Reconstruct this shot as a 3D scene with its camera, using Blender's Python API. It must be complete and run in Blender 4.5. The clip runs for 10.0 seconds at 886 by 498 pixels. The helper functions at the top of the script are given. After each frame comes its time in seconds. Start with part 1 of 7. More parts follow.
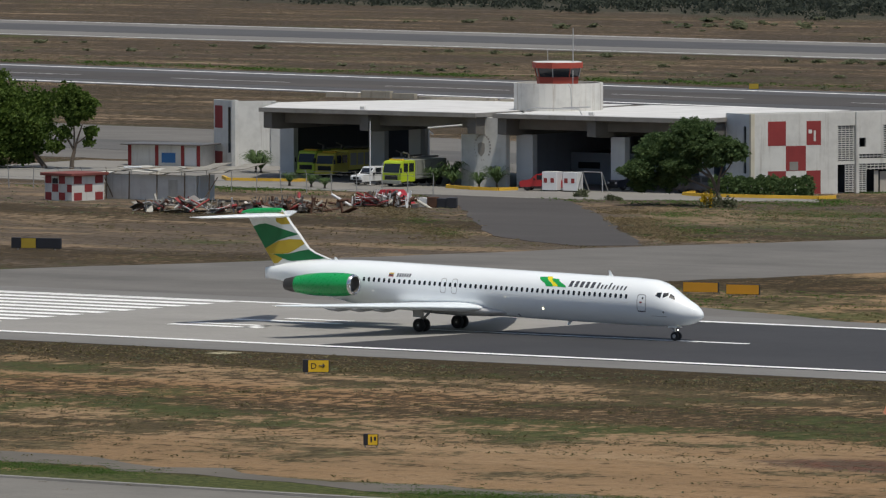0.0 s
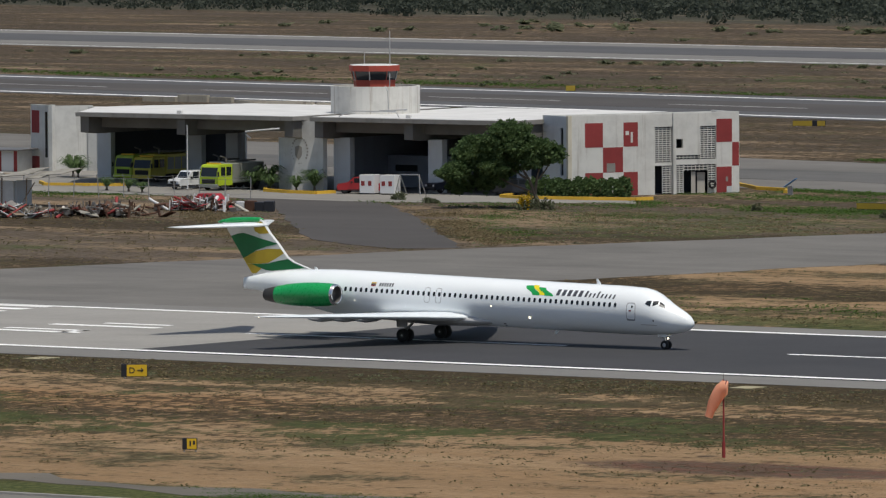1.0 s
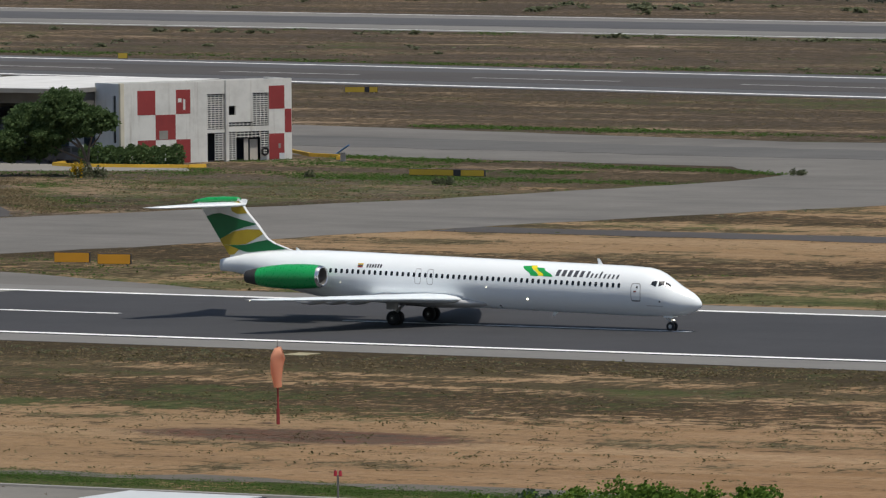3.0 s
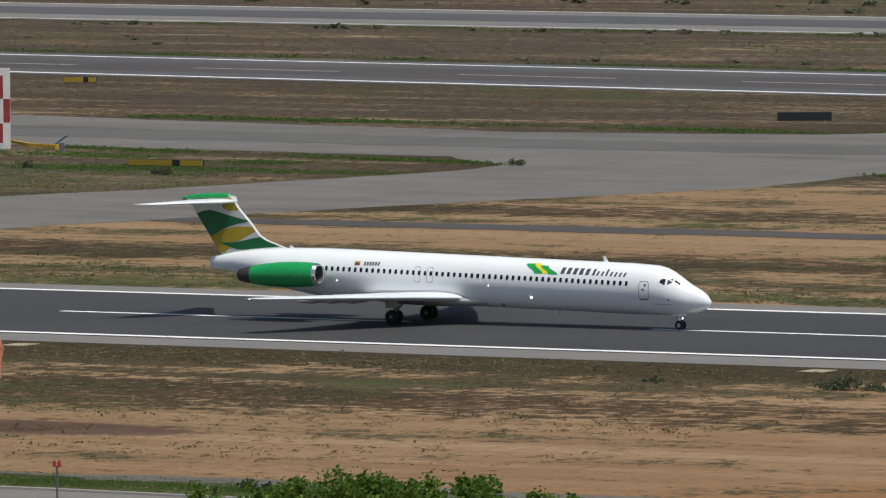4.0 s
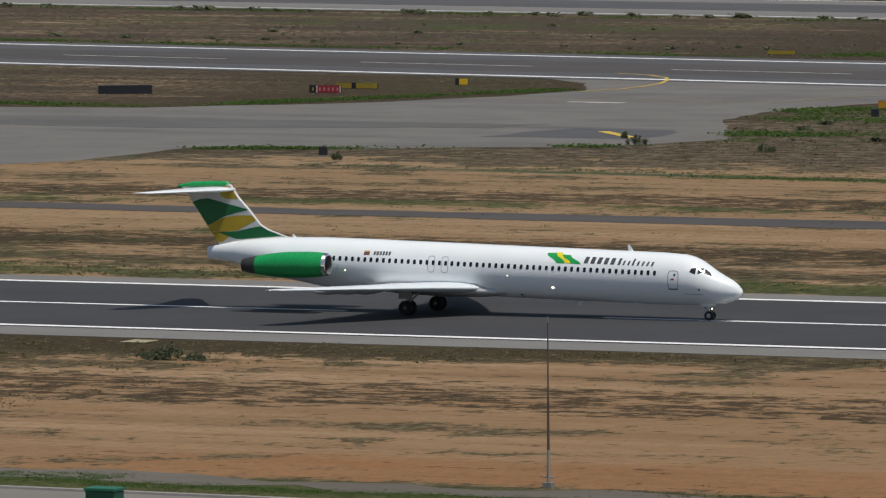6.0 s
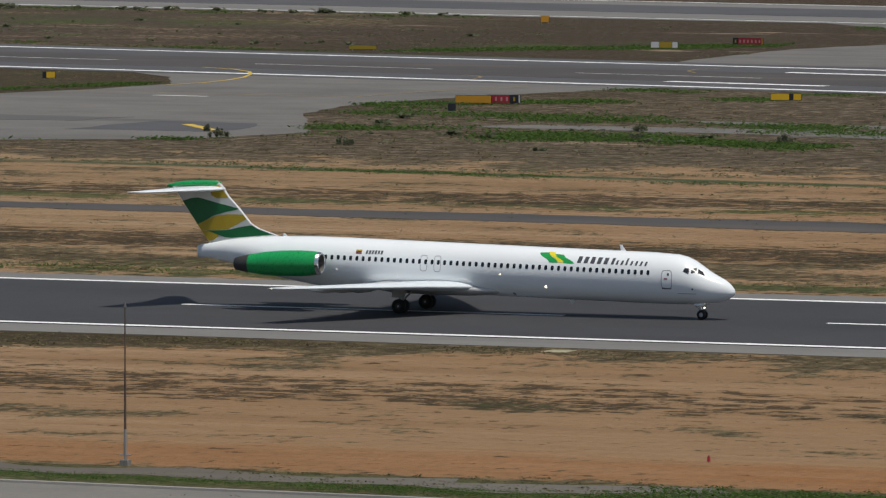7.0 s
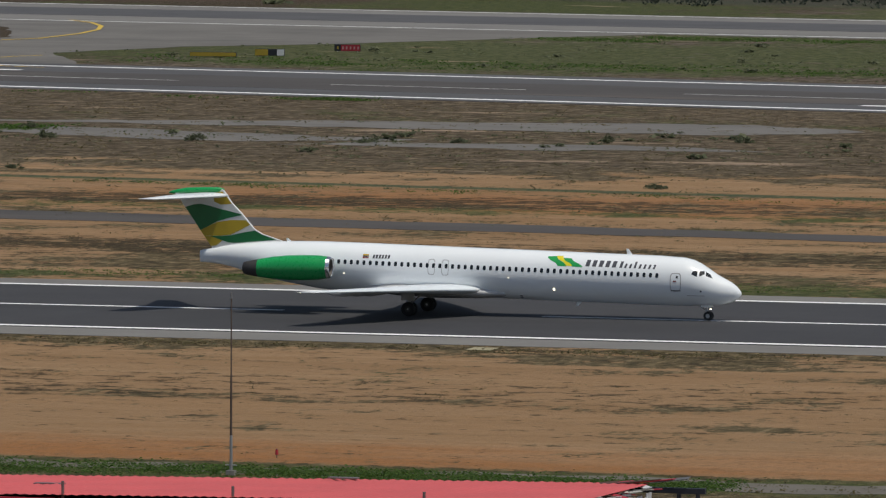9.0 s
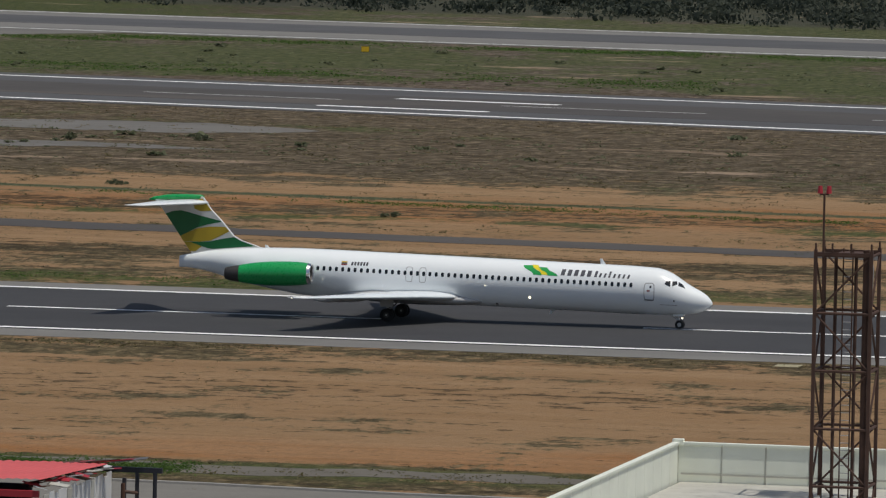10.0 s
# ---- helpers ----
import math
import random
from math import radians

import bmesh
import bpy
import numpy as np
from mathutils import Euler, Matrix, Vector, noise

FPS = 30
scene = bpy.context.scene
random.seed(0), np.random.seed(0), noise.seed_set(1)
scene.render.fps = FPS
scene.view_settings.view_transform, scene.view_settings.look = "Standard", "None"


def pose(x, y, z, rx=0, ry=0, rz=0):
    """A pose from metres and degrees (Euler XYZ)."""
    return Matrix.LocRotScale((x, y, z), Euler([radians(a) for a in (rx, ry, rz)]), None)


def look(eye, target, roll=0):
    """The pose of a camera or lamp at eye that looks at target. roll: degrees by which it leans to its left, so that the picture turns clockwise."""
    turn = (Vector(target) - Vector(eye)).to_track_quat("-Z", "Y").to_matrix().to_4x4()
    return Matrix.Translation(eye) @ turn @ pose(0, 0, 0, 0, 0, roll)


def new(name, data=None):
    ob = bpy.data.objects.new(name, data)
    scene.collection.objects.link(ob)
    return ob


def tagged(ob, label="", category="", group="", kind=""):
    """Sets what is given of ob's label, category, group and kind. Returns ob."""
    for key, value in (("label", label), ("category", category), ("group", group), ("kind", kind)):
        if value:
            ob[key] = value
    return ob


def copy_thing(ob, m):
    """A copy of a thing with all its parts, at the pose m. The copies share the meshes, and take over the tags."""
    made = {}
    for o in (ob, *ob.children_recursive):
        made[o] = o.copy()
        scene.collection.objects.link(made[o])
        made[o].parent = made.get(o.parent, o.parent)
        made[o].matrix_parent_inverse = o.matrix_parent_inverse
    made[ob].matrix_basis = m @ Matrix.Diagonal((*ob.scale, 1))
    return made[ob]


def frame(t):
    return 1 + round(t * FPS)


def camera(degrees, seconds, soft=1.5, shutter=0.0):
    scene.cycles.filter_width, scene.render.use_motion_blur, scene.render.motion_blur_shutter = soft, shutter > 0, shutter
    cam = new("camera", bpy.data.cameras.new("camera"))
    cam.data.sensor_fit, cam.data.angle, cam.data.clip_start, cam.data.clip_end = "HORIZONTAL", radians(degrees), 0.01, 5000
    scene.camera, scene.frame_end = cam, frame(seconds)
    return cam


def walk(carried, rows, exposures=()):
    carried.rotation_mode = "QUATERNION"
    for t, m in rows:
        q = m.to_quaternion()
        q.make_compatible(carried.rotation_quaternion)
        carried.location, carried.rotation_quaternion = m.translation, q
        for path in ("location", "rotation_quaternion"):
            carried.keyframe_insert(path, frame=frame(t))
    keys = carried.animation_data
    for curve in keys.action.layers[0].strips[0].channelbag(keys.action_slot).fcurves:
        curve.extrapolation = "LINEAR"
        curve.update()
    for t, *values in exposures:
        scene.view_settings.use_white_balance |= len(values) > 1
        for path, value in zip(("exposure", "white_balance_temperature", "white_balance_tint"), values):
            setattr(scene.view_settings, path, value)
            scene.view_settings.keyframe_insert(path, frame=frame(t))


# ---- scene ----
cam = camera(6.02, 10.0, soft=1.25)
PATH = [  # seconds, eye x y z, pan, tilt, roll
    (0.0, -0.00, 0.00, 41.51, -35.703, -3.094, -0.036),
    (0.5, -0.00, 0.00, 41.51, -35.125, -3.068, -0.168),
    (1.0, -0.00, -0.01, 41.50, -34.462, -3.076, -0.310),
    (1.5, 0.00, -0.00, 41.50, -33.744, -3.138, -0.382),
    (2.0, -0.00, 0.00, 41.51, -33.000, -3.226, -0.365),
    (3.5, 0.00, 0.00, 41.51, -30.515, -3.357, -0.525),
    (4.0, -0.00, -0.00, 41.51, -29.509, -3.405, -0.445),
    (4.5, 0.00, 0.01, 41.52, -28.483, -3.460, -0.369),
    (5.0, -0.00, -0.00, 41.51, -27.371, -3.512, -0.381),
    (5.5, 2.11, -4.54, 41.79, -26.168, -3.563, -0.258),
    (6.0, 4.46, -8.95, 42.22, -24.881, -3.635, -0.332),
    (7.5, 19.69, -41.17, 43.96, -20.627, -3.685, 0.146),
    (8.0, 24.20, -53.28, 44.45, -19.102, -3.674, 0.057),
    (8.5, 27.06, -62.10, 44.82, -17.534, -3.687, 0.073),
    (9.0, 28.63, -66.75, 45.24, -15.904, -3.734, 0.214),
    (9.5, 31.47, -77.25, 45.64, -14.191, -3.741, 0.510),
    (10.0, 35.43, -94.11, 47.14, -12.210, -3.739, 1.07),
]


def heading(pan, tilt):
    a, b = radians(pan), radians(tilt)
    return Vector((math.sin(a) * math.cos(b), math.cos(a) * math.cos(b), math.sin(b)))


walk(cam, [(t, look((x, y, z), Vector((x, y, z)) + heading(p, q) * 100, r)) for t, x, y, z, p, q, r in PATH],
     exposures=[(0, -0.06), (2, 0.0), (4.5, 0.02), (5, 0.0), (5.5, -0.08), (6, -0.16), (7.5, -0.18), (9, -0.29), (10, -0.31)])

# ---- light: high tropical sun from the camera's side, hazy sky ----
TO_SUN = Vector((2.8, -1.15, 8.6)).normalized()
world = bpy.data.worlds.new("sky")
scene.world = world
world.use_nodes = True
sky = world.node_tree.nodes.new("ShaderNodeTexSky")
sky.sky_type, sky.sun_disc = "NISHITA", False
sky.sun_elevation = math.asin(TO_SUN.z)
sky.sun_rotation = math.atan2(TO_SUN.x, TO_SUN.y)
sky.dust_density = 2.0
bg = world.node_tree.nodes["Background"]
bg.inputs["Strength"].default_value = 0.08
world.node_tree.links.new(sky.outputs[0], bg.inputs["Color"])
sun = new("sun", bpy.data.lights.new("sun", "SUN"))
sun.data.energy, sun.data.angle, sun.data.color = 3.2, radians(0.6), (1.0, 0.95, 0.855)
sun.matrix_world = look((0, 0, 300), Vector((0, 0, 300)) - TO_SUN)


# ---- materials ----
def nodes_of(name):
    m = bpy.data.materials.new(name)
    m.use_nodes = True
    return m, m.node_tree.nodes, m.node_tree.links, m.node_tree.nodes["Principled BSDF"]


def coords(n, l, scale=(1, 1, 1), kind="Object"):
    tc = n.new("ShaderNodeTexCoord")
    mp = n.new("ShaderNodeMapping")
    mp.inputs["Scale"].default_value = scale
    l.new(tc.outputs[kind], mp.inputs["Vector"])
    return mp.outputs[0]


def noise_of(n, l, vec, scale, detail=6, rough=0.6):
    t = n.new("ShaderNodeTexNoise")
    t.inputs["Scale"].default_value, t.inputs["Detail"].default_value, t.inputs["Roughness"].default_value = scale, detail, rough
    l.new(vec, t.inputs["Vector"])
    return t.outputs["Fac"]


def ramp_of(n, l, fac, stops):
    r = n.new("ShaderNodeValToRGB")
    els = r.color_ramp.elements
    while len(els) < len(stops):
        els.new(0.5)
    for e, (p, c) in zip(els, stops):
        e.position, e.color = p, (*c, 1) if len(c) == 3 else c
    l.new(fac, r.inputs[0])
    return r.outputs[0]


def mix_of(n, l, fac, a, b, mode="MIX"):
    m = n.new("ShaderNodeMix")
    m.data_type, m.blend_type = "RGBA", mode
    for sock, v in ((m.inputs[0], fac), (m.inputs[6], a), (m.inputs[7], b)):
        if isinstance(v, (int, float)):
            sock.default_value = v
        elif isinstance(v, tuple):
            sock.default_value = (*v, 1)
        else:
            l.new(v, sock)
    return m.outputs[2]


def math_of(n, l, op, a, b=0.0, c=0.0):
    m = n.new("ShaderNodeMath")
    m.operation = op
    for sock, v in zip(m.inputs, (a, b, c)):
        if isinstance(v, (int, float)):
            sock.default_value = v
        else:
            l.new(v, sock)
    return m.outputs[0]


def range_of(n, l, v, a, b, c=0.0, d=1.0):
    m = n.new("ShaderNodeMapRange")
    m.interpolation_type = "SMOOTHSTEP"
    for sock, q in zip(m.inputs, (v, a, b, c, d)):
        if isinstance(q, (int, float)):
            sock.default_value = q
        else:
            l.new(q, sock)
    return m.outputs[0]


def mix_num(n, l, fac, a, b):
    m = n.new("ShaderNodeMix")
    m.data_type = "FLOAT"
    for sock, v in ((m.inputs[0], fac), (m.inputs[2], a), (m.inputs[3], b)):
        l.new(v, sock)
    return m.outputs[0]


def bump_to(n, l, b, height, strength=0.4, distance=0.05):
    k = n.new("ShaderNodeBump")
    k.inputs["Strength"].default_value, k.inputs["Distance"].default_value = strength, distance
    l.new(height, k.inputs["Height"])
    l.new(k.outputs[0], b.inputs["Normal"])


def worn(name, colour, rough=0.6, metal=0.0, scale=1.0, amount=0.25, dirt=(0.12, 0.1, 0.08), grime=0.0, coat=0.0, spec=0.5, relief=0.12):
    """Paint, concrete, metal: broad tone changes, fine grain and dirt at two scales."""
    m, n, l, b = nodes_of(name)
    v = coords(n, l)
    big, fine = noise_of(n, l, v, 0.35 * scale, 5), noise_of(n, l, v, 6 * scale, 6, 0.7)
    lo, hi = tuple(c * (1 - amount) for c in colour), tuple(min(1, c * (1 + amount * 0.5)) for c in colour)
    c = ramp_of(n, l, big, [(0.3, lo), (0.7, hi)])
    c = mix_of(n, l, 0.5 * amount, c, ramp_of(n, l, fine, [(0.3, lo), (0.75, hi)]))
    if grime:
        c = mix_of(n, l, range_of(n, l, noise_of(n, l, coords(n, l, (1, 1, 0.25)), 0.9 * scale, 8, 0.7), 0.62 - 0.2 * grime, 0.8, 0, grime), c, dirt)
    l.new(c, b.inputs["Base Color"])
    l.new(range_of(n, l, fine, 0.2, 0.8, max(0.02, rough - 0.08), min(1, rough + 0.08)), b.inputs["Roughness"])
    b.inputs["Metallic"].default_value, b.inputs["Coat Weight"].default_value = metal, coat
    b.inputs["Specular IOR Level"].default_value = spec
    bump_to(n, l, b, fine, relief, 0.01)
    return m


def plain(name, colour, rough=0.5, metal=0.0, coat=0.0, glow=0.0):
    m, n, l, b = nodes_of(name)
    c = mix_of(n, l, range_of(n, l, noise_of(n, l, coords(n, l), 2.0, 5), 0.35, 0.7, 0, 0.35), colour, tuple(x * 0.75 for x in colour))
    l.new(c, b.inputs["Base Color"])
    b.inputs["Roughness"].default_value, b.inputs["Metallic"].default_value, b.inputs["Coat Weight"].default_value = rough, metal, coat
    if glow:
        b.inputs["Emission Color"].default_value, b.inputs["Emission Strength"].default_value = (*colour, 1), glow
    return m


def ground_material():
    """Dry airfield soil: bare orange earth, straw, purplish dead grass and green growth, each where it grows."""
    m, n, l, b = nodes_of("airfield_soil")
    v = coords(n, l)
    sep = n.new("ShaderNodeSeparateXYZ")
    l.new(v, sep.inputs[0])
    x, y = sep.outputs[0], sep.outputs[1]
    ADD, MUL, SUB = "ADD", "MULTIPLY", "SUBTRACT"
    broad = noise_of(n, l, v, 0.014, 4, 0.55)
    mid = noise_of(n, l, coords(n, l, (0.075, 0.085, 1)), 1.0, 8, 0.68)
    tuft = noise_of(n, l, coords(n, l, (0.85, 0.5, 1)), 1.0, 8, 0.72)
    speck = noise_of(n, l, coords(n, l, (2.2, 1.5, 1)), 1.0, 6, 0.75)
    hue = noise_of(n, l, coords(n, l, (0.02, 0.07, 1)), 1.0, 9, 0.7)

    dashes = noise_of(n, l, coords(n, l, (1.2, 0.7, 1)), 1.0, 8, 0.78)
    streak = noise_of(n, l, coords(n, l, (0.3, 0.5, 1)), 1.0, 9, 0.75)

    def rough(fac, k):
        """Frays the edges of a broad pattern with fine growth."""
        return math_of(n, l, ADD, fac, math_of(n, l, MUL, math_of(n, l, SUB, dashes, 0.5), k))

    def where(fac, density, soft=0.03, top=1.0):
        """Mask that covers about that share of the ground."""
        th = math_of(n, l, SUB, 0.66, math_of(n, l, MUL, density, 0.32))
        return range_of(n, l, fac, math_of(n, l, SUB, th, soft), math_of(n, l, ADD, th, soft), 0.0, top)

    def band(v0, v1, edge, wob=0.0):
        yy = math_of(n, l, ADD, y, math_of(n, l, MUL, math_of(n, l, SUB, mid, 0.5), wob)) if wob else y
        return math_of(n, l, MUL, range_of(n, l, yy, v0 - edge, v0 + edge), range_of(n, l, yy, v1 + edge, v1 - edge))

    def bare_lane():
        """A lane of bare orange earth west of the windsock."""
        return math_of(n, l, MUL, band(459, 473, 3, 12.0), range_of(n, l, x, -315, -345))

    lane = noise_of(n, l, coords(n, l, (0.0045, 0.13, 1)), 1.0, 5, 0.62)
    soil = ramp_of(n, l, hue, [(0.3, (0.2, 0.115, 0.055)), (0.4, (0.27, 0.165, 0.085)), (0.5, (0.335, 0.222, 0.128)), (0.56, (0.285, 0.172, 0.087)), (0.63, (0.325, 0.208, 0.115)), (0.74, (0.255, 0.13, 0.056))])
    soil = mix_of(n, l, range_of(n, l, lane, 0.52, 0.6, 0.0, 0.7), soil, (0.4, 0.28, 0.168))
    soil = mix_of(n, l, range_of(n, l, lane, 0.47, 0.39, 0.0, 0.5), soil, (0.175, 0.105, 0.055))
    soil = mix_of(n, l, math_of(n, l, MUL, range_of(n, l, x, -225, -300), 0.5), soil, (0.29, 0.205, 0.115))
    # raw orange earth by the perimeter and beside the service road
    raw = math_of(n, l, MUL, math_of(n, l, ADD, band(408, 424, 4, 10.0), band(645, 680, 6, 20.0)), range_of(n, l, x, -235, -190))
    soil = mix_of(n, l, math_of(n, l, MUL, bare_lane(), 0.6), soil, (0.31, 0.175, 0.082))
    soil = mix_of(n, l, math_of(n, l, MUL, raw, range_of(n, l, hue, 0.4, 0.6, 0.55, 0.95)), soil, (0.3, 0.138, 0.052))
    soil = mix_of(n, l, range_of(n, l, tuft, 0.42, 0.66, 0.0, 0.42), soil, (0.17, 0.105, 0.057))
    soil = mix_of(n, l, range_of(n, l, speck, 0.45, 0.7, 0.0, 0.45), soil, (0.12, 0.073, 0.04))
    straw = ramp_of(n, l, tuft, [(0.3, (0.024, 0.021, 0.01)), (0.43, (0.064, 0.051, 0.026)), (0.54, (0.15, 0.115, 0.062)), (0.66, (0.285, 0.218, 0.128))])
    straw = mix_of(n, l, range_of(n, l, speck, 0.42, 0.66, 0.0, 0.55), straw, (0.045, 0.037, 0.018))
    dead = ramp_of(n, l, tuft, [(0.3, (0.042, 0.034, 0.029)), (0.44, (0.095, 0.076, 0.064)), (0.55, (0.152, 0.121, 0.1)), (0.68, (0.26, 0.207, 0.16))])
    green = ramp_of(n, l, tuft, [(0.3, (0.02, 0.028, 0.009)), (0.5, (0.055, 0.075, 0.022)), (0.7, (0.13, 0.135, 0.052))])
    weeds = ramp_of(n, l, speck, [(0.3, (0.016, 0.012, 0.007)), (0.5, (0.038, 0.028, 0.014)), (0.7, (0.085, 0.058, 0.03))])
    behind = range_of(n, l, y, 545, 560)
    east = mix_num(n, l, behind, range_of(n, l, math_of(n, l, SUB, x, math_of(n, l, MUL, math_of(n, l, SUB, y, 415), 1.6)), -385, -310), range_of(n, l, math_of(n, l, ADD, x, math_of(n, l, MUL, math_of(n, l, SUB, y, 600), -0.25)), -425, -365))
    far = range_of(n, l, math_of(n, l, ADD, y, math_of(n, l, MUL, math_of(n, l, SUB, mid, 0.5), 60.0)), 690, 730)
    verge = math_of(n, l, MUL, math_of(n, l, ADD, band(488, 503, 4, 14.0), band(554, 578, 6, 30.0)), math_of(n, l, SUB, 1.0, math_of(n, l, MUL, east, 0.25)))
    strip_mid = band(640, 668, 10, 30.0)
    # share of ground that is covered by straw or dead grass
    soil = mix_of(n, l, math_of(n, l, MUL, range_of(n, l, x, -260, -170), math_of(n, l, MUL, math_of(n, l, SUB, 1.0, raw), 0.55)), soil, (0.272, 0.17, 0.088))
    cover = math_of(n, l, SUB, 0.62, math_of(n, l, MUL, east, 0.42))
    cover = math_of(n, l, ADD, cover, math_of(n, l, MUL, math_of(n, l, SUB, 0.5, lane), 1.3))
    cover = math_of(n, l, ADD, cover, math_of(n, l, MUL, verge, 0.55))
    cover = math_of(n, l, ADD, cover, math_of(n, l, MUL, strip_mid, 0.25))
    cover = math_of(n, l, ADD, cover, math_of(n, l, MUL, band(576, 606, 6, 30.0), 0.3))
    west_back = math_of(n, l, MUL, range_of(n, l, x, -395, -440), range_of(n, l, y, 560, 590))
    cover = math_of(n, l, ADD, cover, math_of(n, l, MUL, west_back, 0.5))
    cover = math_of(n, l, SUB, cover, math_of(n, l, MUL, bare_lane(), 0.6))
    cover = math_of(n, l, ADD, cover, math_of(n, l, MUL, far, 1.0))
    cover = math_of(n, l, ADD, cover, math_of(n, l, MUL, band(394, 409, 2, 5.0), 0.75))
    beyond = range_of(n, l, math_of(n, l, ADD, y, math_of(n, l, MUL, x, 0.19)), 850, 890)
    field = math_of(n, l, MUL, math_of(n, l, MUL, range_of(n, l, x, -505, -470), range_of(n, l, x, -330, -400)), band(668, 724, 10, 40.0))
    c = mix_of(n, l, where(rough(mid, 0.55), cover, 0.025), soil, mix_of(n, l, math_of(n, l, "MAXIMUM", math_of(n, l, ADD, math_of(n, l, MUL, far, 0.4), math_of(n, l, MUL, beyond, 0.5)), math_of(n, l, MUL, west_back, 0.7)), straw, dead))
    # tan scars in the dead grass by the station
    c = mix_of(n, l, math_of(n, l, MUL, west_back, where(hue, 0.42, 0.05, 0.75)), c, (0.27, 0.195, 0.122))
    # dark weeds in streaks
    rows = math_of(n, l, ADD, band(453, 472, 4, 24.0), math_of(n, l, ADD, band(588, 604, 5, 24.0), band(652, 668, 5, 24.0)))
    wd = math_of(n, l, ADD, math_of(n, l, ADD, math_of(n, l, SUB, 0.2, math_of(n, l, MUL, east, 0.1)), math_of(n, l, MUL, cover, 0.4)), math_of(n, l, MUL, rows, math_of(n, l, SUB, 0.36, math_of(n, l, MUL, range_of(n, l, x, -190, -130), 0.2))))
    wd = math_of(n, l, SUB, wd, math_of(n, l, ADD, math_of(n, l, MUL, west_back, 0.32), math_of(n, l, MUL, far, 0.14)))
    c = mix_of(n, l, math_of(n, l, MUL, where(mix_num(n, l, east, tuft, streak), wd, 0.018, 0.9), where(dashes, 0.74, 0.04)), c, weeds)
    c = mix_of(n, l, where(dashes, 0.1, 0.03, 0.6), c, (0.3, 0.21, 0.12))
    # green growth: sparse, mostly west and beside the runway's far side
    gr = math_of(n, l, ADD, math_of(n, l, SUB, 0.23, math_of(n, l, MUL, east, 0.17)), math_of(n, l, MUL, far, 0.0))
    gr = math_of(n, l, ADD, gr, math_of(n, l, MUL, band(441, 457, 3, 9.0), math_of(n, l, SUB, 0.3, math_of(n, l, MUL, east, 0.3))))
    gr = math_of(n, l, ADD, gr, math_of(n, l, MUL, band(560, 578, 6, 16.0), 0.25))
    gr = math_of(n, l, ADD, gr, math_of(n, l, MUL, field, 0.1))
    gr = math_of(n, l, ADD, gr, math_of(n, l, MUL, math_of(n, l, MUL, east, far), 0.1))
    gr = math_of(n, l, ADD, gr, math_of(n, l, MUL, math_of(n, l, MUL, range_of(n, l, x, -345, -300), beyond), 0.5))
    gr = math_of(n, l, ADD, gr, math_of(n, l, MUL, math_of(n, l, MUL, east, math_of(n, l, ADD, band(645, 654, 3, 10.0), band(556, 565, 3, 8.0))), 0.5))
    c = mix_of(n, l, where(rough(math_of(n, l, ADD, math_of(n, l, MUL, broad, 0.45), math_of(n, l, MUL, mid, 0.55)), 0.45), gr, 0.03, 0.75), c, green)
    # shade under the far scrub, painted dark into the soil colour
    thicket_shade = range_of(n, l, math_of(n, l, ADD, y, math_of(n, l, MUL, x, 0.262)), 1072, 1086, 0.0, 0.85)
    c = mix_of(n, l, thicket_shade, c, (0.055, 0.056, 0.042))
    # dark maroon gravel scattered round the windsock
    across_x, across_y = math_of(n, l, MUL, math_of(n, l, ADD, x, 277), 0.075), math_of(n, l, MUL, math_of(n, l, SUB, y, 437), 0.2)
    spread = math_of(n, l, ADD, math_of(n, l, ADD, math_of(n, l, MUL, across_x, across_x), math_of(n, l, MUL, across_y, across_y)), math_of(n, l, MUL, math_of(n, l, SUB, dashes, 0.5), 2.2))
    c = mix_of(n, l, range_of(n, l, spread, 1.2, 0.5, 0.0, 0.85), c, mix_of(n, l, range_of(n, l, streak, 0.45, 0.6), (0.065, 0.05, 0.04), (0.12, 0.052, 0.04)))
    # a narrow overgrown ditch across the soil
    ditch_at = math_of(n, l, ADD, y, math_of(n, l, ADD, math_of(n, l, MUL, x, 0.112), math_of(n, l, MUL, math_of(n, l, SUB, dashes, 0.5), 5.0)))
    ditch = math_of(n, l, MUL, range_of(n, l, ditch_at, 661.0, 662.6), range_of(n, l, ditch_at, 666.2, 664.6))
    ditch = math_of(n, l, MUL, ditch, math_of(n, l, MUL, range_of(n, l, x, -345, -310), range_of(n, l, streak, 0.34, 0.46, 0.25, 0.95)))
    c = mix_of(n, l, ditch, c, mix_of(n, l, range_of(n, l, speck, 0.4, 0.62), (0.03, 0.05, 0.026), (0.085, 0.11, 0.06)))
    # fresh growth along the perimeter track
    edge = math_of(n, l, MUL, band(399, 408, 2.5, 6.0), range_of(n, l, x, -45, -75))
    c = mix_of(n, l, math_of(n, l, MUL, edge, where(rough(mid, 0.6), 0.82, 0.04, 0.92)), c, mix_of(n, l, range_of(n, l, speck, 0.4, 0.62), (0.035, 0.05, 0.014), (0.115, 0.125, 0.045)))
    # pale bare scars in the far grass
    c = mix_of(n, l, math_of(n, l, MUL, far, where(hue, 0.1, 0.02, 0.8)), c, (0.33, 0.245, 0.175))
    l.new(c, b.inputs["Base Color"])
    b.inputs["Roughness"].default_value = 0.95
    b.inputs["Specular IOR Level"].default_value = 0.15
    bump_to(n, l, b, math_of(n, l, ADD, tuft, math_of(n, l, MUL, speck, 0.5)), 0.8, 0.35)
    return m


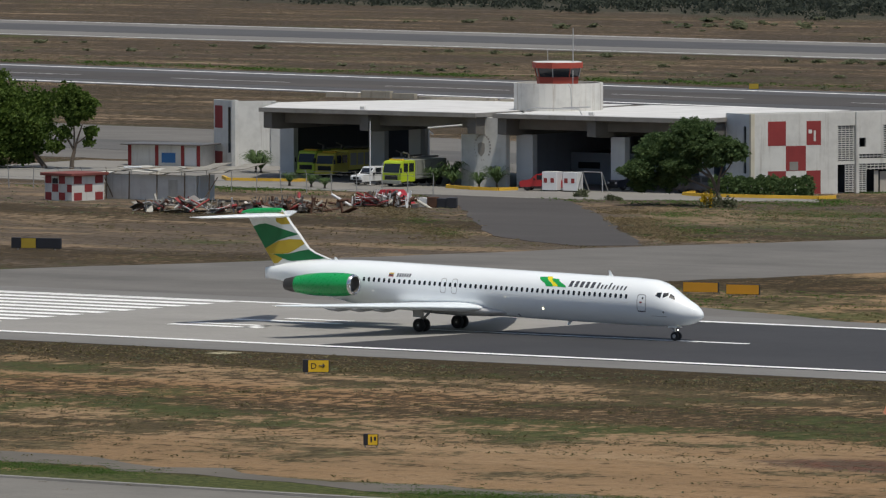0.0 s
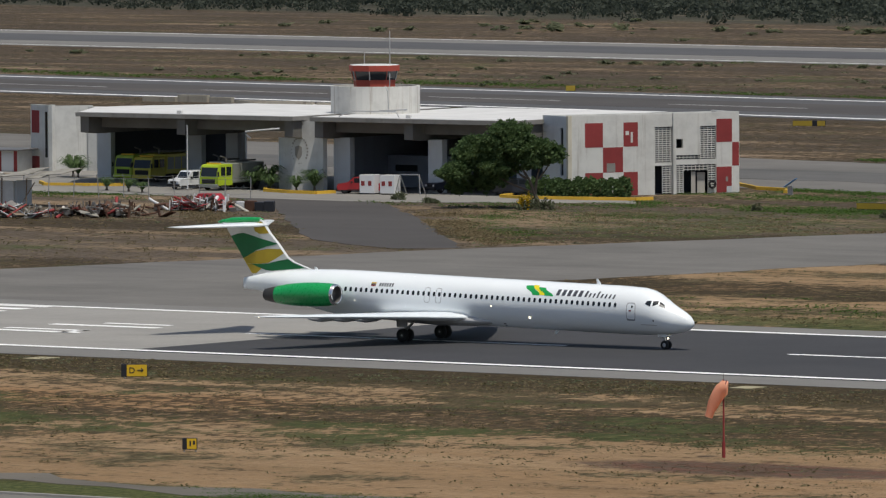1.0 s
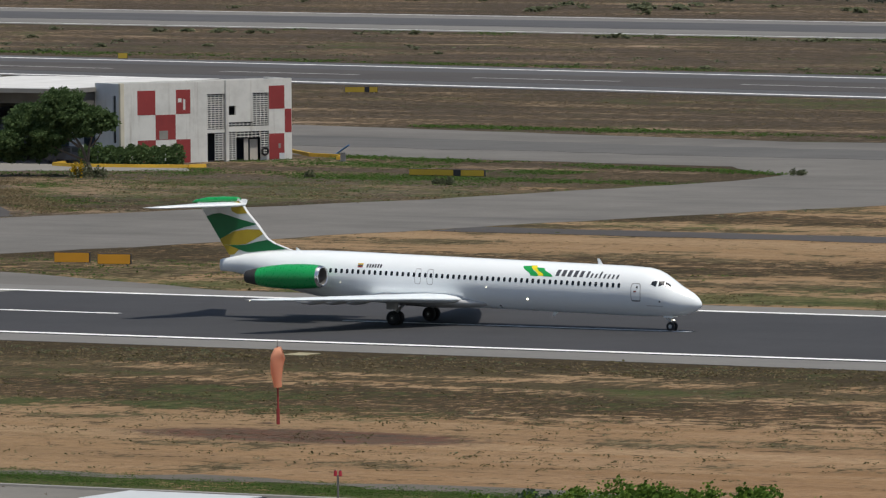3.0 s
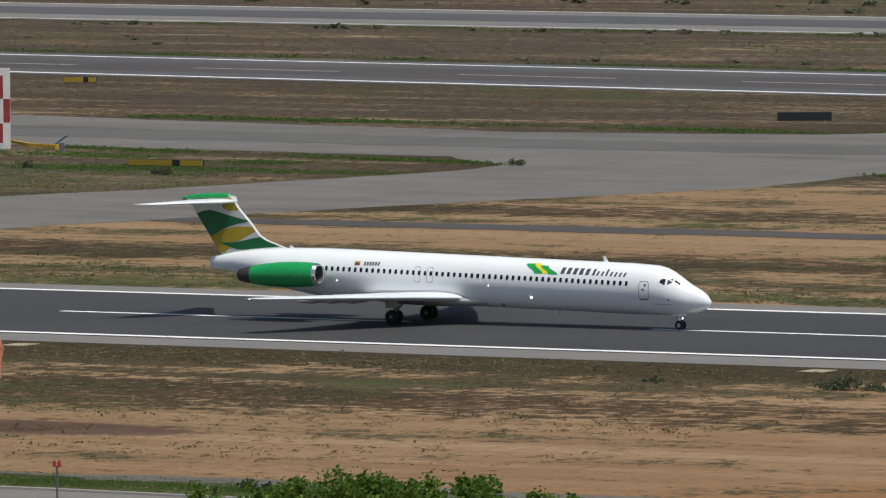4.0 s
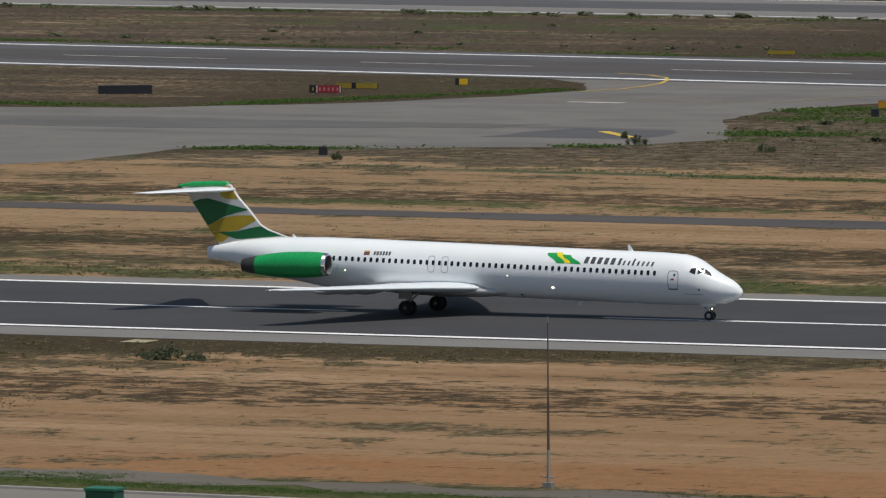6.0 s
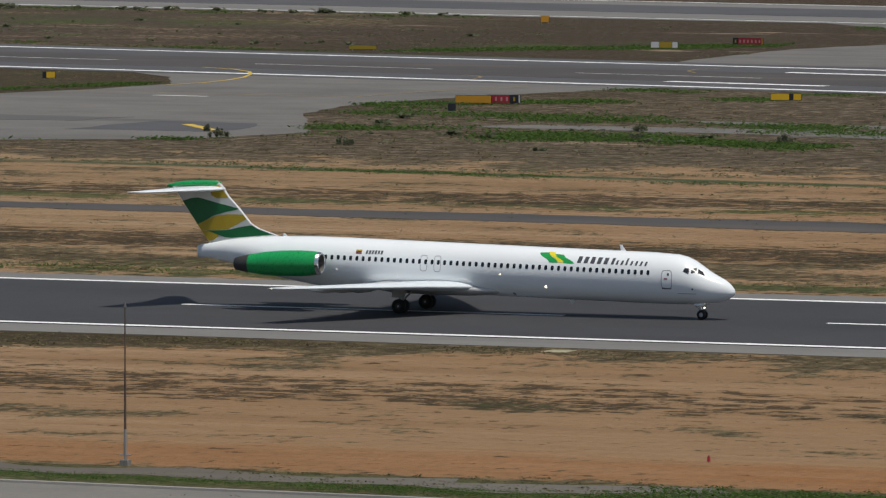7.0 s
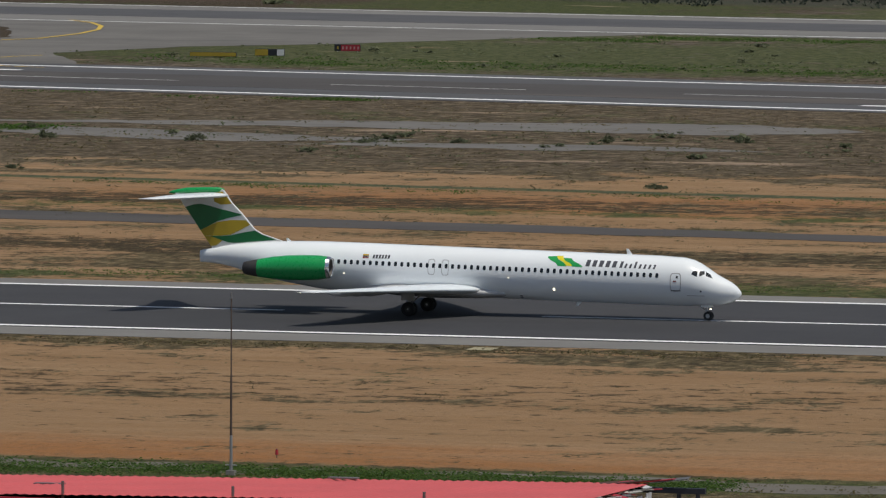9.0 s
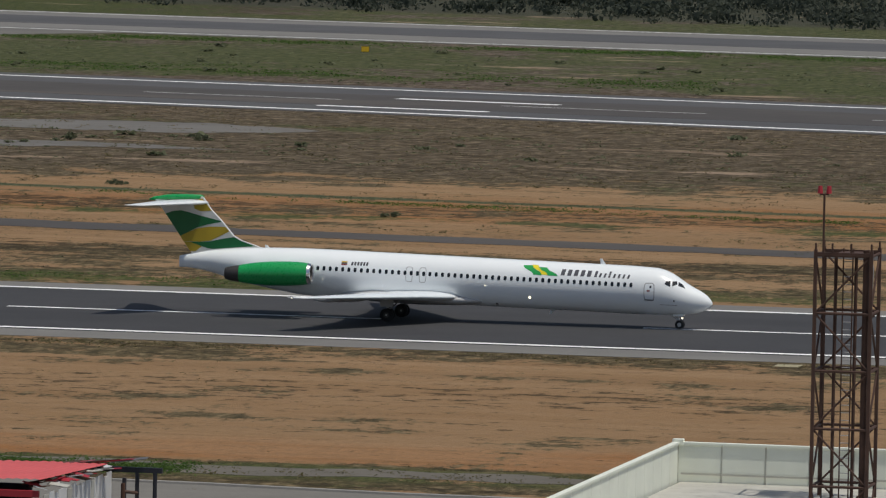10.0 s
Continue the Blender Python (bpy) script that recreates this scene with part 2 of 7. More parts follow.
def pavement_material(name, lo, hi, stain=(0.07, 0.065, 0.06), stain_amount=0.4, joints=0.0):
    m, n, l, b = nodes_of(name)
    v = coords(n, l)
    big = noise_of(n, l, coords(n, l, (0.012, 0.06, 1)), 1.0, 6, 0.65)
    mid, fine = noise_of(n, l, v, 0.12, 6, 0.65), noise_of(n, l, v, 2.2, 6, 0.7)
    c = ramp_of(n, l, mix_of(n, l, 0.4, big, mid), [(0.35, lo), (0.65, hi)])
    c = mix_of(n, l, range_of(n, l, big, 0.52, 0.72, 0, stain_amount), c, stain)
    c = mix_of(n, l, range_of(n, l, fine, 0.4, 0.75, 0, 0.25), c, tuple(q * 0.6 for q in lo))
    if joints:
        br = n.new("ShaderNodeTexBrick")
        br.offset = 0.0
        br.inputs["Scale"].default_value, br.inputs["Mortar Size"].default_value = 1.0, 0.06
        br.inputs["Brick Width"].default_value = br.inputs["Row Height"].default_value = joints
        l.new(v, br.inputs["Vector"])
        c = mix_of(n, l, math_of(n, l, "MULTIPLY", br.outputs["Fac"], 0.45), c, stain)
    l.new(c, b.inputs["Base Color"])
    b.inputs["Roughness"].default_value = 0.85
    b.inputs["Specular IOR Level"].default_value = 0.3
    bump_to(n, l, b, fine, 0.3, 0.03)
    return m


def streaked(name, colour, streak, amount=0.6):
    """White render with rain and rust streaks that run down from the top."""
    m, n, l, b = nodes_of(name)
    runs = noise_of(n, l, coords(n, l, (1.5, 1.5, 0.09)), 1.0, 8, 0.7)
    blot = noise_of(n, l, coords(n, l), 0.5, 6, 0.65)
    c = mix_of(n, l, range_of(n, l, blot, 0.4, 0.68, 0, 0.5), colour, tuple(q * 0.72 for q in colour))
    c = mix_of(n, l, range_of(n, l, runs, 0.53, 0.7, 0, amount), c, streak)
    l.new(c, b.inputs["Base Color"])
    b.inputs["Roughness"].default_value = 0.9
    bump_to(n, l, b, blot, 0.2, 0.02)
    return m


def leaf_material(name, dark, light, through_light=0.48):
    """Leaves: each clump its own tone, partly let through by the light."""
    m, n, l, b = nodes_of(name)
    g = n.new("ShaderNodeNewGeometry")
    c = ramp_of(n, l, g.outputs["Random Per Island"], [(0.0, dark), (0.6, tuple((p + q) / 2 for p, q in zip(dark, light))), (1.0, light)])
    c = mix_of(n, l, range_of(n, l, noise_of(n, l, coords(n, l), 0.6, 4), 0.4, 0.7, 0, 0.28), c, dark)
    l.new(c, b.inputs["Base Color"])
    b.inputs["Roughness"].default_value = 0.65
    b.inputs["Specular IOR Level"].default_value = 0.2
    tr, mx = n.new("ShaderNodeBsdfTranslucent"), n.new("ShaderNodeMixShader")
    l.new(c, tr.inputs[0])
    mx.inputs[0].default_value = through_light
    l.new(b.outputs[0], mx.inputs[1])
    l.new(tr.outputs[0], mx.inputs[2])
    l.new(mx.outputs[0], n["Material Output"].inputs[0])
    return m


SOIL = ground_material()
ASPHALT = pavement_material("runway_asphalt", (0.04, 0.04, 0.043), (0.062, 0.062, 0.066), (0.028, 0.028, 0.03), 0.35)
CONCRETE = pavement_material("taxiway_concrete", (0.11, 0.105, 0.096), (0.2, 0.19, 0.174), (0.07, 0.068, 0.065), 0.65)
SHOULDER = pavement_material("shoulder_asphalt", (0.15, 0.145, 0.138), (0.22, 0.215, 0.2), (0.1, 0.097, 0.09), 0.4)
OLD_ASPHALT = pavement_material("aged_asphalt", (0.07, 0.07, 0.074), (0.108, 0.108, 0.111), (0.05, 0.05, 0.053), 0.6)
LIGHT_CONCRETE = pavement_material("bleached_concrete", (0.24, 0.232, 0.215), (0.34, 0.328, 0.305), (0.16, 0.155, 0.145), 0.55)
ROAD = pavement_material("service_road_asphalt", (0.06, 0.055, 0.052), (0.088, 0.081, 0.077), (0.15, 0.12, 0.09), 0.3)
TAXILANE = pavement_material("worn_taxi_lane", (0.085, 0.083, 0.08), (0.14, 0.136, 0.128), (0.065, 0.064, 0.062), 0.5)
PERIMETER = pavement_material("dusty_grey_road", (0.15, 0.143, 0.128), (0.23, 0.218, 0.195), (0.12, 0.105, 0.085), 0.55)
STATION_CONCRETE = pavement_material("apron_concrete", (0.19, 0.18, 0.165), (0.28, 0.27, 0.245), (0.13, 0.125, 0.115), 0.5)
REDGRAVEL = pavement_material("maroon_gravel", (0.075, 0.042, 0.028), (0.13, 0.072, 0.046), (0.16, 0.095, 0.05), 0.6)
TRACK = pavement_material("gravelly_dirt_track", (0.1, 0.09, 0.075), (0.165, 0.15, 0.125), (0.08, 0.065, 0.045), 0.6)
SLABPAINT = worn("worn_slab_paint", (0.36, 0.32, 0.2), 0.85, amount=0.25, grime=0.5)
LINE_WHITE = worn("white_runway_paint", (0.9, 0.9, 0.88), 0.7, amount=0.1, grime=0.12, dirt=(0.3, 0.29, 0.27))
LINE_DULL = worn("faded_white_paint", (0.55, 0.55, 0.53), 0.8, amount=0.2, grime=0.5, dirt=(0.15, 0.15, 0.14))
LINE_OCHRE = worn("worn_ochre_taxi_paint", (0.34, 0.25, 0.08), 0.85, amount=0.25, grime=0.7, dirt=(0.13, 0.12, 0.1))
LINE_YELLOW = worn("yellow_taxi_paint", (0.6, 0.42, 0.06), 0.75, amount=0.2, grime=0.3)
HULL = worn("white_aircraft_paint", (0.9, 0.94, 0.955), 0.22, amount=0.03, scale=0.6, coat=0.3, spec=0.5, relief=0.01)
WINGSKIN = worn("pale_grey_wing_paint", (0.84, 0.87, 0.89), 0.3, amount=0.06, coat=0.2, relief=0.02)
BELLY = worn("grey_underside_paint", (0.5, 0.5, 0.5), 0.4, amount=0.15, grime=0.3)
GREEN = worn("green_aircraft_paint", (0.01, 0.34, 0.085), 0.3, amount=0.1, coat=0.3, relief=0.02)
FINGREEN = worn("dark_green_fin_paint", (0.01, 0.15, 0.05), 0.35, amount=0.2, grime=0.2, dirt=(0.02, 0.05, 0.03))
FINYELLOW = worn("soiled_golden_fin_paint", (0.5, 0.36, 0.03), 0.4, amount=0.2, grime=0.4, dirt=(0.12, 0.1, 0.03))
# Fin white: shading of the upright side put into the colour, plus grime.
FINWHITE = worn("soiled_shade_greyed_fin_white", (0.72, 0.73, 0.72), 0.4, amount=0.12, grime=0.4, dirt=(0.35, 0.33, 0.3))
YELLOW = worn("golden_yellow_paint", (0.68, 0.46, 0.03), 0.35, amount=0.12, grime=0.2)
CHROME = worn("polished_metal_lip", (0.75, 0.75, 0.76), 0.2, 1.0, amount=0.05)
SOOT = worn("black_exhaust_soot", (0.07, 0.067, 0.065), 0.6, 0.4, amount=0.3)
DARKMETAL = worn("sooty_exhaust_metal", (0.22, 0.21, 0.2), 0.5, 0.6, amount=0.3)
BLACK = worn("black_rubber", (0.02, 0.02, 0.021), 0.8, amount=0.2)
GLASS = plain("dark_cabin_glass", (0.02, 0.025, 0.03), 0.12)
INK = plain("dark_grey_lettering_paint", (0.07, 0.075, 0.09), 0.5)
SEAM = plain("grey_door_outline", (0.4, 0.4, 0.41), 0.5)
STRUT = worn("light_grey_gear_metal", (0.5, 0.5, 0.5), 0.4, 0.3)
SLATMETAL = worn("bluish_slat_metal", (0.76, 0.82, 0.85), 0.35, 0.0, amount=0.1, relief=0.02)
LAMP_ON = plain("lit_landing_lamp", (1.0, 0.9, 0.65), 0.3, glow=4.0)
EMBLEM_YELLOW = plain("lemon_yellow_paint", (0.85, 0.72, 0.02), 0.35)
EMBLEM_GREEN = plain("bright_green_paint", (0.015, 0.36, 0.08), 0.35)
# Canopy concrete darkened in colour to stand for shade under the slabs.
UNDERSIDE = worn("shade_darkened_concrete", (0.16, 0.153, 0.14), 0.9, amount=0.25, grime=0.5)
RED = worn("faded_red_paint", (0.28, 0.037, 0.037), 0.7, amount=0.2, grime=0.2)
WALLWHITE = streaked("weathered_white_wall_paint", (0.66, 0.66, 0.63), (0.35, 0.325, 0.29), 0.5)
WALLGREY = worn("raw_grey_concrete", (0.27, 0.26, 0.24), 0.9, amount=0.25, grime=0.6)
ROOFWHITE = worn("white_roof_coating", (0.62, 0.62, 0.61), 0.85, amount=0.12, grime=0.35, dirt=(0.36, 0.35, 0.33))
# Near-black colour that stands in for shade inside rooms and sheds.
DARKROOM = plain("shade_dark_interior", (0.045, 0.052, 0.065), 0.9)


# ---- building helpers ----
def mesh_of(name, bm, mats):
    me = bpy.data.meshes.new(name)
    bm.normal_update()
    bm.to_mesh(me)
    bm.free()
    for m in mats if isinstance(mats, (list, tuple)) else [mats]:
        me.materials.append(m)
    return me


def part(name, bm, material, parent=None, label="", smooth=False):
    me = mesh_of(name, bm, material)
    if smooth:
        me.shade_smooth()
    ob = new(name, me)
    if parent:
        ob.parent = parent
    return tagged(ob, label)


def share(ob, parent, m):
    """Another object on the same mesh."""
    o = new(ob.name.split(".")[0], ob.data)
    o.parent, o.matrix_basis = parent, m
    return o


def thing(name, label, category, at=(0, 0, 0), turn=0.0, group="", kind=""):
    ob = new(name)
    ob.empty_display_size = 0.2
    ob.matrix_basis = pose(*at, 0, 0, turn)
    return tagged(ob, label, category, group, kind)


def box(bm, x0, x1, y0, y1, z0, z1, m=None, bevel=0.0, mat=0):
    vs = [bm.verts.new(Vector(c)) for c in ((x0, y0, z0), (x1, y0, z0), (x1, y1, z0), (x0, y1, z0), (x0, y0, z1), (x1, y0, z1), (x1, y1, z1), (x0, y1, z1))]
    fs = [bm.faces.new([vs[i] for i in q]) for q in ((3, 2, 1, 0), (4, 5, 6, 7), (0, 1, 5, 4), (1, 2, 6, 5), (2, 3, 7, 6), (3, 0, 4, 7))]
    for f in fs:
        f.material_index = mat
    if bevel:
        r = bmesh.ops.bevel(bm, geom=list({e for f in fs for e in f.edges}), offset=bevel, segments=2, affect="EDGES", profile=0.5)
        vs = list({v for f in r["faces"] for v in f.verts} | {v for v in vs if v.is_valid})
    if m:
        bmesh.ops.transform(bm, matrix=m, verts=[v for v in vs if v.is_valid])
    return bm


def boxes(*specs, bevel=0.0):
    bm = bmesh.new()
    for q in specs:
        box(bm, *q, bevel=bevel)
    return bm


def rod(bm, a, b, r0, r1=None, seg=8, caps=True):
    a, b = Vector(a), Vector(b)
    r1 = r0 if r1 is None else r1
    z = (b - a).normalized()
    u = z.orthogonal().normalized()
    w = z.cross(u)
    rings = [[bm.verts.new(c + (u * math.cos(k * math.tau / seg) + w * math.sin(k * math.tau / seg)) * r) for k in range(seg)] for c, r in ((a, r0), (b, r1))]
    for k in range(seg):
        bm.faces.new((rings[0][k], rings[0][(k + 1) % seg], rings[1][(k + 1) % seg], rings[1][k]))
    if caps:
        bm.faces.new(rings[0][::-1])
        bm.faces.new(rings[1])
    return bm


def rods(*specs, seg=8):
    bm = bmesh.new()
    for q in specs:
        rod(bm, *q, seg=seg)
    return bm


def loft(bm, rings, close=True, caps=True, mat=0):
    vr = [[bm.verts.new(p) for p in r] for r in rings]
    k = len(vr[0])
    for a, b in zip(vr, vr[1:]):
        for i in range(k if close else k - 1):
            j = (i + 1) % k
            bm.faces.new((a[i], a[j], b[j], b[i])).material_index = mat
    if caps:
        bm.faces.new(vr[0][::-1]).material_index = mat
        bm.faces.new(vr[-1]).material_index = mat
    return bm


def prism(pts, z0, z1):
    """A flat slab with the outline pts."""
    bm = bmesh.new()
    lo, hi = [bm.verts.new((x, y, z0)) for x, y in pts], [bm.verts.new((x, y, z1)) for x, y in pts]
    bm.faces.new(hi)
    bm.faces.new(lo[::-1])
    for i in range(len(pts)):
        j = (i + 1) % len(pts)
        bm.faces.new((lo[i], lo[j], hi[j], hi[i]))
    bmesh.ops.recalc_face_normals(bm, faces=bm.faces)
    return bm


def strip(bm, x0, y0, x1, y1, w, z, h=0.01):
    """A painted line of width w from point to point."""
    d = Vector((x1 - x0, y1 - y0, 0)).normalized()
    s = Vector((-d.y, d.x, 0)) * w / 2
    a, b = Vector((x0, y0, z)), Vector((x1, y1, z))
    bm.faces.new([bm.verts.new(p) for p in (a - s, b - s, b + s, a + s)])
    return bm


def ragged(pts, step=3.0, amount=0.6, seed=0):
    """An outline with a slightly uneven, overgrown edge."""
    rng = random.Random(seed)
    out = []
    for (x0, y0), (x1, y1) in zip(pts, pts[1:] + pts[:1]):
        d = math.hypot(x1 - x0, y1 - y0)
        k = max(1, min(120, int(d / step)))
        for i in range(k):
            f = i / k
            out.append((x0 + (x1 - x0) * f + rng.uniform(-amount, amount), y0 + (y1 - y0) * f + rng.uniform(-amount, amount)))
    return out


# ---- ground and pavements ----
bm = bmesh.new()
bm.faces.new([bm.verts.new(p) for p in ((-4500, -700, 0), (3500, -700, 0), (3500, 4800, 0), (-4500, 4800, 0))])
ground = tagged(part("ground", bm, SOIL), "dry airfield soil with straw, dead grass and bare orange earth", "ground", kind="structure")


def pavement(name, pts, z, mat, label, rag=0.5, seed=0):
    ob = part(name, prism(ragged(pts, 4.0, rag, seed) if rag else pts, -0.1, z), mat)
    return tagged(ob, label, "pavement", kind="structure")


pavement("runway_shoulder", [(-1500, 500.6), (900, 500.6), (900, 555.0), (-1500, 555.0)], 0.03, SHOULDER, "grey worn asphalt shoulder along the runway", 0.35, 1)
part("runway_end", prism([(-1500, 507.1), (-377.52, 507.1), (-375.82, 524), (-375.02, 538), (-374.52, 549.6), (-1500, 549.6)], -0.05, 0.05), LIGHT_CONCRETE)
tagged(bpy.data.objects["runway_end"], "bleached pale concrete runway end", "runway", kind="structure")
runway = tagged(part("runway", prism([(-377.5, 507.1), (900, 507.1), (900, 549.6), (-374.5, 549.6), (-375.0, 538), (-375.8, 524)], -0.05, 0.055), ASPHALT), "dark asphalt runway with white edge lines", "runway", kind="structure")
bm = bmesh.new()
strip(bm, -1500, 507.9, 900, 507.9, 1.1, 0.075)
strip(bm, -1500, 548.7, 900, 548.7, 1.1, 0.075)
tagged(part("edge_line", bm, LINE_WHITE), "white painted runway edge lines", "marking", kind="structure")
bm = bmesh.new()
strip(bm, -381.0, 528.2, -351.3, 528.2, 0.75, 0.075)
dash = tagged(part("centre_dash", bm, LINE_WHITE), "white painted centre line dash on asphalt", "marking", "runway centre dashes", "structure")
for k in range(1, 24):
    copy_thing(dash, pose(49.55 * k, 0, 0))
bm = bmesh.new()
strip(bm, -451.2, 547.9, -414.7, 547.9, 1.7, 0.075)
key = tagged(part("threshold_bar", bm, LINE_WHITE), "white painted threshold bar on concrete", "marking", "threshold bars", "structure")
for k in range(1, 12):
    copy_thing(key, pose(0, -3.45 * k, 0))
bm = bmesh.new()
for q in ((-401.7, 522.3, -392.7, 522.3, 1.2), (-401.7, 524.7, -393.7, 524.7, 0.9), (-394.2, 521.9, -394.2, 525, 1.0), (-401.2, 529.9, -390.7, 529.9, 1.2), (-398.2, 532.9, -391.7, 532.9, 0.9)):
    strip(bm, *q, 0.075)
tagged(part("designator_bars", bm, LINE_WHITE), "white painted designator bars on concrete", "marking", kind="structure")

TAXI = [(-700, 556), (-520, 558), (-462, 571), (-451, 595), (-437, 633), (-416, 679), (-406, 719), (-407, 731), (-421, 745), (-478, 751), (-700, 762),
        (-700, 840), (-516, 813), (-471, 802), (-438, 795), (-407, 801), (-389, 818), (-380, 838), (-378, 853), (-385, 870), (-402, 888),
        (-318, 874), (-330, 850), (-336, 830), (-339, 811), (-336, 795), (-320, 758), (-326, 743), (-347, 731), (-364, 727), (-364, 702), (-381, 660), (-389, 636), (-399, 602), (-404.5, 589), (-401, 576.5), (-394, 570.2), (-386, 567.5), (-372, 561), (-358, 554.6)]
pavement("taxiway", TAXI, 0.025, CONCRETE, "worn beige-grey concrete taxiway junction", 0.5, 2)


def far_line(a, b, x):
    return a + b * x


pavement("parallel_taxiway", [(-1600, far_line(801, -0.2, -1600)), (600, far_line(801, -0.2, 600)), (600, far_line(867, -0.185, 600)), (-1600, far_line(867, -0.185, -1600))], 0.035, OLD_ASPHALT, "grey asphalt parallel runway with white edge lines", 0.5, 3)
bm = bmesh.new()
strip(bm, -1600, far_line(805, -0.2, -1600), 600, far_line(805, -0.2, 600), 1.7, 0.055)
strip(bm, -1600, far_line(860, -0.185, -1600), 600, far_line(860, -0.185, 600), 1.5, 0.055)
tagged(part("taxiway_edge_line", bm, LINE_WHITE), "white painted edge lines of the far runway", "marking", kind="structure")
pavement("far_runway", [(-1800, far_line(1000, -0.15, -1800)), (800, far_line(1000, -0.15, 800)), (800, far_line(1062, -0.155, 800)), (-1800, far_line(1062, -0.155, -1800))], 0.035, SHOULDER, "pale concrete far runway", 0.6, 4)
pavement("far_runway_lane", [(-1800, far_line(1022, -0.15, -1800)), (800, far_line(1022, -0.15, 800)), (800, far_line(1046, -0.155, 800)), (-1800, far_line(1046, -0.155, -1800))], 0.06, OLD_ASPHALT, "dark asphalt lane on the far runway", 0.6, 5)
LINK = [(-345, 930), (-345, 973), (-335, 998), (-346, 1030), (-370, 1056), (-255, 1040), (-290, 990), (-304, 977), (-314, 953), (-299, 920)]
pavement("link_taxiway", LINK, 0.03, CONCRETE, "worn concrete link taxiway between the runways", 0.5, 6)
pavement("service_road", [(-388, 633.5), (-365, 633), (-300, 631.5), (-209, 626), (-128, 620), (-60, 612), (300, 590), (300, 598), (-60, 620), (-130, 628), (-213, 638.5), (-300, 639), (-367, 640.5), (-388, 640.5)], 0.03, ROAD, "dark narrow asphalt service road across bare soil", 0.5, 7)
DRIVE = [(-441, 634.5), (-436, 638.5), (-471, 682), (-492, 706), (-516, 712), (-494, 690), (-457, 644)]
pavement("station_drive", DRIVE, 0.03, ROAD, "grey asphalt drive to the fire station", 0.4, 8)
APRON = [(-590, 712), (-540, 709), (-493, 707), (-468, 717), (-476, 728), (-500, 752), (-590, 752)]
pavement("station_apron", APRON, 0.04, STATION_CONCRETE, "pale concrete apron before the fire station", 0.3, 9)
pavement("perimeter_track", [(-600, 414.5), (-330, 414), (-292, 408), (-252, 410.6), (-176, 407.5), (-72, 405.5), (300, 402), (300, 399.5), (-72, 400.5), (-176, 403), (-252, 407), (-292, 404.5), (-330, 410), (-600, 411)], 0.02, TRACK, "grey gravelly perimeter track", 1.7, 10)
pavement("perimeter_road", [(-700, 300), (-700, 402), (-330, 399), (-298, 398.5), (-252, 399.5), (-170, 396.5), (-148, 396), (-84, 392.8), (-72, 391), (400, 380), (400, 300)], 0.03, PERIMETER, "dusty grey perimeter road", 0.3, 11)
bm = bmesh.new()
EDGE = [(-700, 402.2), (-330, 399.2), (-298, 398.8), (-252, 399.6), (-170, 396.4), (-148, 395.6), (-84, 392.6), (-72, 391.0), (400, 380.0)]
for (x0, y0), (x1, y1) in zip(EDGE, EDGE[1:]):
    loft(bm, [[(x, y - 0.3, -0.05), (x, y + 0.3, -0.05), (x, y + 0.26, 0.16), (x, y - 0.26, 0.16)] for x, y in ((x0, y0), (x1, y1))])
bmesh.ops.recalc_face_normals(bm, faces=bm.faces)
tagged(part("road_kerb", bm, LIGHT_CONCRETE), "low pale concrete kerb along the perimeter road", "kerb", kind="structure")
pavement("taxiway_lane", [(-700, 782), (-480, 768), (-430, 764), (-385, 762), (-352, 772), (-350, 780), (-385, 781), (-430, 781), (-480, 787), (-700, 806)], 0.045, TAXILANE, "darker worn lane along the taxiway", 1.0, 43)
pavement("runway_lane", [(-1600, far_line(818, -0.196, -1600)), (600, far_line(818, -0.196, 600)), (600, far_line(846, -0.19, 600)), (-1600, far_line(846, -0.19, -1600))], 0.045, ROAD, "darker worn lane of the far asphalt runway", 1.5, 42)


# ---- the airliner: origin on the ground under the nose wheel, x forward, y to its left ----
def hull_axis(x):
    return 2.76 - 0.0205 * (x + 5)


HULL_STATIONS = [  # x, rise of the centre over the axis, half height, half width
    (2.47, -0.74, 0.02, 0.02), (2.4, -0.74, 0.22, 0.22), (2.11, -0.68, 0.5, 0.5), (1.7, -0.63, 0.74, 0.72), (1.16, -0.58, 0.95, 0.96), (0.59, -0.48, 1.14, 1.16), (0.0, -0.32, 1.36, 1.34), (-0.57, -0.16, 1.55, 1.47),
    (-1.1, -0.06, 1.68, 1.56), (-1.74, -0.01, 1.77, 1.62), (-3.5, 0.01, 1.82, 1.67), (-12, 0, 1.83, 1.67), (-20, 0, 1.83, 1.67), (-27, 0, 1.83, 1.67), (-29.5, 0.05, 1.76, 1.66), (-31.5, 0.16, 1.58, 1.58),
    (-33.8, 0.29, 1.34, 1.42), (-35.2, 0.4, 1.08, 1.15), (-36.5, 0.46, 0.82, 0.8), (-37.6, 0.43, 0.61, 0.5), (-38.35, 0.38, 0.5, 0.32), (-38.9, 0.32, 0.43, 0.14)]


def hull_at(x):
    st = HULL_STATIONS
    for a, b in zip(st, st[1:]):
        if a[0] >= x >= b[0]:
            f = (a[0] - x) / (a[0] - b[0])
            q = [a[i] + (b[i] - a[i]) * f for i in (1, 2, 3)]
            return hull_axis(x) + q[0], q[1], q[2]
    return hull_axis(x), 0.1, 0.1


def hull_y(x, z, out=0.012):
    zc, h, w = hull_at(x)
    k = max(-0.985, min(0.985, (z - zc) / h))
    return w * math.sqrt(1 - k * k) + out


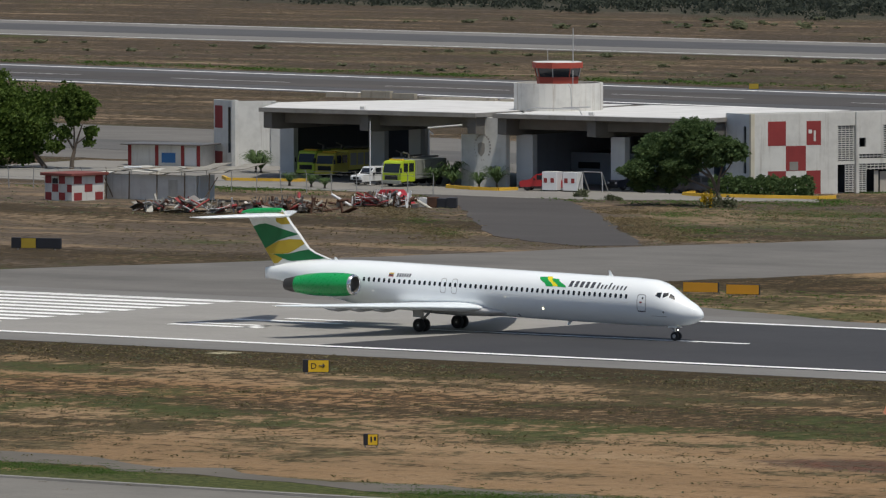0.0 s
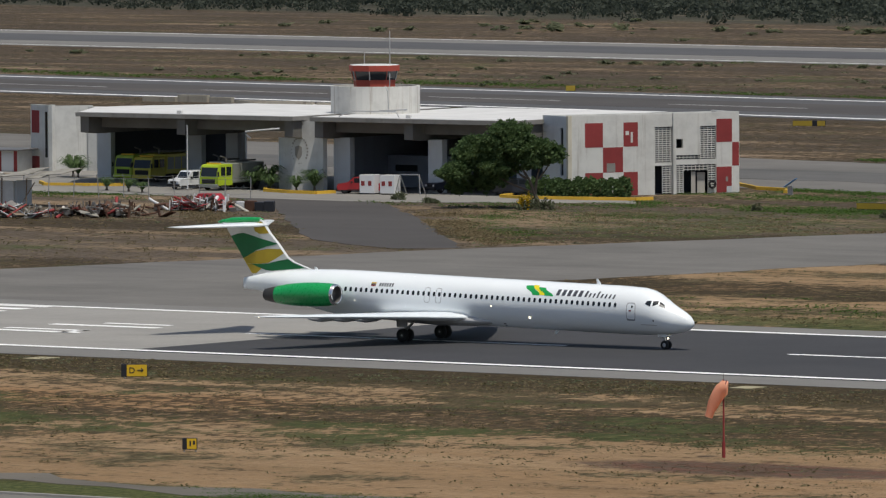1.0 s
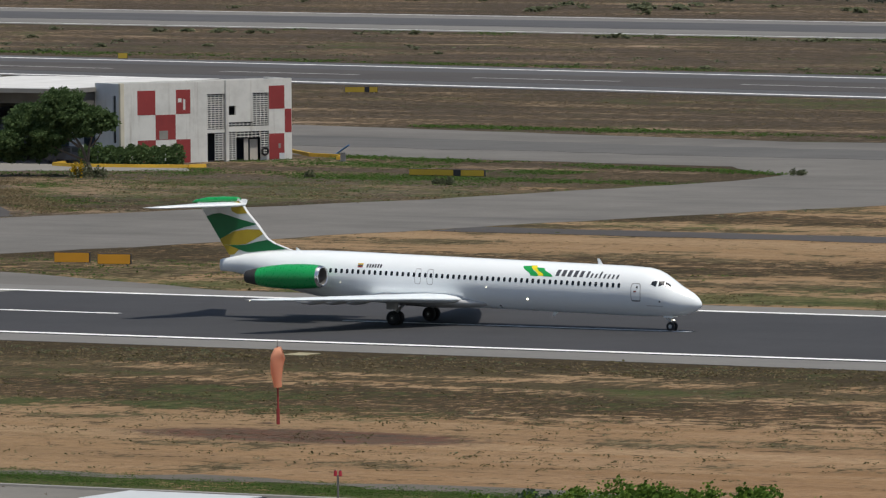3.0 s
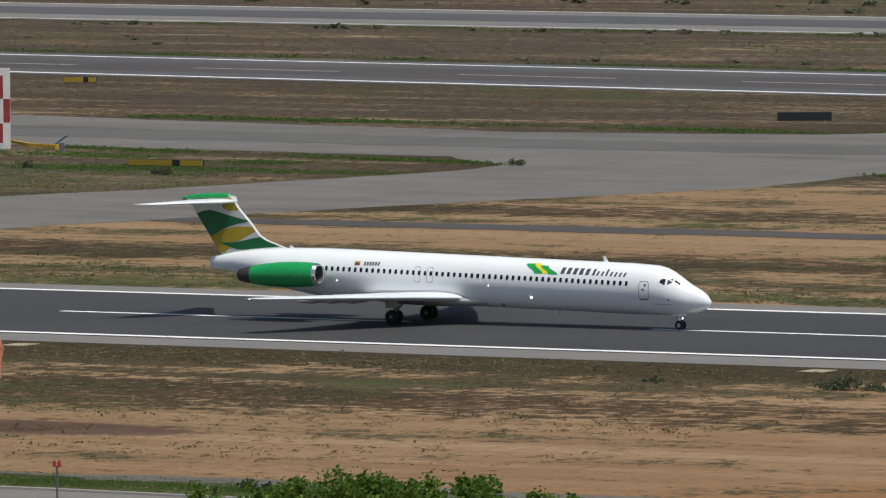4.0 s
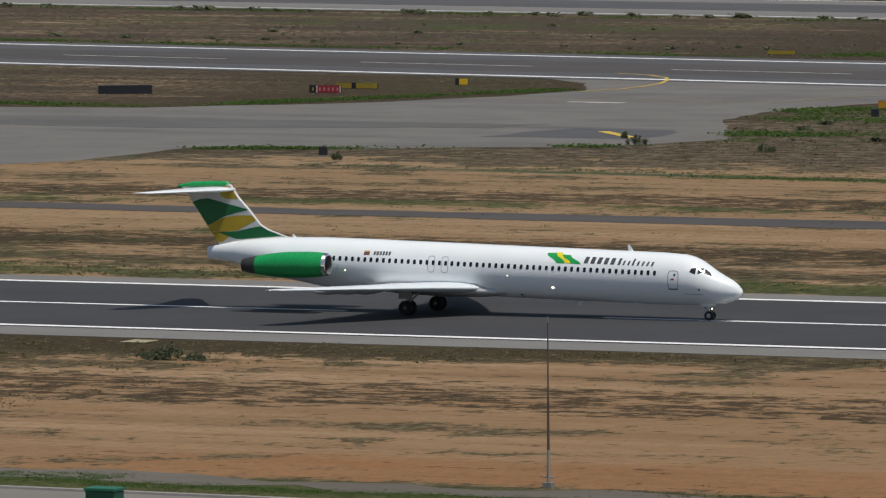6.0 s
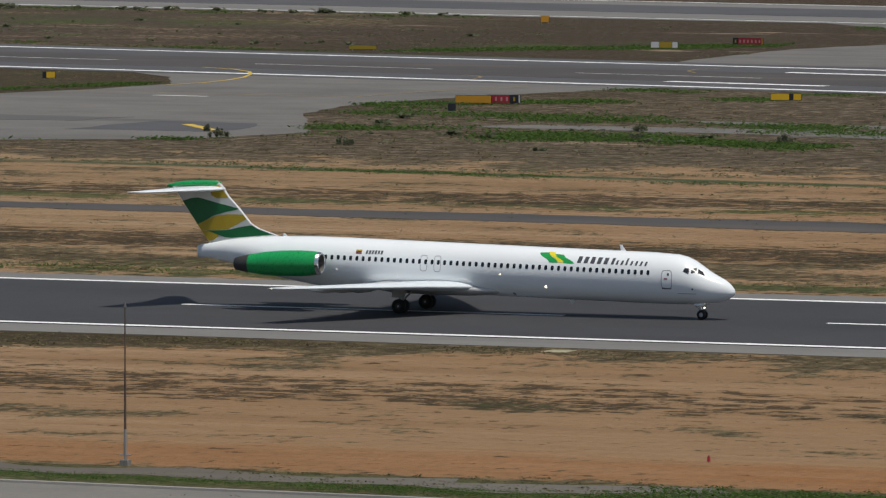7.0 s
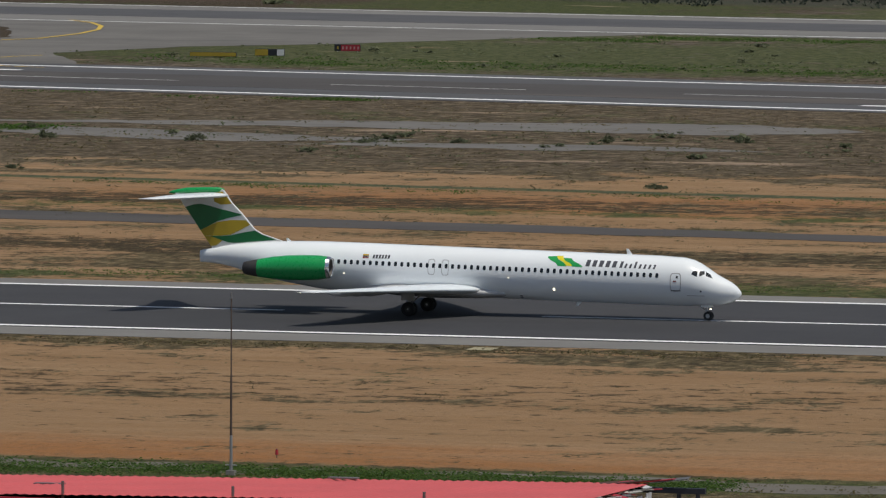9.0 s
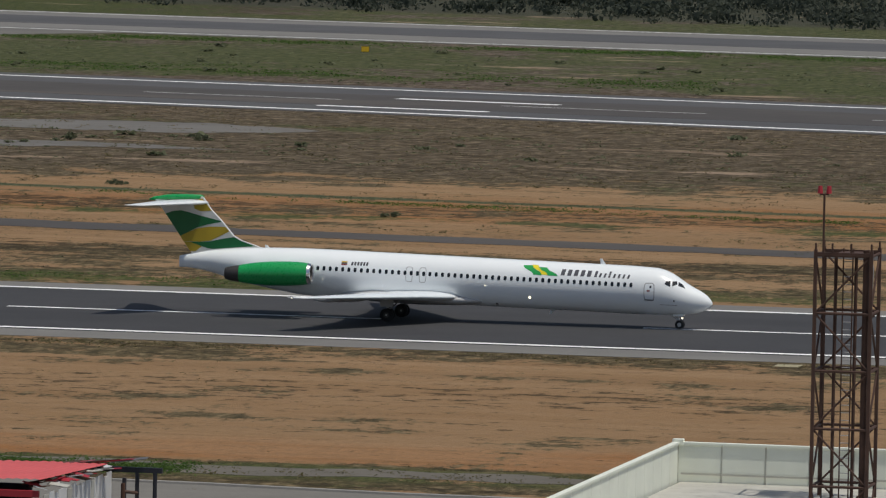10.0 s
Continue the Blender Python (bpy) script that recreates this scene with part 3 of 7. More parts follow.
def decal(name, outline, material, parent, side=-1, label="", out=0.014, cells=4, wave=0.0):
    """A painted patch that follows the hull: a four-sided outline of (x, z), subdivided."""
    bm = bmesh.new()
    a, b, c, d = [Vector(p) for p in outline]
    grid = []
    for j in range(cells + 1):
        v = j / cells
        p, q = a.lerp(d, v), b.lerp(c, v)
        grid.append([])
        for i in range(cells + 1):
            r = p.lerp(q, i / cells) + Vector((wave * math.sin(math.tau * v), 0))
            grid[-1].append(bm.verts.new((r.x, side * hull_y(r.x, r.y, out), r.y)))
    for j in range(cells):
        for i in range(cells):
            bm.faces.new((grid[j][i], grid[j][i + 1], grid[j + 1][i + 1], grid[j + 1][i]))
    return part(name, bm, material, parent, label, True)


def wing_section(le, chord, y, z, t, n=14):
    """Closed aerofoil ring, leading edge at x = le, nose forward."""
    ring = []
    for k in range(2 * n):
        f = k / n
        u = (1 - math.cos(math.pi * f)) / 2 if f <= 1 else (1 - math.cos(math.pi * (2 - f))) / 2
        h = t * chord * (2.97 * math.sqrt(max(u, 0)) - 1.26 * u - 3.52 * u * u + 2.84 * u ** 3 - 1.03 * u ** 4) * 0.5
        ring.append((le - u * chord, y, z + (h if f <= 1 else -h * 0.8)))
    return ring


WING_PLAN = [  # leading edge x, chord, span y, height, thickness
    (-16.7, 8.4, 1.2, 1.8, 0.1), (-17.1, 7.8, 1.9, 1.84, 0.1), (-18.9, 5.6, 5.2, 2.02, 0.108), (-21.8, 3.5, 10.3, 2.22, 0.11), (-25.0, 1.75, 15.3, 2.38, 0.105), (-25.6, 1.2, 15.6, 2.38, 0.06)]


def wheel(parent, x, y, r, w, name="wheel"):
    bm = bmesh.new()
    prof = [(0.45 * r, -w / 2), (0.85 * r, -w / 2), (0.97 * r, -w * 0.38), (r, -w * 0.15), (r, w * 0.15), (0.97 * r, w * 0.38), (0.85 * r, w / 2), (0.45 * r, w / 2)]
    rings = [[(p * math.cos(a), q, p * math.sin(a)) for p, q in prof] for a in [k * math.tau / 28 for k in range(28)]]
    loft(bm, rings + rings[:1], close=False, caps=False)
    bmesh.ops.remove_doubles(bm, verts=bm.verts, dist=1e-4)
    ob = part(name, bm, BLACK, parent, "black rubber tyre and pale hub", True)
    ob.location = (x, y, r)
    hub = bmesh.new()
    rod(hub, (0, -w * 0.42, 0), (0, w * 0.42, 0), 0.47 * r, seg=16)
    for k in range(5):
        a = k * math.tau / 5
        rod(hub, (0.25 * r * math.cos(a), -w * 0.46, 0.25 * r * math.sin(a)), (0.25 * r * math.cos(a), w * 0.46, 0.25 * r * math.sin(a)), 0.07 * r, seg=6)
    part("rim", hub, STRUT if r < 0.35 else SOOT, ob)
    return ob


def airliner():
    plane = thing("airliner", "white twin-jet airliner with green engines and striped tail on runway", "airplane")
    # hull
    bm = bmesh.new()
    seg = 48
    xs, last = [], None
    for a, b in zip(HULL_STATIONS, HULL_STATIONS[1:]):
        k = max(1, int((a[0] - b[0]) / 0.8))
        xs += [a[0] + (b[0] - a[0]) * i / k for i in range(k)]
    xs.append(HULL_STATIONS[-1][0])
    rings = []
    for x in xs:
        zc, h, w = hull_at(x)
        rings.append([(x, w * math.cos(t), zc + h * math.sin(t)) for t in [k * math.tau / seg for k in range(seg)]])
    loft(bm, rings)
    bmesh.ops.recalc_face_normals(bm, faces=bm.faces)
    part("fuselage", bm, HULL, plane, "white painted fuselage", True)
    # belly fairing between the wings
    bm = bmesh.new()
    rings = []
    for x, w, h in ((-14.2, 0.2, 0.1), (-15.2, 1.2, 0.3), (-17, 1.75, 0.5), (-20, 1.95, 0.6), (-23.5, 1.9, 0.55), (-25.5, 1.4, 0.35), (-27, 0.3, 0.1)):
        zc = hull_axis(x) - 1.38
        rings.append([(x, w * math.cos(t), zc + h * math.sin(t)) for t in [k * math.tau / 20 for k in range(20)]])
    loft(bm, rings)
    bmesh.ops.recalc_face_normals(bm, faces=bm.faces)
    part("belly_fairing", bm, BELLY, plane, "grey belly fairing", True)
    # cabin windows
    def pane(side):
        bm = bmesh.new()
        ring = [(0.115 * math.copysign(abs(math.cos(t)) ** 0.6, math.cos(t)), 0.17 * math.copysign(abs(math.sin(t)) ** 0.6, math.sin(t))) for t in [k * math.tau / 12 for k in range(12)]]
        zc, h, w = hull_at(-12)
        z0 = zc + 0.48
        vs = [bm.verts.new((px, side * (hull_y(-12, z0 + pz, 0.012)), pz)) for px, pz in ring]
        bm.faces.new(vs if side < 0 else vs[::-1])
        return bm
    for side in (-1, 1):
        first = None
        for k in range(52):
            x = -3.5 - 0.484 * k
            m = pose(x, 0, hull_axis(x) + 0.48)
            if first is None:
                first = part("cabin_window", pane(side), GLASS, plane, "dark oval cabin window")
                first.matrix_basis = m
            else:
                share(first, plane, m)
        # over-wing exits, doors: thin outline frames
        for x0, x1, zlo, zhi in ((-20.87, -20.33, -0.2, 0.95), (-19.82, -19.28, -0.2, 0.95), (-2.52, -1.7, -0.64, 0.72)):
            bm = bmesh.new()
            c = hull_axis((x0 + x1) / 2)
            pts = []
            for k in range(28):
                t = k * math.tau / 28
                cx, cz = math.cos(t), math.sin(t)
                pts.append(((x0 + x1) / 2 + (x1 - x0) / 2 * math.copysign(abs(cx) ** 0.45, cx), c + (zlo + zhi) / 2 + (zhi - zlo) / 2 * math.copysign(abs(cz) ** 0.45, cz)))
            mid = ((x0 + x1) / 2, c + (zlo + zhi) / 2)
            outer = [bm.verts.new((x, side * hull_y(x, z, 0.012), z)) for x, z in pts]
            inner = []
            for x, z in pts:
                x, z = x + (mid[0] - x) * 0.14, z + (mid[1] - z) * 0.075
                inner.append(bm.verts.new((x, side * hull_y(x, z, 0.012), z)))
            for k in range(28):
                bm.faces.new((outer[k], outer[(k + 1) % 28], inner[(k + 1) % 28], inner[k]))
            door = part("cabin_door" if x0 > -5 else "overwing_exit", bm, SEAM, plane, "grey outlined door")
            if x0 > -5:
                decal("door_handle", [(-2.28, c + 0.06), (-2.05, c + 0.06), (-2.05, c + 0.16), (-2.28, c + 0.16)], RED, door, side, "red door handle", cells=1)
                decal("door_window", [(-2.08, c + 0.34), (-1.94, c + 0.34), (-1.94, c + 0.5), (-2.08, c + 0.5)], GLASS, door, side, cells=1)
                decal("door_sill", [(-2.46, c - 0.62), (-1.76, c - 0.62), (-1.76, c - 0.54), (-2.46, c - 0.54)], INK, door, side, cells=2)
        # flight deck glazing
        for quad in ([(-0.98, 3.34), (-0.56, 3.15), (-0.56, 3.58), (-0.88, 3.57)], [(-0.4, 3.18), (-0.06, 3.34), (-0.14, 3.56), (-0.45, 3.54)]):
            decal("flight_deck_window", quad, GLASS, plane, side, "dark flight deck window", 0.016)
        decal("windscreen", [(0.02, 3.22), (0.52, 3.02), (0.3, 3.3), (-0.02, 3.5)], GLASS, plane, side, "dark windscreen pane", 0.02)
        # emblem ribbon and lettering bars
        for pts, mat in (([(-11.05, 3.74), (-10.4, 3.72), (-11.2, 4.42), (-11.9, 4.4)], EMBLEM_GREEN), ([(-10.42, 3.76), (-9.95, 3.74), (-10.75, 4.44), (-11.22, 4.45)], EMBLEM_YELLOW), ([(-9.95, 3.72), (-9.16, 3.69), (-10.05, 4.28), (-10.7, 4.32)], EMBLEM_GREEN)):
            decal("emblem_stripe", pts, mat, plane, side, "green and yellow ribbon emblem stripe", cells=8, wave=0.1)
        xs_l = [(-8.95 + 0.5 * k, 0.3, 0.44) for k in range(5)] + [(-6.38, 0.2, 0.44)] + [(-6.02 + 0.36 * k, 0.15, 0.46 if k in (2,) else 0.3) for k in range(7)]
        for x, wd, ht in xs_l:
            z = hull_axis(x) + 0.92
            decal("lettering_bar", [(x, z), (x + wd, z), (x + wd + 0.08, z + ht), (x + 0.08, z + ht)], INK, plane, side, "dark grey lettering bar", cells=2)
        z = hull_axis(-25) + 0.82
        for k in range(6):
            x = -25.15 + 0.23 * k
            decal("registration_bar", [(x, z), (x + 0.15, z), (x + 0.19, z + 0.26), (x + 0.04, z + 0.26)], INK, plane, side, "dark registration bar", cells=1)
        for dz, mat in ((0.2, YELLOW), (0.1, INK), (0.0, RED)):
            decal("flag_stripe", [(-25.9, z + dz), (-25.45, z + dz), (-25.45, z + dz + 0.09), (-25.9, z + dz + 0.09)], mat, plane, side, "small flag stripe", cells=1)
        for x, z, r in ((-11.3, 2.0, 0.065), (-14.7, 2.8, 0.03), (-27.3, 2.86, 0.03)):
            decal("hull_lamp", [(x - r, z - r), (x + r, z - r), (x + r, z + r), (x - r, z + r)], LAMP_ON, plane, side, "small lit lamp", 0.03, 1)
        for x, z, r in ((-0.25, 2.1, 0.06), (-13.9, 1.38, 0.1)):
            decal("hull_port", [(x - r, z - r), (x + r, z - r), (x + r, z + r), (x - r, z + r)], INK, plane, side, "small dark port", cells=1)
        decal("probe", [(-1.3, 1.77), (0.0, 1.74), (0.0, 1.78), (-1.3, 1.81)], SEAM, plane, side, "grey nose strake", 0.05, 2)
        # wings
        bm = bmesh.new()
        rings = [wing_section(le, chord, side * y, z, t) for le, chord, y, z, t in WING_PLAN]
        loft(bm, rings)
        bmesh.ops.recalc_face_normals(bm, faces=bm.faces)
        wing = part("wing", bm, WINGSKIN, plane, "pale grey swept wing", True)
        bm = bmesh.new()
        loft(bm, [wing_section(-22.8, 2.2, side * 2.0, 1.56, 0.12, 8), wing_section(-23.2, 1.6, side * 5.2, 1.88, 0.12, 8), wing_section(-24.0, 1.2, side * 8.6, 2.06, 0.12, 8)])
        bmesh.ops.recalc_face_normals(bm, faces=bm.faces)
        part("flap", bm, BELLY, wing, "lowered grey trailing flap", True)
        # leading-edge slat, a bare metal skin proud of the wing
        bm = bmesh.new()
        rings = []
        for le, chord, y, z, t in WING_PLAN[1:5]:
            ring = wing_section(le + 0.03, chord, side * y, z, t * 1.05, 24)
            rings.append([p for p in ring[-9:] + ring[:8]])
        loft(bm, rings, close=False, caps=False)
        bmesh.ops.recalc_face_normals(bm, faces=bm.faces)
        part("slat", bm, SLATMETAL, wing, "bluish grey leading edge slat", True)
        for y in (4.0, 6.6, 9.2):
            f = (y - 1.9) / 14.2
            xq, zq = -24.4 - 1.3 * f, 1.62 + 0.85 * f
            bm = bmesh.new()
            loft(bm, [[(xq + dx, side * y + r * math.cos(t), zq - dz + r * math.sin(t)) for t in [k * math.tau / 10 for k in range(10)]] for dx, r, dz in ((1.6, 0.04, 0.0), (0.9, 0.16, 0.12), (0, 0.2, 0.2), (-0.8, 0.13, 0.2), (-1.3, 0.03, 0.18))])
            bmesh.ops.recalc_face_normals(bm, faces=bm.faces)
            part("flap_fairing", bm, BELLY, wing, "", True)
        bm = bmesh.new()
        bmesh.ops.create_uvsphere(bm, u_segments=10, v_segments=6, radius=0.055)
        lamp = part("wingtip_lamp", bm, LAMP_ON, wing, "bright wingtip lamp")
        lamp.location = (-26.5, side * 15.35, 2.36)
        # engine
        eng = part("engine_nacelle", nacelle(side), GREEN, plane, "green rear engine nacelle", True)
        part("inlet_lip", ring_loft(side, [(0.02, 0.62), (0.1, 0.7), (0.02, 0.77), (-0.18, 0.8), (-0.2, 0.815)]), CHROME, eng, "polished inlet lip", True)
        part("fan_face", ring_loft(side, [(0.0, 0.625), (-0.5, 0.6), (-0.7, 0.56), (-0.72, 0.2), (-0.4, 0.02)]), DARKMETAL, eng, "dark fan face", True)
        part("exhaust", ring_loft(side, [(-5.45, 0.665), (-6.0, 0.58), (-6.6, 0.45), (-6.65, 0.4), (-6.0, 0.38)]), SOOT, eng, "sooty exhaust pipe", True)
        bm = bmesh.new()
        loft(bm, [wing_section(-28.9, 4.6, side * 1.3, 3.42, 0.1, 8), wing_section(-28.7, 4.9, side * 2.75, 3.38, 0.09, 8)])
        bmesh.ops.recalc_face_normals(bm, faces=bm.faces)
        part("pylon", bm, HULL, eng, "", True)
        # tailplane
        bm = bmesh.new()
        loft(bm, [wing_section(-36.7, 4.2, 0.0, 8.3, 0.11), wing_section(-36.9, 4.05, side * 0.5, 8.3, 0.11), wing_section(-40.3, 1.5, side * 6.0, 8.3, 0.11), wing_section(-40.75, 1.0, side * 6.2, 8.3, 0.05)])
        bmesh.ops.recalc_face_normals(bm, faces=bm.faces)
        part("tailplane", bm, WINGSKIN, plane, "white tailplane", True)
    # fin: a flat-sided slab with thinned edges
    FIN = [(-32.5, 5.02), (-34.0, 5.5), (-34.65, 5.86), (-35.6, 6.96), (-36.4, 7.75), (-37.15, 8.8), (-40.95, 8.5), (-40.5, 8.0), (-37.95, 4.42), (-37.6, 3.9), (-33.0, 4.5)]
    bm = bmesh.new()
    cx, cz = -37.2, 6.6
    rims = []
    for y, k in ((-0.16, 0.975), (-0.05, 1.0), (0.05, 1.0), (0.16, 0.975)):
        rims.append([(cx + (x - cx) * k, y, cz + (z - cz) * (k + 1) / 2) for x, z in FIN])
    loft(bm, rims)
    bmesh.ops.recalc_face_normals(bm, faces=bm.faces)
    fin = part("fin", bm, FINWHITE, plane, "white fin with green and golden stripes")

    # painted fields on the fin's flat sides, as (x, z) outlines
    for mat, label, out, pts in (
            (FINGREEN, "green stripe", 0.178, ((-40.02, 7.4), (-39.4, 7.6), (-38.8, 7.67), (-38.1, 7.52), (-37.3, 7.31), (-35.68, 6.95), (-35.62, 6.88), (-36.7, 6.65), (-37.6, 6.36), (-38.2, 6.03), (-38.84, 5.71))),
            (FINYELLOW, "golden stripe", 0.172, ((-38.86, 5.7), (-38.2, 6.03), (-37.6, 6.32), (-36.5, 6.5), (-35.3, 6.5), (-35.0, 6.18), (-35.8, 5.75), (-36.5, 5.41), (-37.3, 5.32), (-38.57, 5.3))),
            (FINYELLOW, "golden stripe", 0.172, ((-38.56, 5.295), (-37.9, 5.29), (-37.5, 5.12), (-37.15, 4.96), (-37.6, 4.6), (-38.02, 4.55))),
            (FINGREEN, "green stripe", 0.178, ((-38.1, 5.3), (-37.3, 5.31), (-36.5, 5.36), (-35.5, 5.6), (-34.62, 5.75), (-34.0, 5.44), (-32.95, 5.1), (-36.2, 4.8), (-36.7, 4.84), (-37.15, 4.98))),
            (FINYELLOW, "golden stripe", 0.172, ((-37.9, 8.5), (-37.15, 8.6), (-36.4, 7.7), (-37.28, 7.63), (-37.76, 7.83)))):
        for side in (-1, 1):
            bm = bmesh.new()
            bm.faces.new([bm.verts.new((x, side * out, z)) for x, z in (pts if side > 0 else pts[::-1])])
            part("fin_stripe", bm, mat, fin, label)
    bm = bmesh.new()
    loft(bm, [[(x, w * math.cos(t), z + h * math.sin(t)) for t in [k * math.tau / 16 for k in range(16)]] for x, z, w, h in ((-37.05, 8.74, 0.06, 0.06), (-37.4, 8.72, 0.24, 0.19), (-38.5, 8.68, 0.3, 0.23), (-40.0, 8.62, 0.28, 0.22), (-41.0, 8.5, 0.16, 0.14), (-41.35, 8.44, 0.06, 0.06))])
    bmesh.ops.recalc_face_normals(bm, faces=bm.faces)
    part("fin_cap", bm, GREEN, fin, "green fin-top fairing", True)
    # antennas
    for x, z0, z1 in ((-5.9, 4.5, 5.02), (-31.9, 4.9, 5.22), (-9.7, 1.12, 0.72)):
        bm = bmesh.new()
        loft(bm, [[(x + 0.2, 0, z0), (x, 0.03, z0), (x - 0.25, 0, z0), (x, -0.03, z0)], [(x - 0.16, 0, z1), (x - 0.22, 0.02, z1), (x - 0.34, 0, z1), (x - 0.22, -0.02, z1)]])
        bmesh.ops.recalc_face_normals(bm, faces=bm.faces)
        part("blade_antenna", bm, HULL, plane)
    # landing gear
    gear = part("nose_gear", rods(((-0.25, 0, 1.3), (0, 0, 0.33), 0.075), ((0, -0.22, 0.33), (0, 0.22, 0.33), 0.05), ((-0.9, 0, 1.2), (-0.05, 0, 0.62), 0.04)), STRUT, plane, "grey nose gear strut")
    for y in (-0.345, 0.345):
        part("gear_door", boxes((-0.5, 0.25, y - 0.015, y + 0.015, 0.98, 1.3)), HULL, gear)
    bm = bmesh.new()
    rod(bm, (0.12, 0, 0.82), (0.2, 0, 0.82), 0.05, seg=12)
    part("taxi_lamp", bm, LAMP_ON, gear, "lit taxi lamp")
    legs = []
    spinning = [(wheel(gear, 0, y, 0.34, 0.2), 0.34, 0, y) for y in (-0.2, 0.2)]
    for side in (-1, 1):
        leg = part("main_gear", rods(((-22.0, side * 2.5, 1.9), (-22.0, side * 2.54, 0.52), 0.12), ((-22.0, side * 2.04, 0.52), (-22.0, side * 3.04, 0.52), 0.08), ((-22.0, side * 1.2, 1.6), (-22.0, side * 2.5, 0.95), 0.06), ((-21.0, side * 2.5, 1.7), (-22.0, side * 2.5, 0.8), 0.06)), STRUT, plane, "grey main gear leg")
        legs.append(leg)
        part("gear_door", boxes((-22.5, -21.5, side * 2.95 - 0.03, side * 2.95 + 0.03, 1.15, 1.75)), BELLY, leg)
        spinning += [(wheel(leg, -22.0, side * 2.54 + dy, 0.52, 0.36), 0.52, -22.0, side * 2.54 + dy) for dy in (-0.33, 0.33)]
    # the body rides this high on its gear
    for ob in plane.children:
        if ob not in (gear, *legs):
            ob.matrix_basis = pose(0, 0, 0.105) @ ob.matrix_basis
    return plane, spinning


def ring_loft(side, prof):
    """Surface of revolution on the engine's axis: (distance behind the inlet, radius)."""
    bm = bmesh.new()
    loft(bm, [[(-27.85 + d, side * 3.3 + r * math.cos(t), 3.37 + 0.028 * d + r * math.sin(t)) for t in [k * math.tau / 32 for k in range(32)]] for d, r in prof], caps=False)
    bmesh.ops.recalc_face_normals(bm, faces=bm.faces)
    return bm


def nacelle(side):
    return ring_loft(side, [(-0.18, 0.81), (-0.8, 0.89), (-1.8, 0.93), (-3.2, 0.92), (-4.4, 0.83), (-5.5, 0.67)])


airliner_ob, wheels = airliner()


# ---- fire station: local origin at (-512, 726) ----
SX, SY = -512.0, 726.0
WING = pose(-481.9 - SX, 725.2 - SY, 0, 0, 0, 60)      # east wing: x along its checked wall, y inwards
EMBLEM = plain("dark_emblem_paint", (0.3, 0.28, 0.25), 0.8)
PALEBLUE = worn("bluish_white_wall_paint", (0.55, 0.58, 0.6), 0.85, amount=0.1, grime=0.4, dirt=(0.3, 0.3, 0.3))
CABRED = worn("orange_red_cab_paint", (0.42, 0.07, 0.045), 0.6, amount=0.15, grime=0.2)
DRUMWHITE = streaked("streaked_white_parapet_render", (0.68, 0.67, 0.63), (0.26, 0.19, 0.13))
OLDTAN = streaked("stained_tan_parapet_render", (0.4, 0.36, 0.29), (0.16, 0.13, 0.1), 0.8)
KERBYELLOW = worn("yellow_kerb_paint", (0.62, 0.38, 0.035), 0.7, amount=0.15, grime=0.3)


# Pale office paint dimmed in colour for the shade of the east hall.
OFFICE = worn("shade_dimmed_office_paint", (0.27, 0.3, 0.36), 0.85, amount=0.12, grime=0.4)
SHADEROOM = worn("dull_blue_locker_paint", (0.12, 0.17, 0.24), 0.7, amount=0.15)


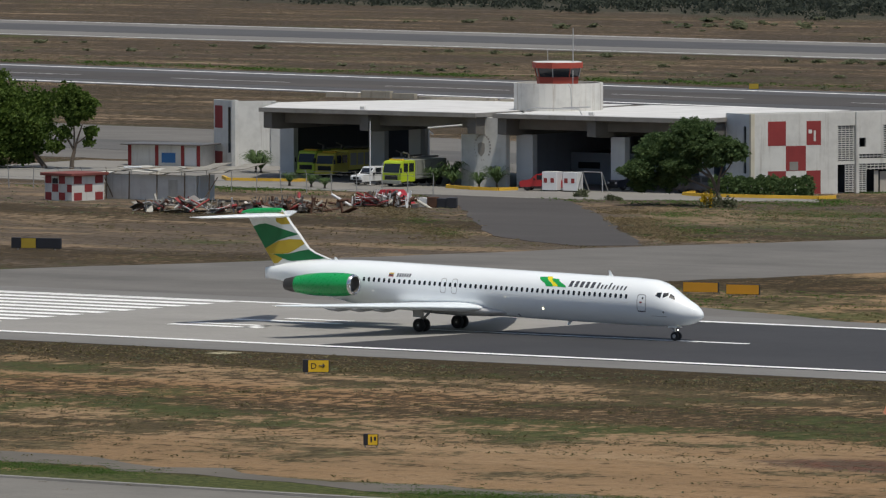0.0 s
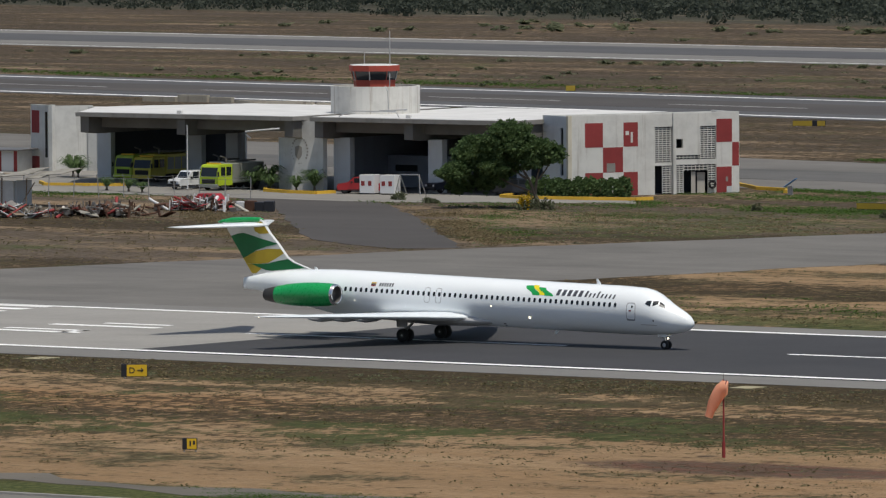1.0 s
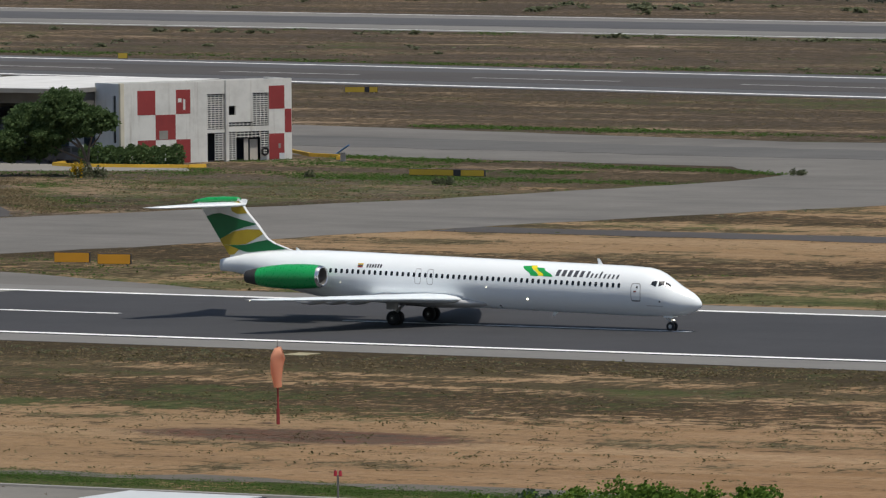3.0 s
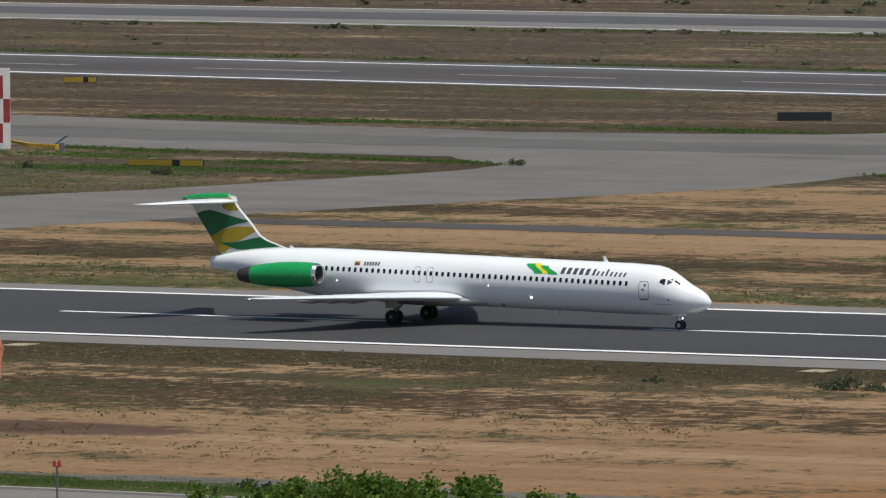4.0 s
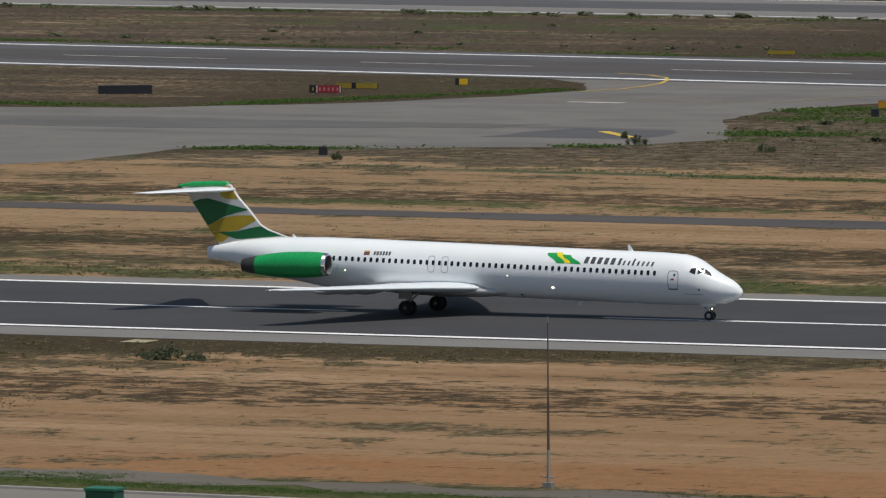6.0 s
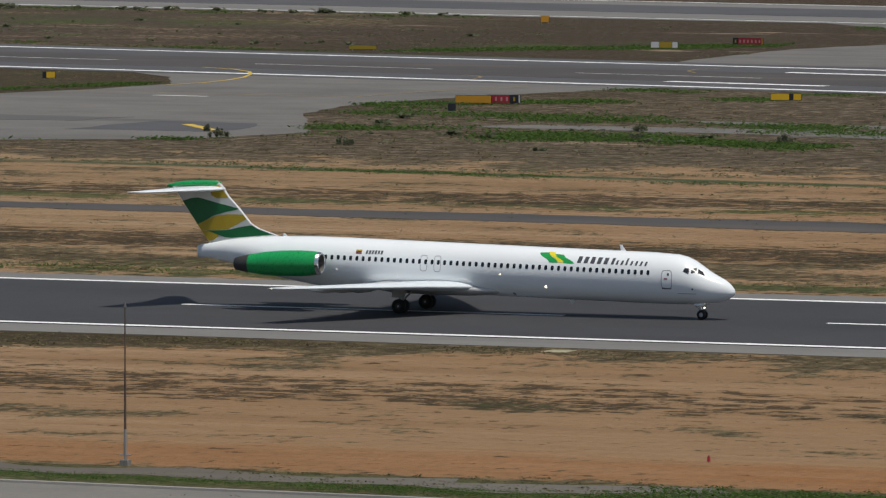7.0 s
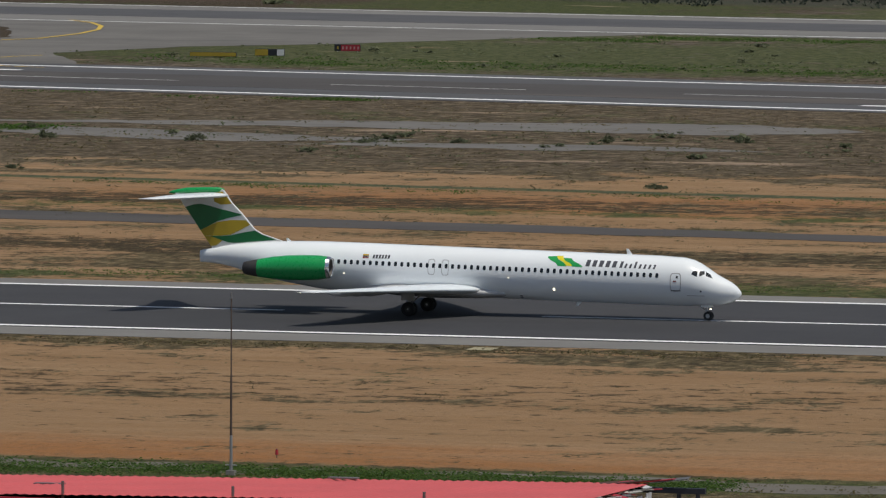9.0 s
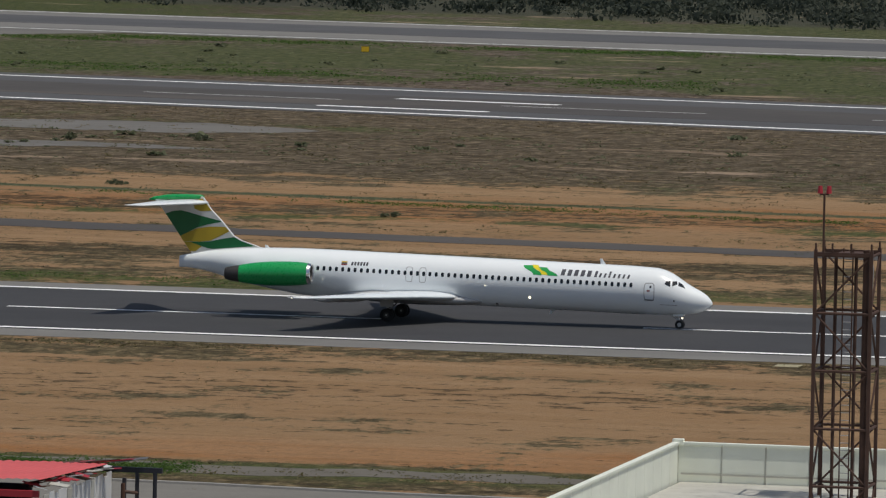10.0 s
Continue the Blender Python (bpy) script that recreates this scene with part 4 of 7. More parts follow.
def station():
    st = thing("fire_station", "white concrete fire station with red checks, canopies and rooftop watch cab", "building", (SX, SY, 0))

    def put(name, bm, mat, label="", m=None, parent=st):
        ob = part(name, bm, mat, parent, label)
        if m is not None:
            ob.matrix_basis = m
        return ob

    def local(x0, x1, y0, y1, z0, z1):
        return (x0 - SX, x1 - SX, y0 - SY, y1 - SY, z0, z1)

    # east wing: wall with openings
    T = 0.3
    wall = put("wing_wall", boxes((0, 10.0, 0, T, 0, 8.4), (10.0, 12.05, 0, T, 7.05, 8.45), (12.05, 12.4, -0.25, T, 0, 8.45), (12.4, 17.2, 0, T, 7.05, 8.45), (17.2, 19.9, 0, T, 0, 8.5),
                                  (10.0, 12.05, 0.02, T, 3.0, 3.35), (12.4, 17.2, 0.02, T, 3.05, 3.6), (13.3, 15.3, 0.0, T, 4.05, 7.05), (12.4, 13.3, 0, T, 5.75, 7.05), (12.4, 13.3, 0, T, 4.05, 4.8),
                                  (16.3, 17.2, 0.05, T, 0, 0.6)), WALLWHITE, "weathered white wing wall with openings", WING)
    put("wing_side_wall", boxes((0.0, T, T, 1.2, 0, 8.35), (0.0, T, 1.9, 5.75, 0, 8.35), (0.0, T, 1.2, 1.9, 0, 2.2), (0.0, T, 1.2, 1.9, 7.1, 8.35)), PALEBLUE, "bluish white side wall with a slit window", WING)
    put("corner_post", boxes((-0.12, 0.32, -0.12, 0.3, 0, 8.42), bevel=0.03), worn("cream_post_paint", (0.62, 0.58, 0.47), 0.8), "cream corner post", WING)
    put("slit_glazing", boxes((0.12, 0.16, 1.2, 1.9, 2.2, 7.1)), GLASS, "dark slit window", WING)
    put("wing_back_wall", boxes((0, 19.9, 5.75, 6.05, 0, 8.3), (19.6, 19.9, T, 5.75, 0, 8.45)), WALLWHITE, "", WING)
    put("wing_roof", boxes((0.3, 19.6, 0.3, 5.75, 7.7, 7.9)), WALLGREY, "stained grey wing roof", WING)
    # floors and inner walls coloured dark for the shade behind the openings
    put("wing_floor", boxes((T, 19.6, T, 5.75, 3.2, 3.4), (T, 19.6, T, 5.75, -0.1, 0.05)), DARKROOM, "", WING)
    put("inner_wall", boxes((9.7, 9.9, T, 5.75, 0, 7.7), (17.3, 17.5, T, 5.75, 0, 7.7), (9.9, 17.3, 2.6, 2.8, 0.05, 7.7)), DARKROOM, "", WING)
    for u0, u1, z0, z1 in ((1.9, 3.98, 5.08, 7.6), (6.37, 8.04, 5.1, 7.6), (3.98, 6.3, 2.45, 5.05), (6.37, 8.02, 0.02, 2.45), (1.9, 3.98, 0.02, 2.45), (17.22, 19.05, 5.33, 7.75), (19.07, 19.86, 2.83, 5.3), (17.22, 19.0, 0.05, 2.75)):
        put("red_check", boxes((u0, u1, -0.012, 0.0, z0, z1)), RED, "faded red painted check", None, wall)
    for u0, u1, z0, z1, mat in ((6.6, 7.0, 6.3, 6.7, WALLWHITE), (7.2, 7.45, 5.5, 6.6, WALLWHITE), (4.4, 5.4, 2.5, 3.4, WALLGREY), (18.3, 18.55, 1.2, 1.7, WALLGREY), (18.4, 19.0, 0.05, 0.7, PALEBLUE)):
        put("bare_patch", boxes((u0, u1, -0.02, -0.012, z0, z1)), mat, "bare patch where paint came off", None, wall)
    for u0, u1, z0, z1 in ((10.05, 12.0, 3.4, 7.0), (15.35, 17.15, 3.65, 7.0), (12.45, 15.3, 3.65, 4.0), (10.9, 12.0, 0.1, 2.95), (12.45, 13.4, 0.1, 3.0), (13.45, 16.2, 2.4, 3.0), (16.25, 17.15, 0.65, 3.0)):
        bm = bmesh.new()
        k = int((z1 - z0) / 0.22)
        for i in range(k):
            z = z0 + (z1 - z0) * (i + 0.5) / k
            box(bm, u0, u1, 0.08, 0.2, z - 0.048, z + 0.048)
        for i in range(int((u1 - u0) / 0.45) + 1):
            u = min(u1 - 0.03, u0 + 0.45 * i)
            box(bm, u, u + 0.04, 0.06, 0.2, z0, z1)
        tagged(put("block_screen", bm, WALLWHITE, "white pierced block screen", WING), kind="stuff")
    put("door_leaf", boxes((14.4, 14.9, 0.3, 0.36, 0.05, 2.3), (15.2, 16.1, 0.5, 0.56, 0.05, 2.2)), worn("pale_door_paint", (0.5, 0.47, 0.42), 0.7), "half-open pale door leaves", WING)
    bm = bmesh.new()
    for k in range(16):
        a, b = k * math.tau / 16, (k + 1) * math.tau / 16
        rod(bm, (16.6 + 0.36 * math.cos(a), -0.25, 0.95 + 0.36 * math.sin(a)), (16.6 + 0.36 * math.cos(b), -0.25, 0.95 + 0.36 * math.sin(b)), 0.12, seg=8)
    put("hung_tyre", bm, BLACK, "black tyre hung on the wall", WING)
    # canopies
    for x0, x1, name in ((-543.6, -515.0, "west"), (-512.8, -486.9, "east")):
        # the west canopy has an added bulge behind its front corner, to shade the trucks
        shade_bulge = [(-541.0, 752), (-549.5, 739), (-550.5, 735)] if name == "west" else [(x0, 752)]

        def cover_slab(inset, front, z0, z1):
            return prism([(x - SX, y - SY) for x, y in [(x0 + inset, front), (x1 - inset, front), (x1 - inset, 752)] + [(x + inset, y) for x, y in shade_bulge]], z0, z1)
        slab = put("canopy_slab", cover_slab(0, 722.5, 7.42, 7.86), WALLGREY, "stained concrete canopy slab")
        put("roof_coating", cover_slab(0.2, 722.9, 7.864, 7.9), ROOFWHITE, "white coated roof", None, slab)
        # beams and soffit below carry their shade in the concrete colour
        for x in (x0 + 0.3, (x0 + x1) / 2 - 1.2, x1 - 1.4):
            bm = bmesh.new()
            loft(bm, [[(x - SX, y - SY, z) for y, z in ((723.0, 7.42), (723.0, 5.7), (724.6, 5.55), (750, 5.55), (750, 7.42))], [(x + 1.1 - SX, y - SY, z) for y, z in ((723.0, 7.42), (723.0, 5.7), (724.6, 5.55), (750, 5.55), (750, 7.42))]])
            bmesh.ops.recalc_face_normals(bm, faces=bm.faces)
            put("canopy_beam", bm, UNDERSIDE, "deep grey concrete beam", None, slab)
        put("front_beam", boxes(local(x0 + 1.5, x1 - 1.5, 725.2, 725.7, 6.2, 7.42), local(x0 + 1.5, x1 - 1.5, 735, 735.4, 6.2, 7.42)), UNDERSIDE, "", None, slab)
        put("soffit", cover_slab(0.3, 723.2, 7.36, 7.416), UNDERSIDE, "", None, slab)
    for x0, x1, h in ((-556, -551.6, 8.45), (-551.2, -547.2, 8.7), (-546.9, -543.9, 8.5), (-543.4, -533, 8.2), (-532.4, -519, 8.12)):
        put("rear_parapet", boxes(local(x0, x1, 751.4, 752.0, 7.9, h)), OLDTAN, "stained tan rear parapet")
    put("link_slab", boxes(local(-515.0, -512.8, 727, 752, 7.3, 7.5)), WALLGREY, "grey link slab")
    put("broken_fascia", rods((((-521 - SX), 722.3 - SY, 6.2), (-516.6 - SX, 722.3 - SY, 6.6), 0.09), ((-521 - SX, 722.4 - SY, 5.9), (-520.4 - SX, 722.4 - SY, 5.5), 0.08)), ROOFWHITE, "hanging white strip of fascia")
    for x0, x1, y0, y1, h in ((-512.2, -510.1, 726, 726.9, 5.6), (-500.1, -498.3, 726, 726.9, 5.6), (-550.1, -548.2, 735, 735.8, 7.4), (-538.1, -536.0, 735, 735.8, 5.6), (-533.5, -531.9, 736, 736.8, 5.6), (-489.6, -488.4, 727, 728, 5.6)):
        put("column", boxes(local(x0, x1, y0, y1, 0, h), bevel=0.04), PALEBLUE, "pale painted concrete column")
    # pylon with a worn emblem
    bm = bmesh.new()
    out = [(-516.7, 0), (-512.55, 0), (-512.55, 7.3), (-516.7, 7.4)]
    loft(bm, [[(x - SX, 724.6 - SY, z) for x, z in out], [(x - SX, 725.3 - SY, z) for x, z in out]])
    bmesh.ops.recalc_face_normals(bm, faces=bm.faces)
    pylon = put("pylon", bm, WALLWHITE, "white upright pylon wall with a worn emblem")
    put("pylon_wing", boxes(local(-518.9, -516.82, 725.4, 725.9, 0, 5.5)), WALLWHITE, "lower white wall beside the pylon")
    bm = bmesh.new()
    loft(bm, [[(x - SX, y - SY, z) for x, z in ((-516.2, 4.6), (-516.2, 3.7), (-515.75, 3.2), (-515.3, 3.7), (-515.3, 4.6), (-515.75, 4.75))] for y in (724.585, 724.598)])
    put("emblem", bm, EMBLEM, "dark worn shield emblem", None, pylon)
    for k in range(22):
        a = math.tau * k / 24 - 0.6
        if 4.0 < a < 4.5:
            continue
        x, z = -515.6 + 1.02 * math.cos(a), 4.2 + 1.35 * math.sin(a)
        q = 0.09 if a < 2.6 else 0.05
        put("emblem_bar", boxes((x - SX - q, x - SX + q, 724.585 - SY, 724.598 - SY, z - q, z + q)), EMBLEM, "", None, pylon)
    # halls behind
    # the wall colour already includes how dim the hall is
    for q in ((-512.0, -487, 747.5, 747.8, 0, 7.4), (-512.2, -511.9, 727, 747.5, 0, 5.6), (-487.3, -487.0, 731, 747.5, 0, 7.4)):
        put("hall_wall", boxes(local(*q)), OFFICE if q[0] > -513 else DARKROOM, "inner hall wall in a colour dimmed for shade")
    put("rear_wall", boxes(local(-563.6, -542.0, 751.4, 751.7, 0, 7.2)), WALLWHITE, "white rear wall")
    # skewed wall added to close the hall, its shade put into the colour
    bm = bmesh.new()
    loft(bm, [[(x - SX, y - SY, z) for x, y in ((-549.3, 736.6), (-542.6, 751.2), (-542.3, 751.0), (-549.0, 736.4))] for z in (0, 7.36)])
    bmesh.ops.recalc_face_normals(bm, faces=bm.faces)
    put("hall_side_wall", bm, DARKROOM, "side wall of the hall, coloured dark for shade")
    office = put("hall_office", boxes(local(-511.8, -503.2, 735.5, 735.7, 0, 1.7), local(-511.8, -510.9, 735.5, 735.7, 1.7, 2.4), local(-508.0, -503.2, 735.5, 735.7, 1.7, 2.4), local(-511.8, -503.2, 735.5, 735.7, 2.4, 3.4), local(-511.8, -503.2, 735.7, 747, 3.25, 3.4), local(-503.4, -503.2, 735.7, 747, 0, 3.25)), OFFICE, "office front inside the hall, its pale paint dimmed for shade")
    put("office_glazing", boxes(local(-510.9, -508.0, 735.58, 735.62, 1.7, 2.4)), GLASS, "dark office window", None, office)
    put("office_door", boxes(local(-506.4, -505.2, 735.46, 735.5, 0.1, 2.2)), GLASS, "dark glazed office door", None, office)
    put("hall_post", boxes(local(-505.6, -504.8, 736.5, 737.2, 3.4, 7.3)), OFFICE, "pale inner post")
    put("hall_post", boxes(local(-502.4, -501.6, 737, 737.8, 0, 7.3)), OFFICE, "pale inner post")
    put("hall_locker", boxes(local(-501.2, -494, 741, 742, 0, 2.6), bevel=0.04), SHADEROOM, "dull blue lockers along the inner wall")
    for k in range(4):
        put("hall_window", boxes(local(-511 + 4.1 * k, -508.4 + 4.1 * k, 747.4, 747.5, 4.1, 6.4)), GLASS, "dark inner window")
    # west end walls
    bm = bmesh.new()
    p0, p1, p2 = (-571.0, 750.6), (-566.6, 748.8), (-563.6, 751.8)
    for (ax, ay), (bx, by), h in ((p0, p1, 7.35), (p1, p2, 7.3)):
        loft(bm, [[(ax - SX, ay - SY, 0), (bx - SX, by - SY, 0), (bx - SX + 0.1, by - SY + 0.4, 0), (ax - SX + 0.1, ay - SY + 0.4, 0)], [(ax - SX, ay - SY, h), (bx - SX, by - SY, h), (bx - SX + 0.1, by - SY + 0.4, h), (ax - SX + 0.1, ay - SY + 0.4, h)]])
    bmesh.ops.recalc_face_normals(bm, faces=bm.faces)
    west = put("west_wall", bm, WALLWHITE, "weathered white west wall")
    put("corner_post", boxes(local(-566.85, -566.35, 748.4, 749.0, 0, 7.42)), WALLWHITE, "white corner post")
    wm = pose(-571.0 - SX, 750.6 - SY, 0, 0, 0, math.degrees(math.atan2(-1.8, 4.4)))
    put("red_check", boxes((0.25, 1.9, -0.02, 0.0, 4.2, 6.7)), RED, "faded red painted check", wm, west)
    put("red_check", boxes((0.25, 1.9, -0.02, 0.0, 0.1, 1.6)), RED, "faded red painted check", wm, west)
    put("slit_glazing", boxes((3.2, 3.7, -0.03, 0.0, 1.5, 6.6)), GLASS, "dark slit window", wm, west)
    # drum and watch cab on the roof
    bm = bmesh.new()
    ring = lambda r, z: [(-513.2 - SX + r * math.cos(k * math.tau / 40), 735.2 - SY + r * math.sin(k * math.tau / 40), z) for k in range(40)]
    loft(bm, [ring(4.75, 7.9), ring(4.75, 10.8), ring(4.5, 10.8), ring(4.5, 10.0)], caps=False)
    bmesh.ops.recalc_face_normals(bm, faces=bm.faces)
    drum = put("drum_parapet", bm, DRUMWHITE, "rust-streaked white round parapet")
    put("drum_deck", boxes((-513.2 - SX - 3.1, -513.2 - SX + 3.1, 735.2 - SY - 3.1, 735.2 - SY + 3.1, 7.9, 10.0)), WALLGREY, "", None, drum)
    put("drum_pipe", rods(((2.3, 4.9, 8.3), (6.5, 4.0, 8.5), 0.07), ((3.6, 4.75, 8.4), (3.55, 4.7, 10.4), 0.06), ((3.55, 4.7, 10.4), (3.0, 5.0, 10.9), 0.05)), STRUT, "thin wall pipe", None, drum)

    def octa(r0, r1, z0, z1):
        b = bmesh.new()
        o = lambda r, z: [(-513.6 - SX + r * math.cos((k + 0.5) * math.tau / 8), 735.6 - SY + r * math.sin((k + 0.5) * math.tau / 8), z) for k in range(8)]
        loft(b, [o(r0, z0), o(r1, z1)])
        bmesh.ops.recalc_face_normals(b, faces=b.faces)
        return b
    cab = put("watch_cab", octa(2.2, 2.3, 10.0, 11.4), CABRED, "orange-red watch cab base")
    put("cab_glazing", octa(2.28, 2.5, 11.4, 12.35), GLASS, "dark slanted cab glazing", None, cab)
    put("cab_roof", octa(2.75, 2.75, 12.35, 12.95), CABRED, "orange-red cab roof edge", None, cab)
    put("cab_roof_top", octa(2.7, 2.6, 12.95, 13.02), ROOFWHITE, "", None, cab)
    for k in range(8):
        a = (k + 0.5) * math.tau / 8
        put("cab_mullion", rods(((-513.6 - SX + 2.3 * math.cos(a), 735.6 - SY + 2.3 * math.sin(a), 11.4), (-513.6 - SX + 2.52 * math.cos(a), 735.6 - SY + 2.52 * math.sin(a), 12.35), 0.05), seg=5), WALLWHITE if k % 3 == 0 else CABRED, "", None, cab)
    mast = put("roof_mast", rods(((-512.0 - SX, 736.2 - SY, 13), (-512.0 - SX, 736.2 - SY, 16.6), 0.06, 0.04)), STRUT, "thin roof mast", None, cab)
    put("roof_aerial", rods(((-514.6 - SX, 735.2 - SY, 13), (-514.6 - SX, 735.2 - SY, 14.3), 0.03)), STRUT, "", None, cab)
    put("drum_post", rods(((-509.8 - SX, 733 - SY, 10.8), (-509.8 - SX, 733 - SY, 12.2), 0.05)), STRUT, "thin lamp post on the parapet", None, drum)
    put("handrail", rods(((-509.2 - SX, 724.6 - SY, 8.5), (-503.4 - SX, 724.9 - SY, 8.5), 0.07)), STRUT, "low grey pipe rail on the roof")
    put("rail_end", rods(((-509.2 - SX, 724.6 - SY, 8.5), (-510.4 - SX, 724.4 - SY, 7.9), 0.06)), STRUT)
    put("rail_end", rods(((-503.4 - SX, 724.9 - SY, 8.5), (-503.0 - SX, 724.9 - SY, 7.9), 0.06)), STRUT)
    for x, y in ((-530.5, 723.4), (-501.0, 723.6), (-487.5, 731)):
        put("roof_floodlight", boxes((x - SX - 0.3, x - SX + 0.3, y - SY, y - SY + 0.3, 7.9, 8.25), bevel=0.04), ROOFWHITE, "white roof floodlight")
    return st


station()


# ---- vehicles and yard ----
LIME = worn("lime_yellow_fire_paint", (0.46, 0.6, 0.03), 0.4, amount=0.08, coat=0.2)
FIREYELLOW = worn("yellow_fire_paint", (0.6, 0.52, 0.04), 0.4, amount=0.1, coat=0.2)
TANKGREY = worn("grey_body_panel", (0.3, 0.31, 0.27), 0.5, 0.2, amount=0.15)
CARWHITE = worn("white_car_paint", (0.75, 0.76, 0.77), 0.35, amount=0.05, coat=0.3)
CARRED = worn("red_car_paint", (0.4, 0.025, 0.03), 0.35, amount=0.1, coat=0.3)
CARDARK = worn("dark_car_paint", (0.03, 0.035, 0.05), 0.35, amount=0.1, coat=0.3)
SHEET = worn("weathered_pale_sheet", (0.5, 0.49, 0.44), 0.7, 0.1, amount=0.2, grime=0.6)
OLDSHEET = worn("rust_stained_grey_sheet", (0.3, 0.285, 0.245), 0.8, 0.1, amount=0.3, grime=0.7)
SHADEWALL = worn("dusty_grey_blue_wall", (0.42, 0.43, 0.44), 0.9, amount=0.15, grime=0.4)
BLUE = worn("blue_shutter_paint", (0.04, 0.17, 0.42), 0.6)
WOOD = worn("dry_grey_timber", (0.22, 0.17, 0.12), 0.9, amount=0.3)
RUST = worn("rusty_steel", (0.11, 0.055, 0.035), 0.85, 0.2, amount=0.35, scale=2)
GALV = worn("galvanised_steel", (0.42, 0.42, 0.42), 0.5, 0.5)
SIGNYELLOW = worn("yellow_sign_panel", (0.75, 0.48, 0.02), 0.5, amount=0.06)
SIGNORANGE = worn("orange_sign_panel", (0.62, 0.3, 0.02), 0.6, amount=0.12)
SIGNDULL = worn("dull_yellow_sign_panel", (0.42, 0.3, 0.03), 0.7, amount=0.2, grime=0.4)
SIGNBLACK = worn("black_sign_panel", (0.02, 0.022, 0.03), 0.5)
SIGNRED = worn("red_sign_panel", (0.38, 0.025, 0.04), 0.5, amount=0.1)
SIGNPINK = worn("faded_white_sign_lettering", (0.5, 0.28, 0.28), 0.6)
SIGNWHITE = worn("white_sign_panel", (0.7, 0.7, 0.7), 0.5, amount=0.06)
SOCK = leaf_material("fluorescent_orange_cloth", (1.0, 0.5, 0.32), (1.0, 0.56, 0.38), 0.5)
LEAF = leaf_material("tree_foliage", (0.045, 0.085, 0.016), (0.16, 0.235, 0.05))
LEAF_DARK = leaf_material("dark_foliage", (0.06, 0.105, 0.04), (0.15, 0.22, 0.085))
LEAF_FRESH = leaf_material("fresh_foliage", (0.05, 0.11, 0.015), (0.21, 0.32, 0.055))
GRASSBLADE = leaf_material("verge_grass", (0.038, 0.08, 0.015), (0.1, 0.165, 0.036))
STRAWBLADE = leaf_material("straw_grass", (0.1, 0.078, 0.043), (0.28, 0.225, 0.13))
TUSSOCK = leaf_material("olive_tussock", (0.068, 0.062, 0.03), (0.2, 0.172, 0.088))
SHRUB = leaf_material("grey_green_shrub", (0.085, 0.1, 0.058), (0.19, 0.205, 0.12))
BARK = worn("grey_bark", (0.14, 0.11, 0.085), 0.95, amount=0.3, scale=3)


def truck_wheels(v, xs, y, r, w=0.32):
    for x in xs:
        for s in (-1, 1):
            wh = wheel(v, x, s * y, r, w)


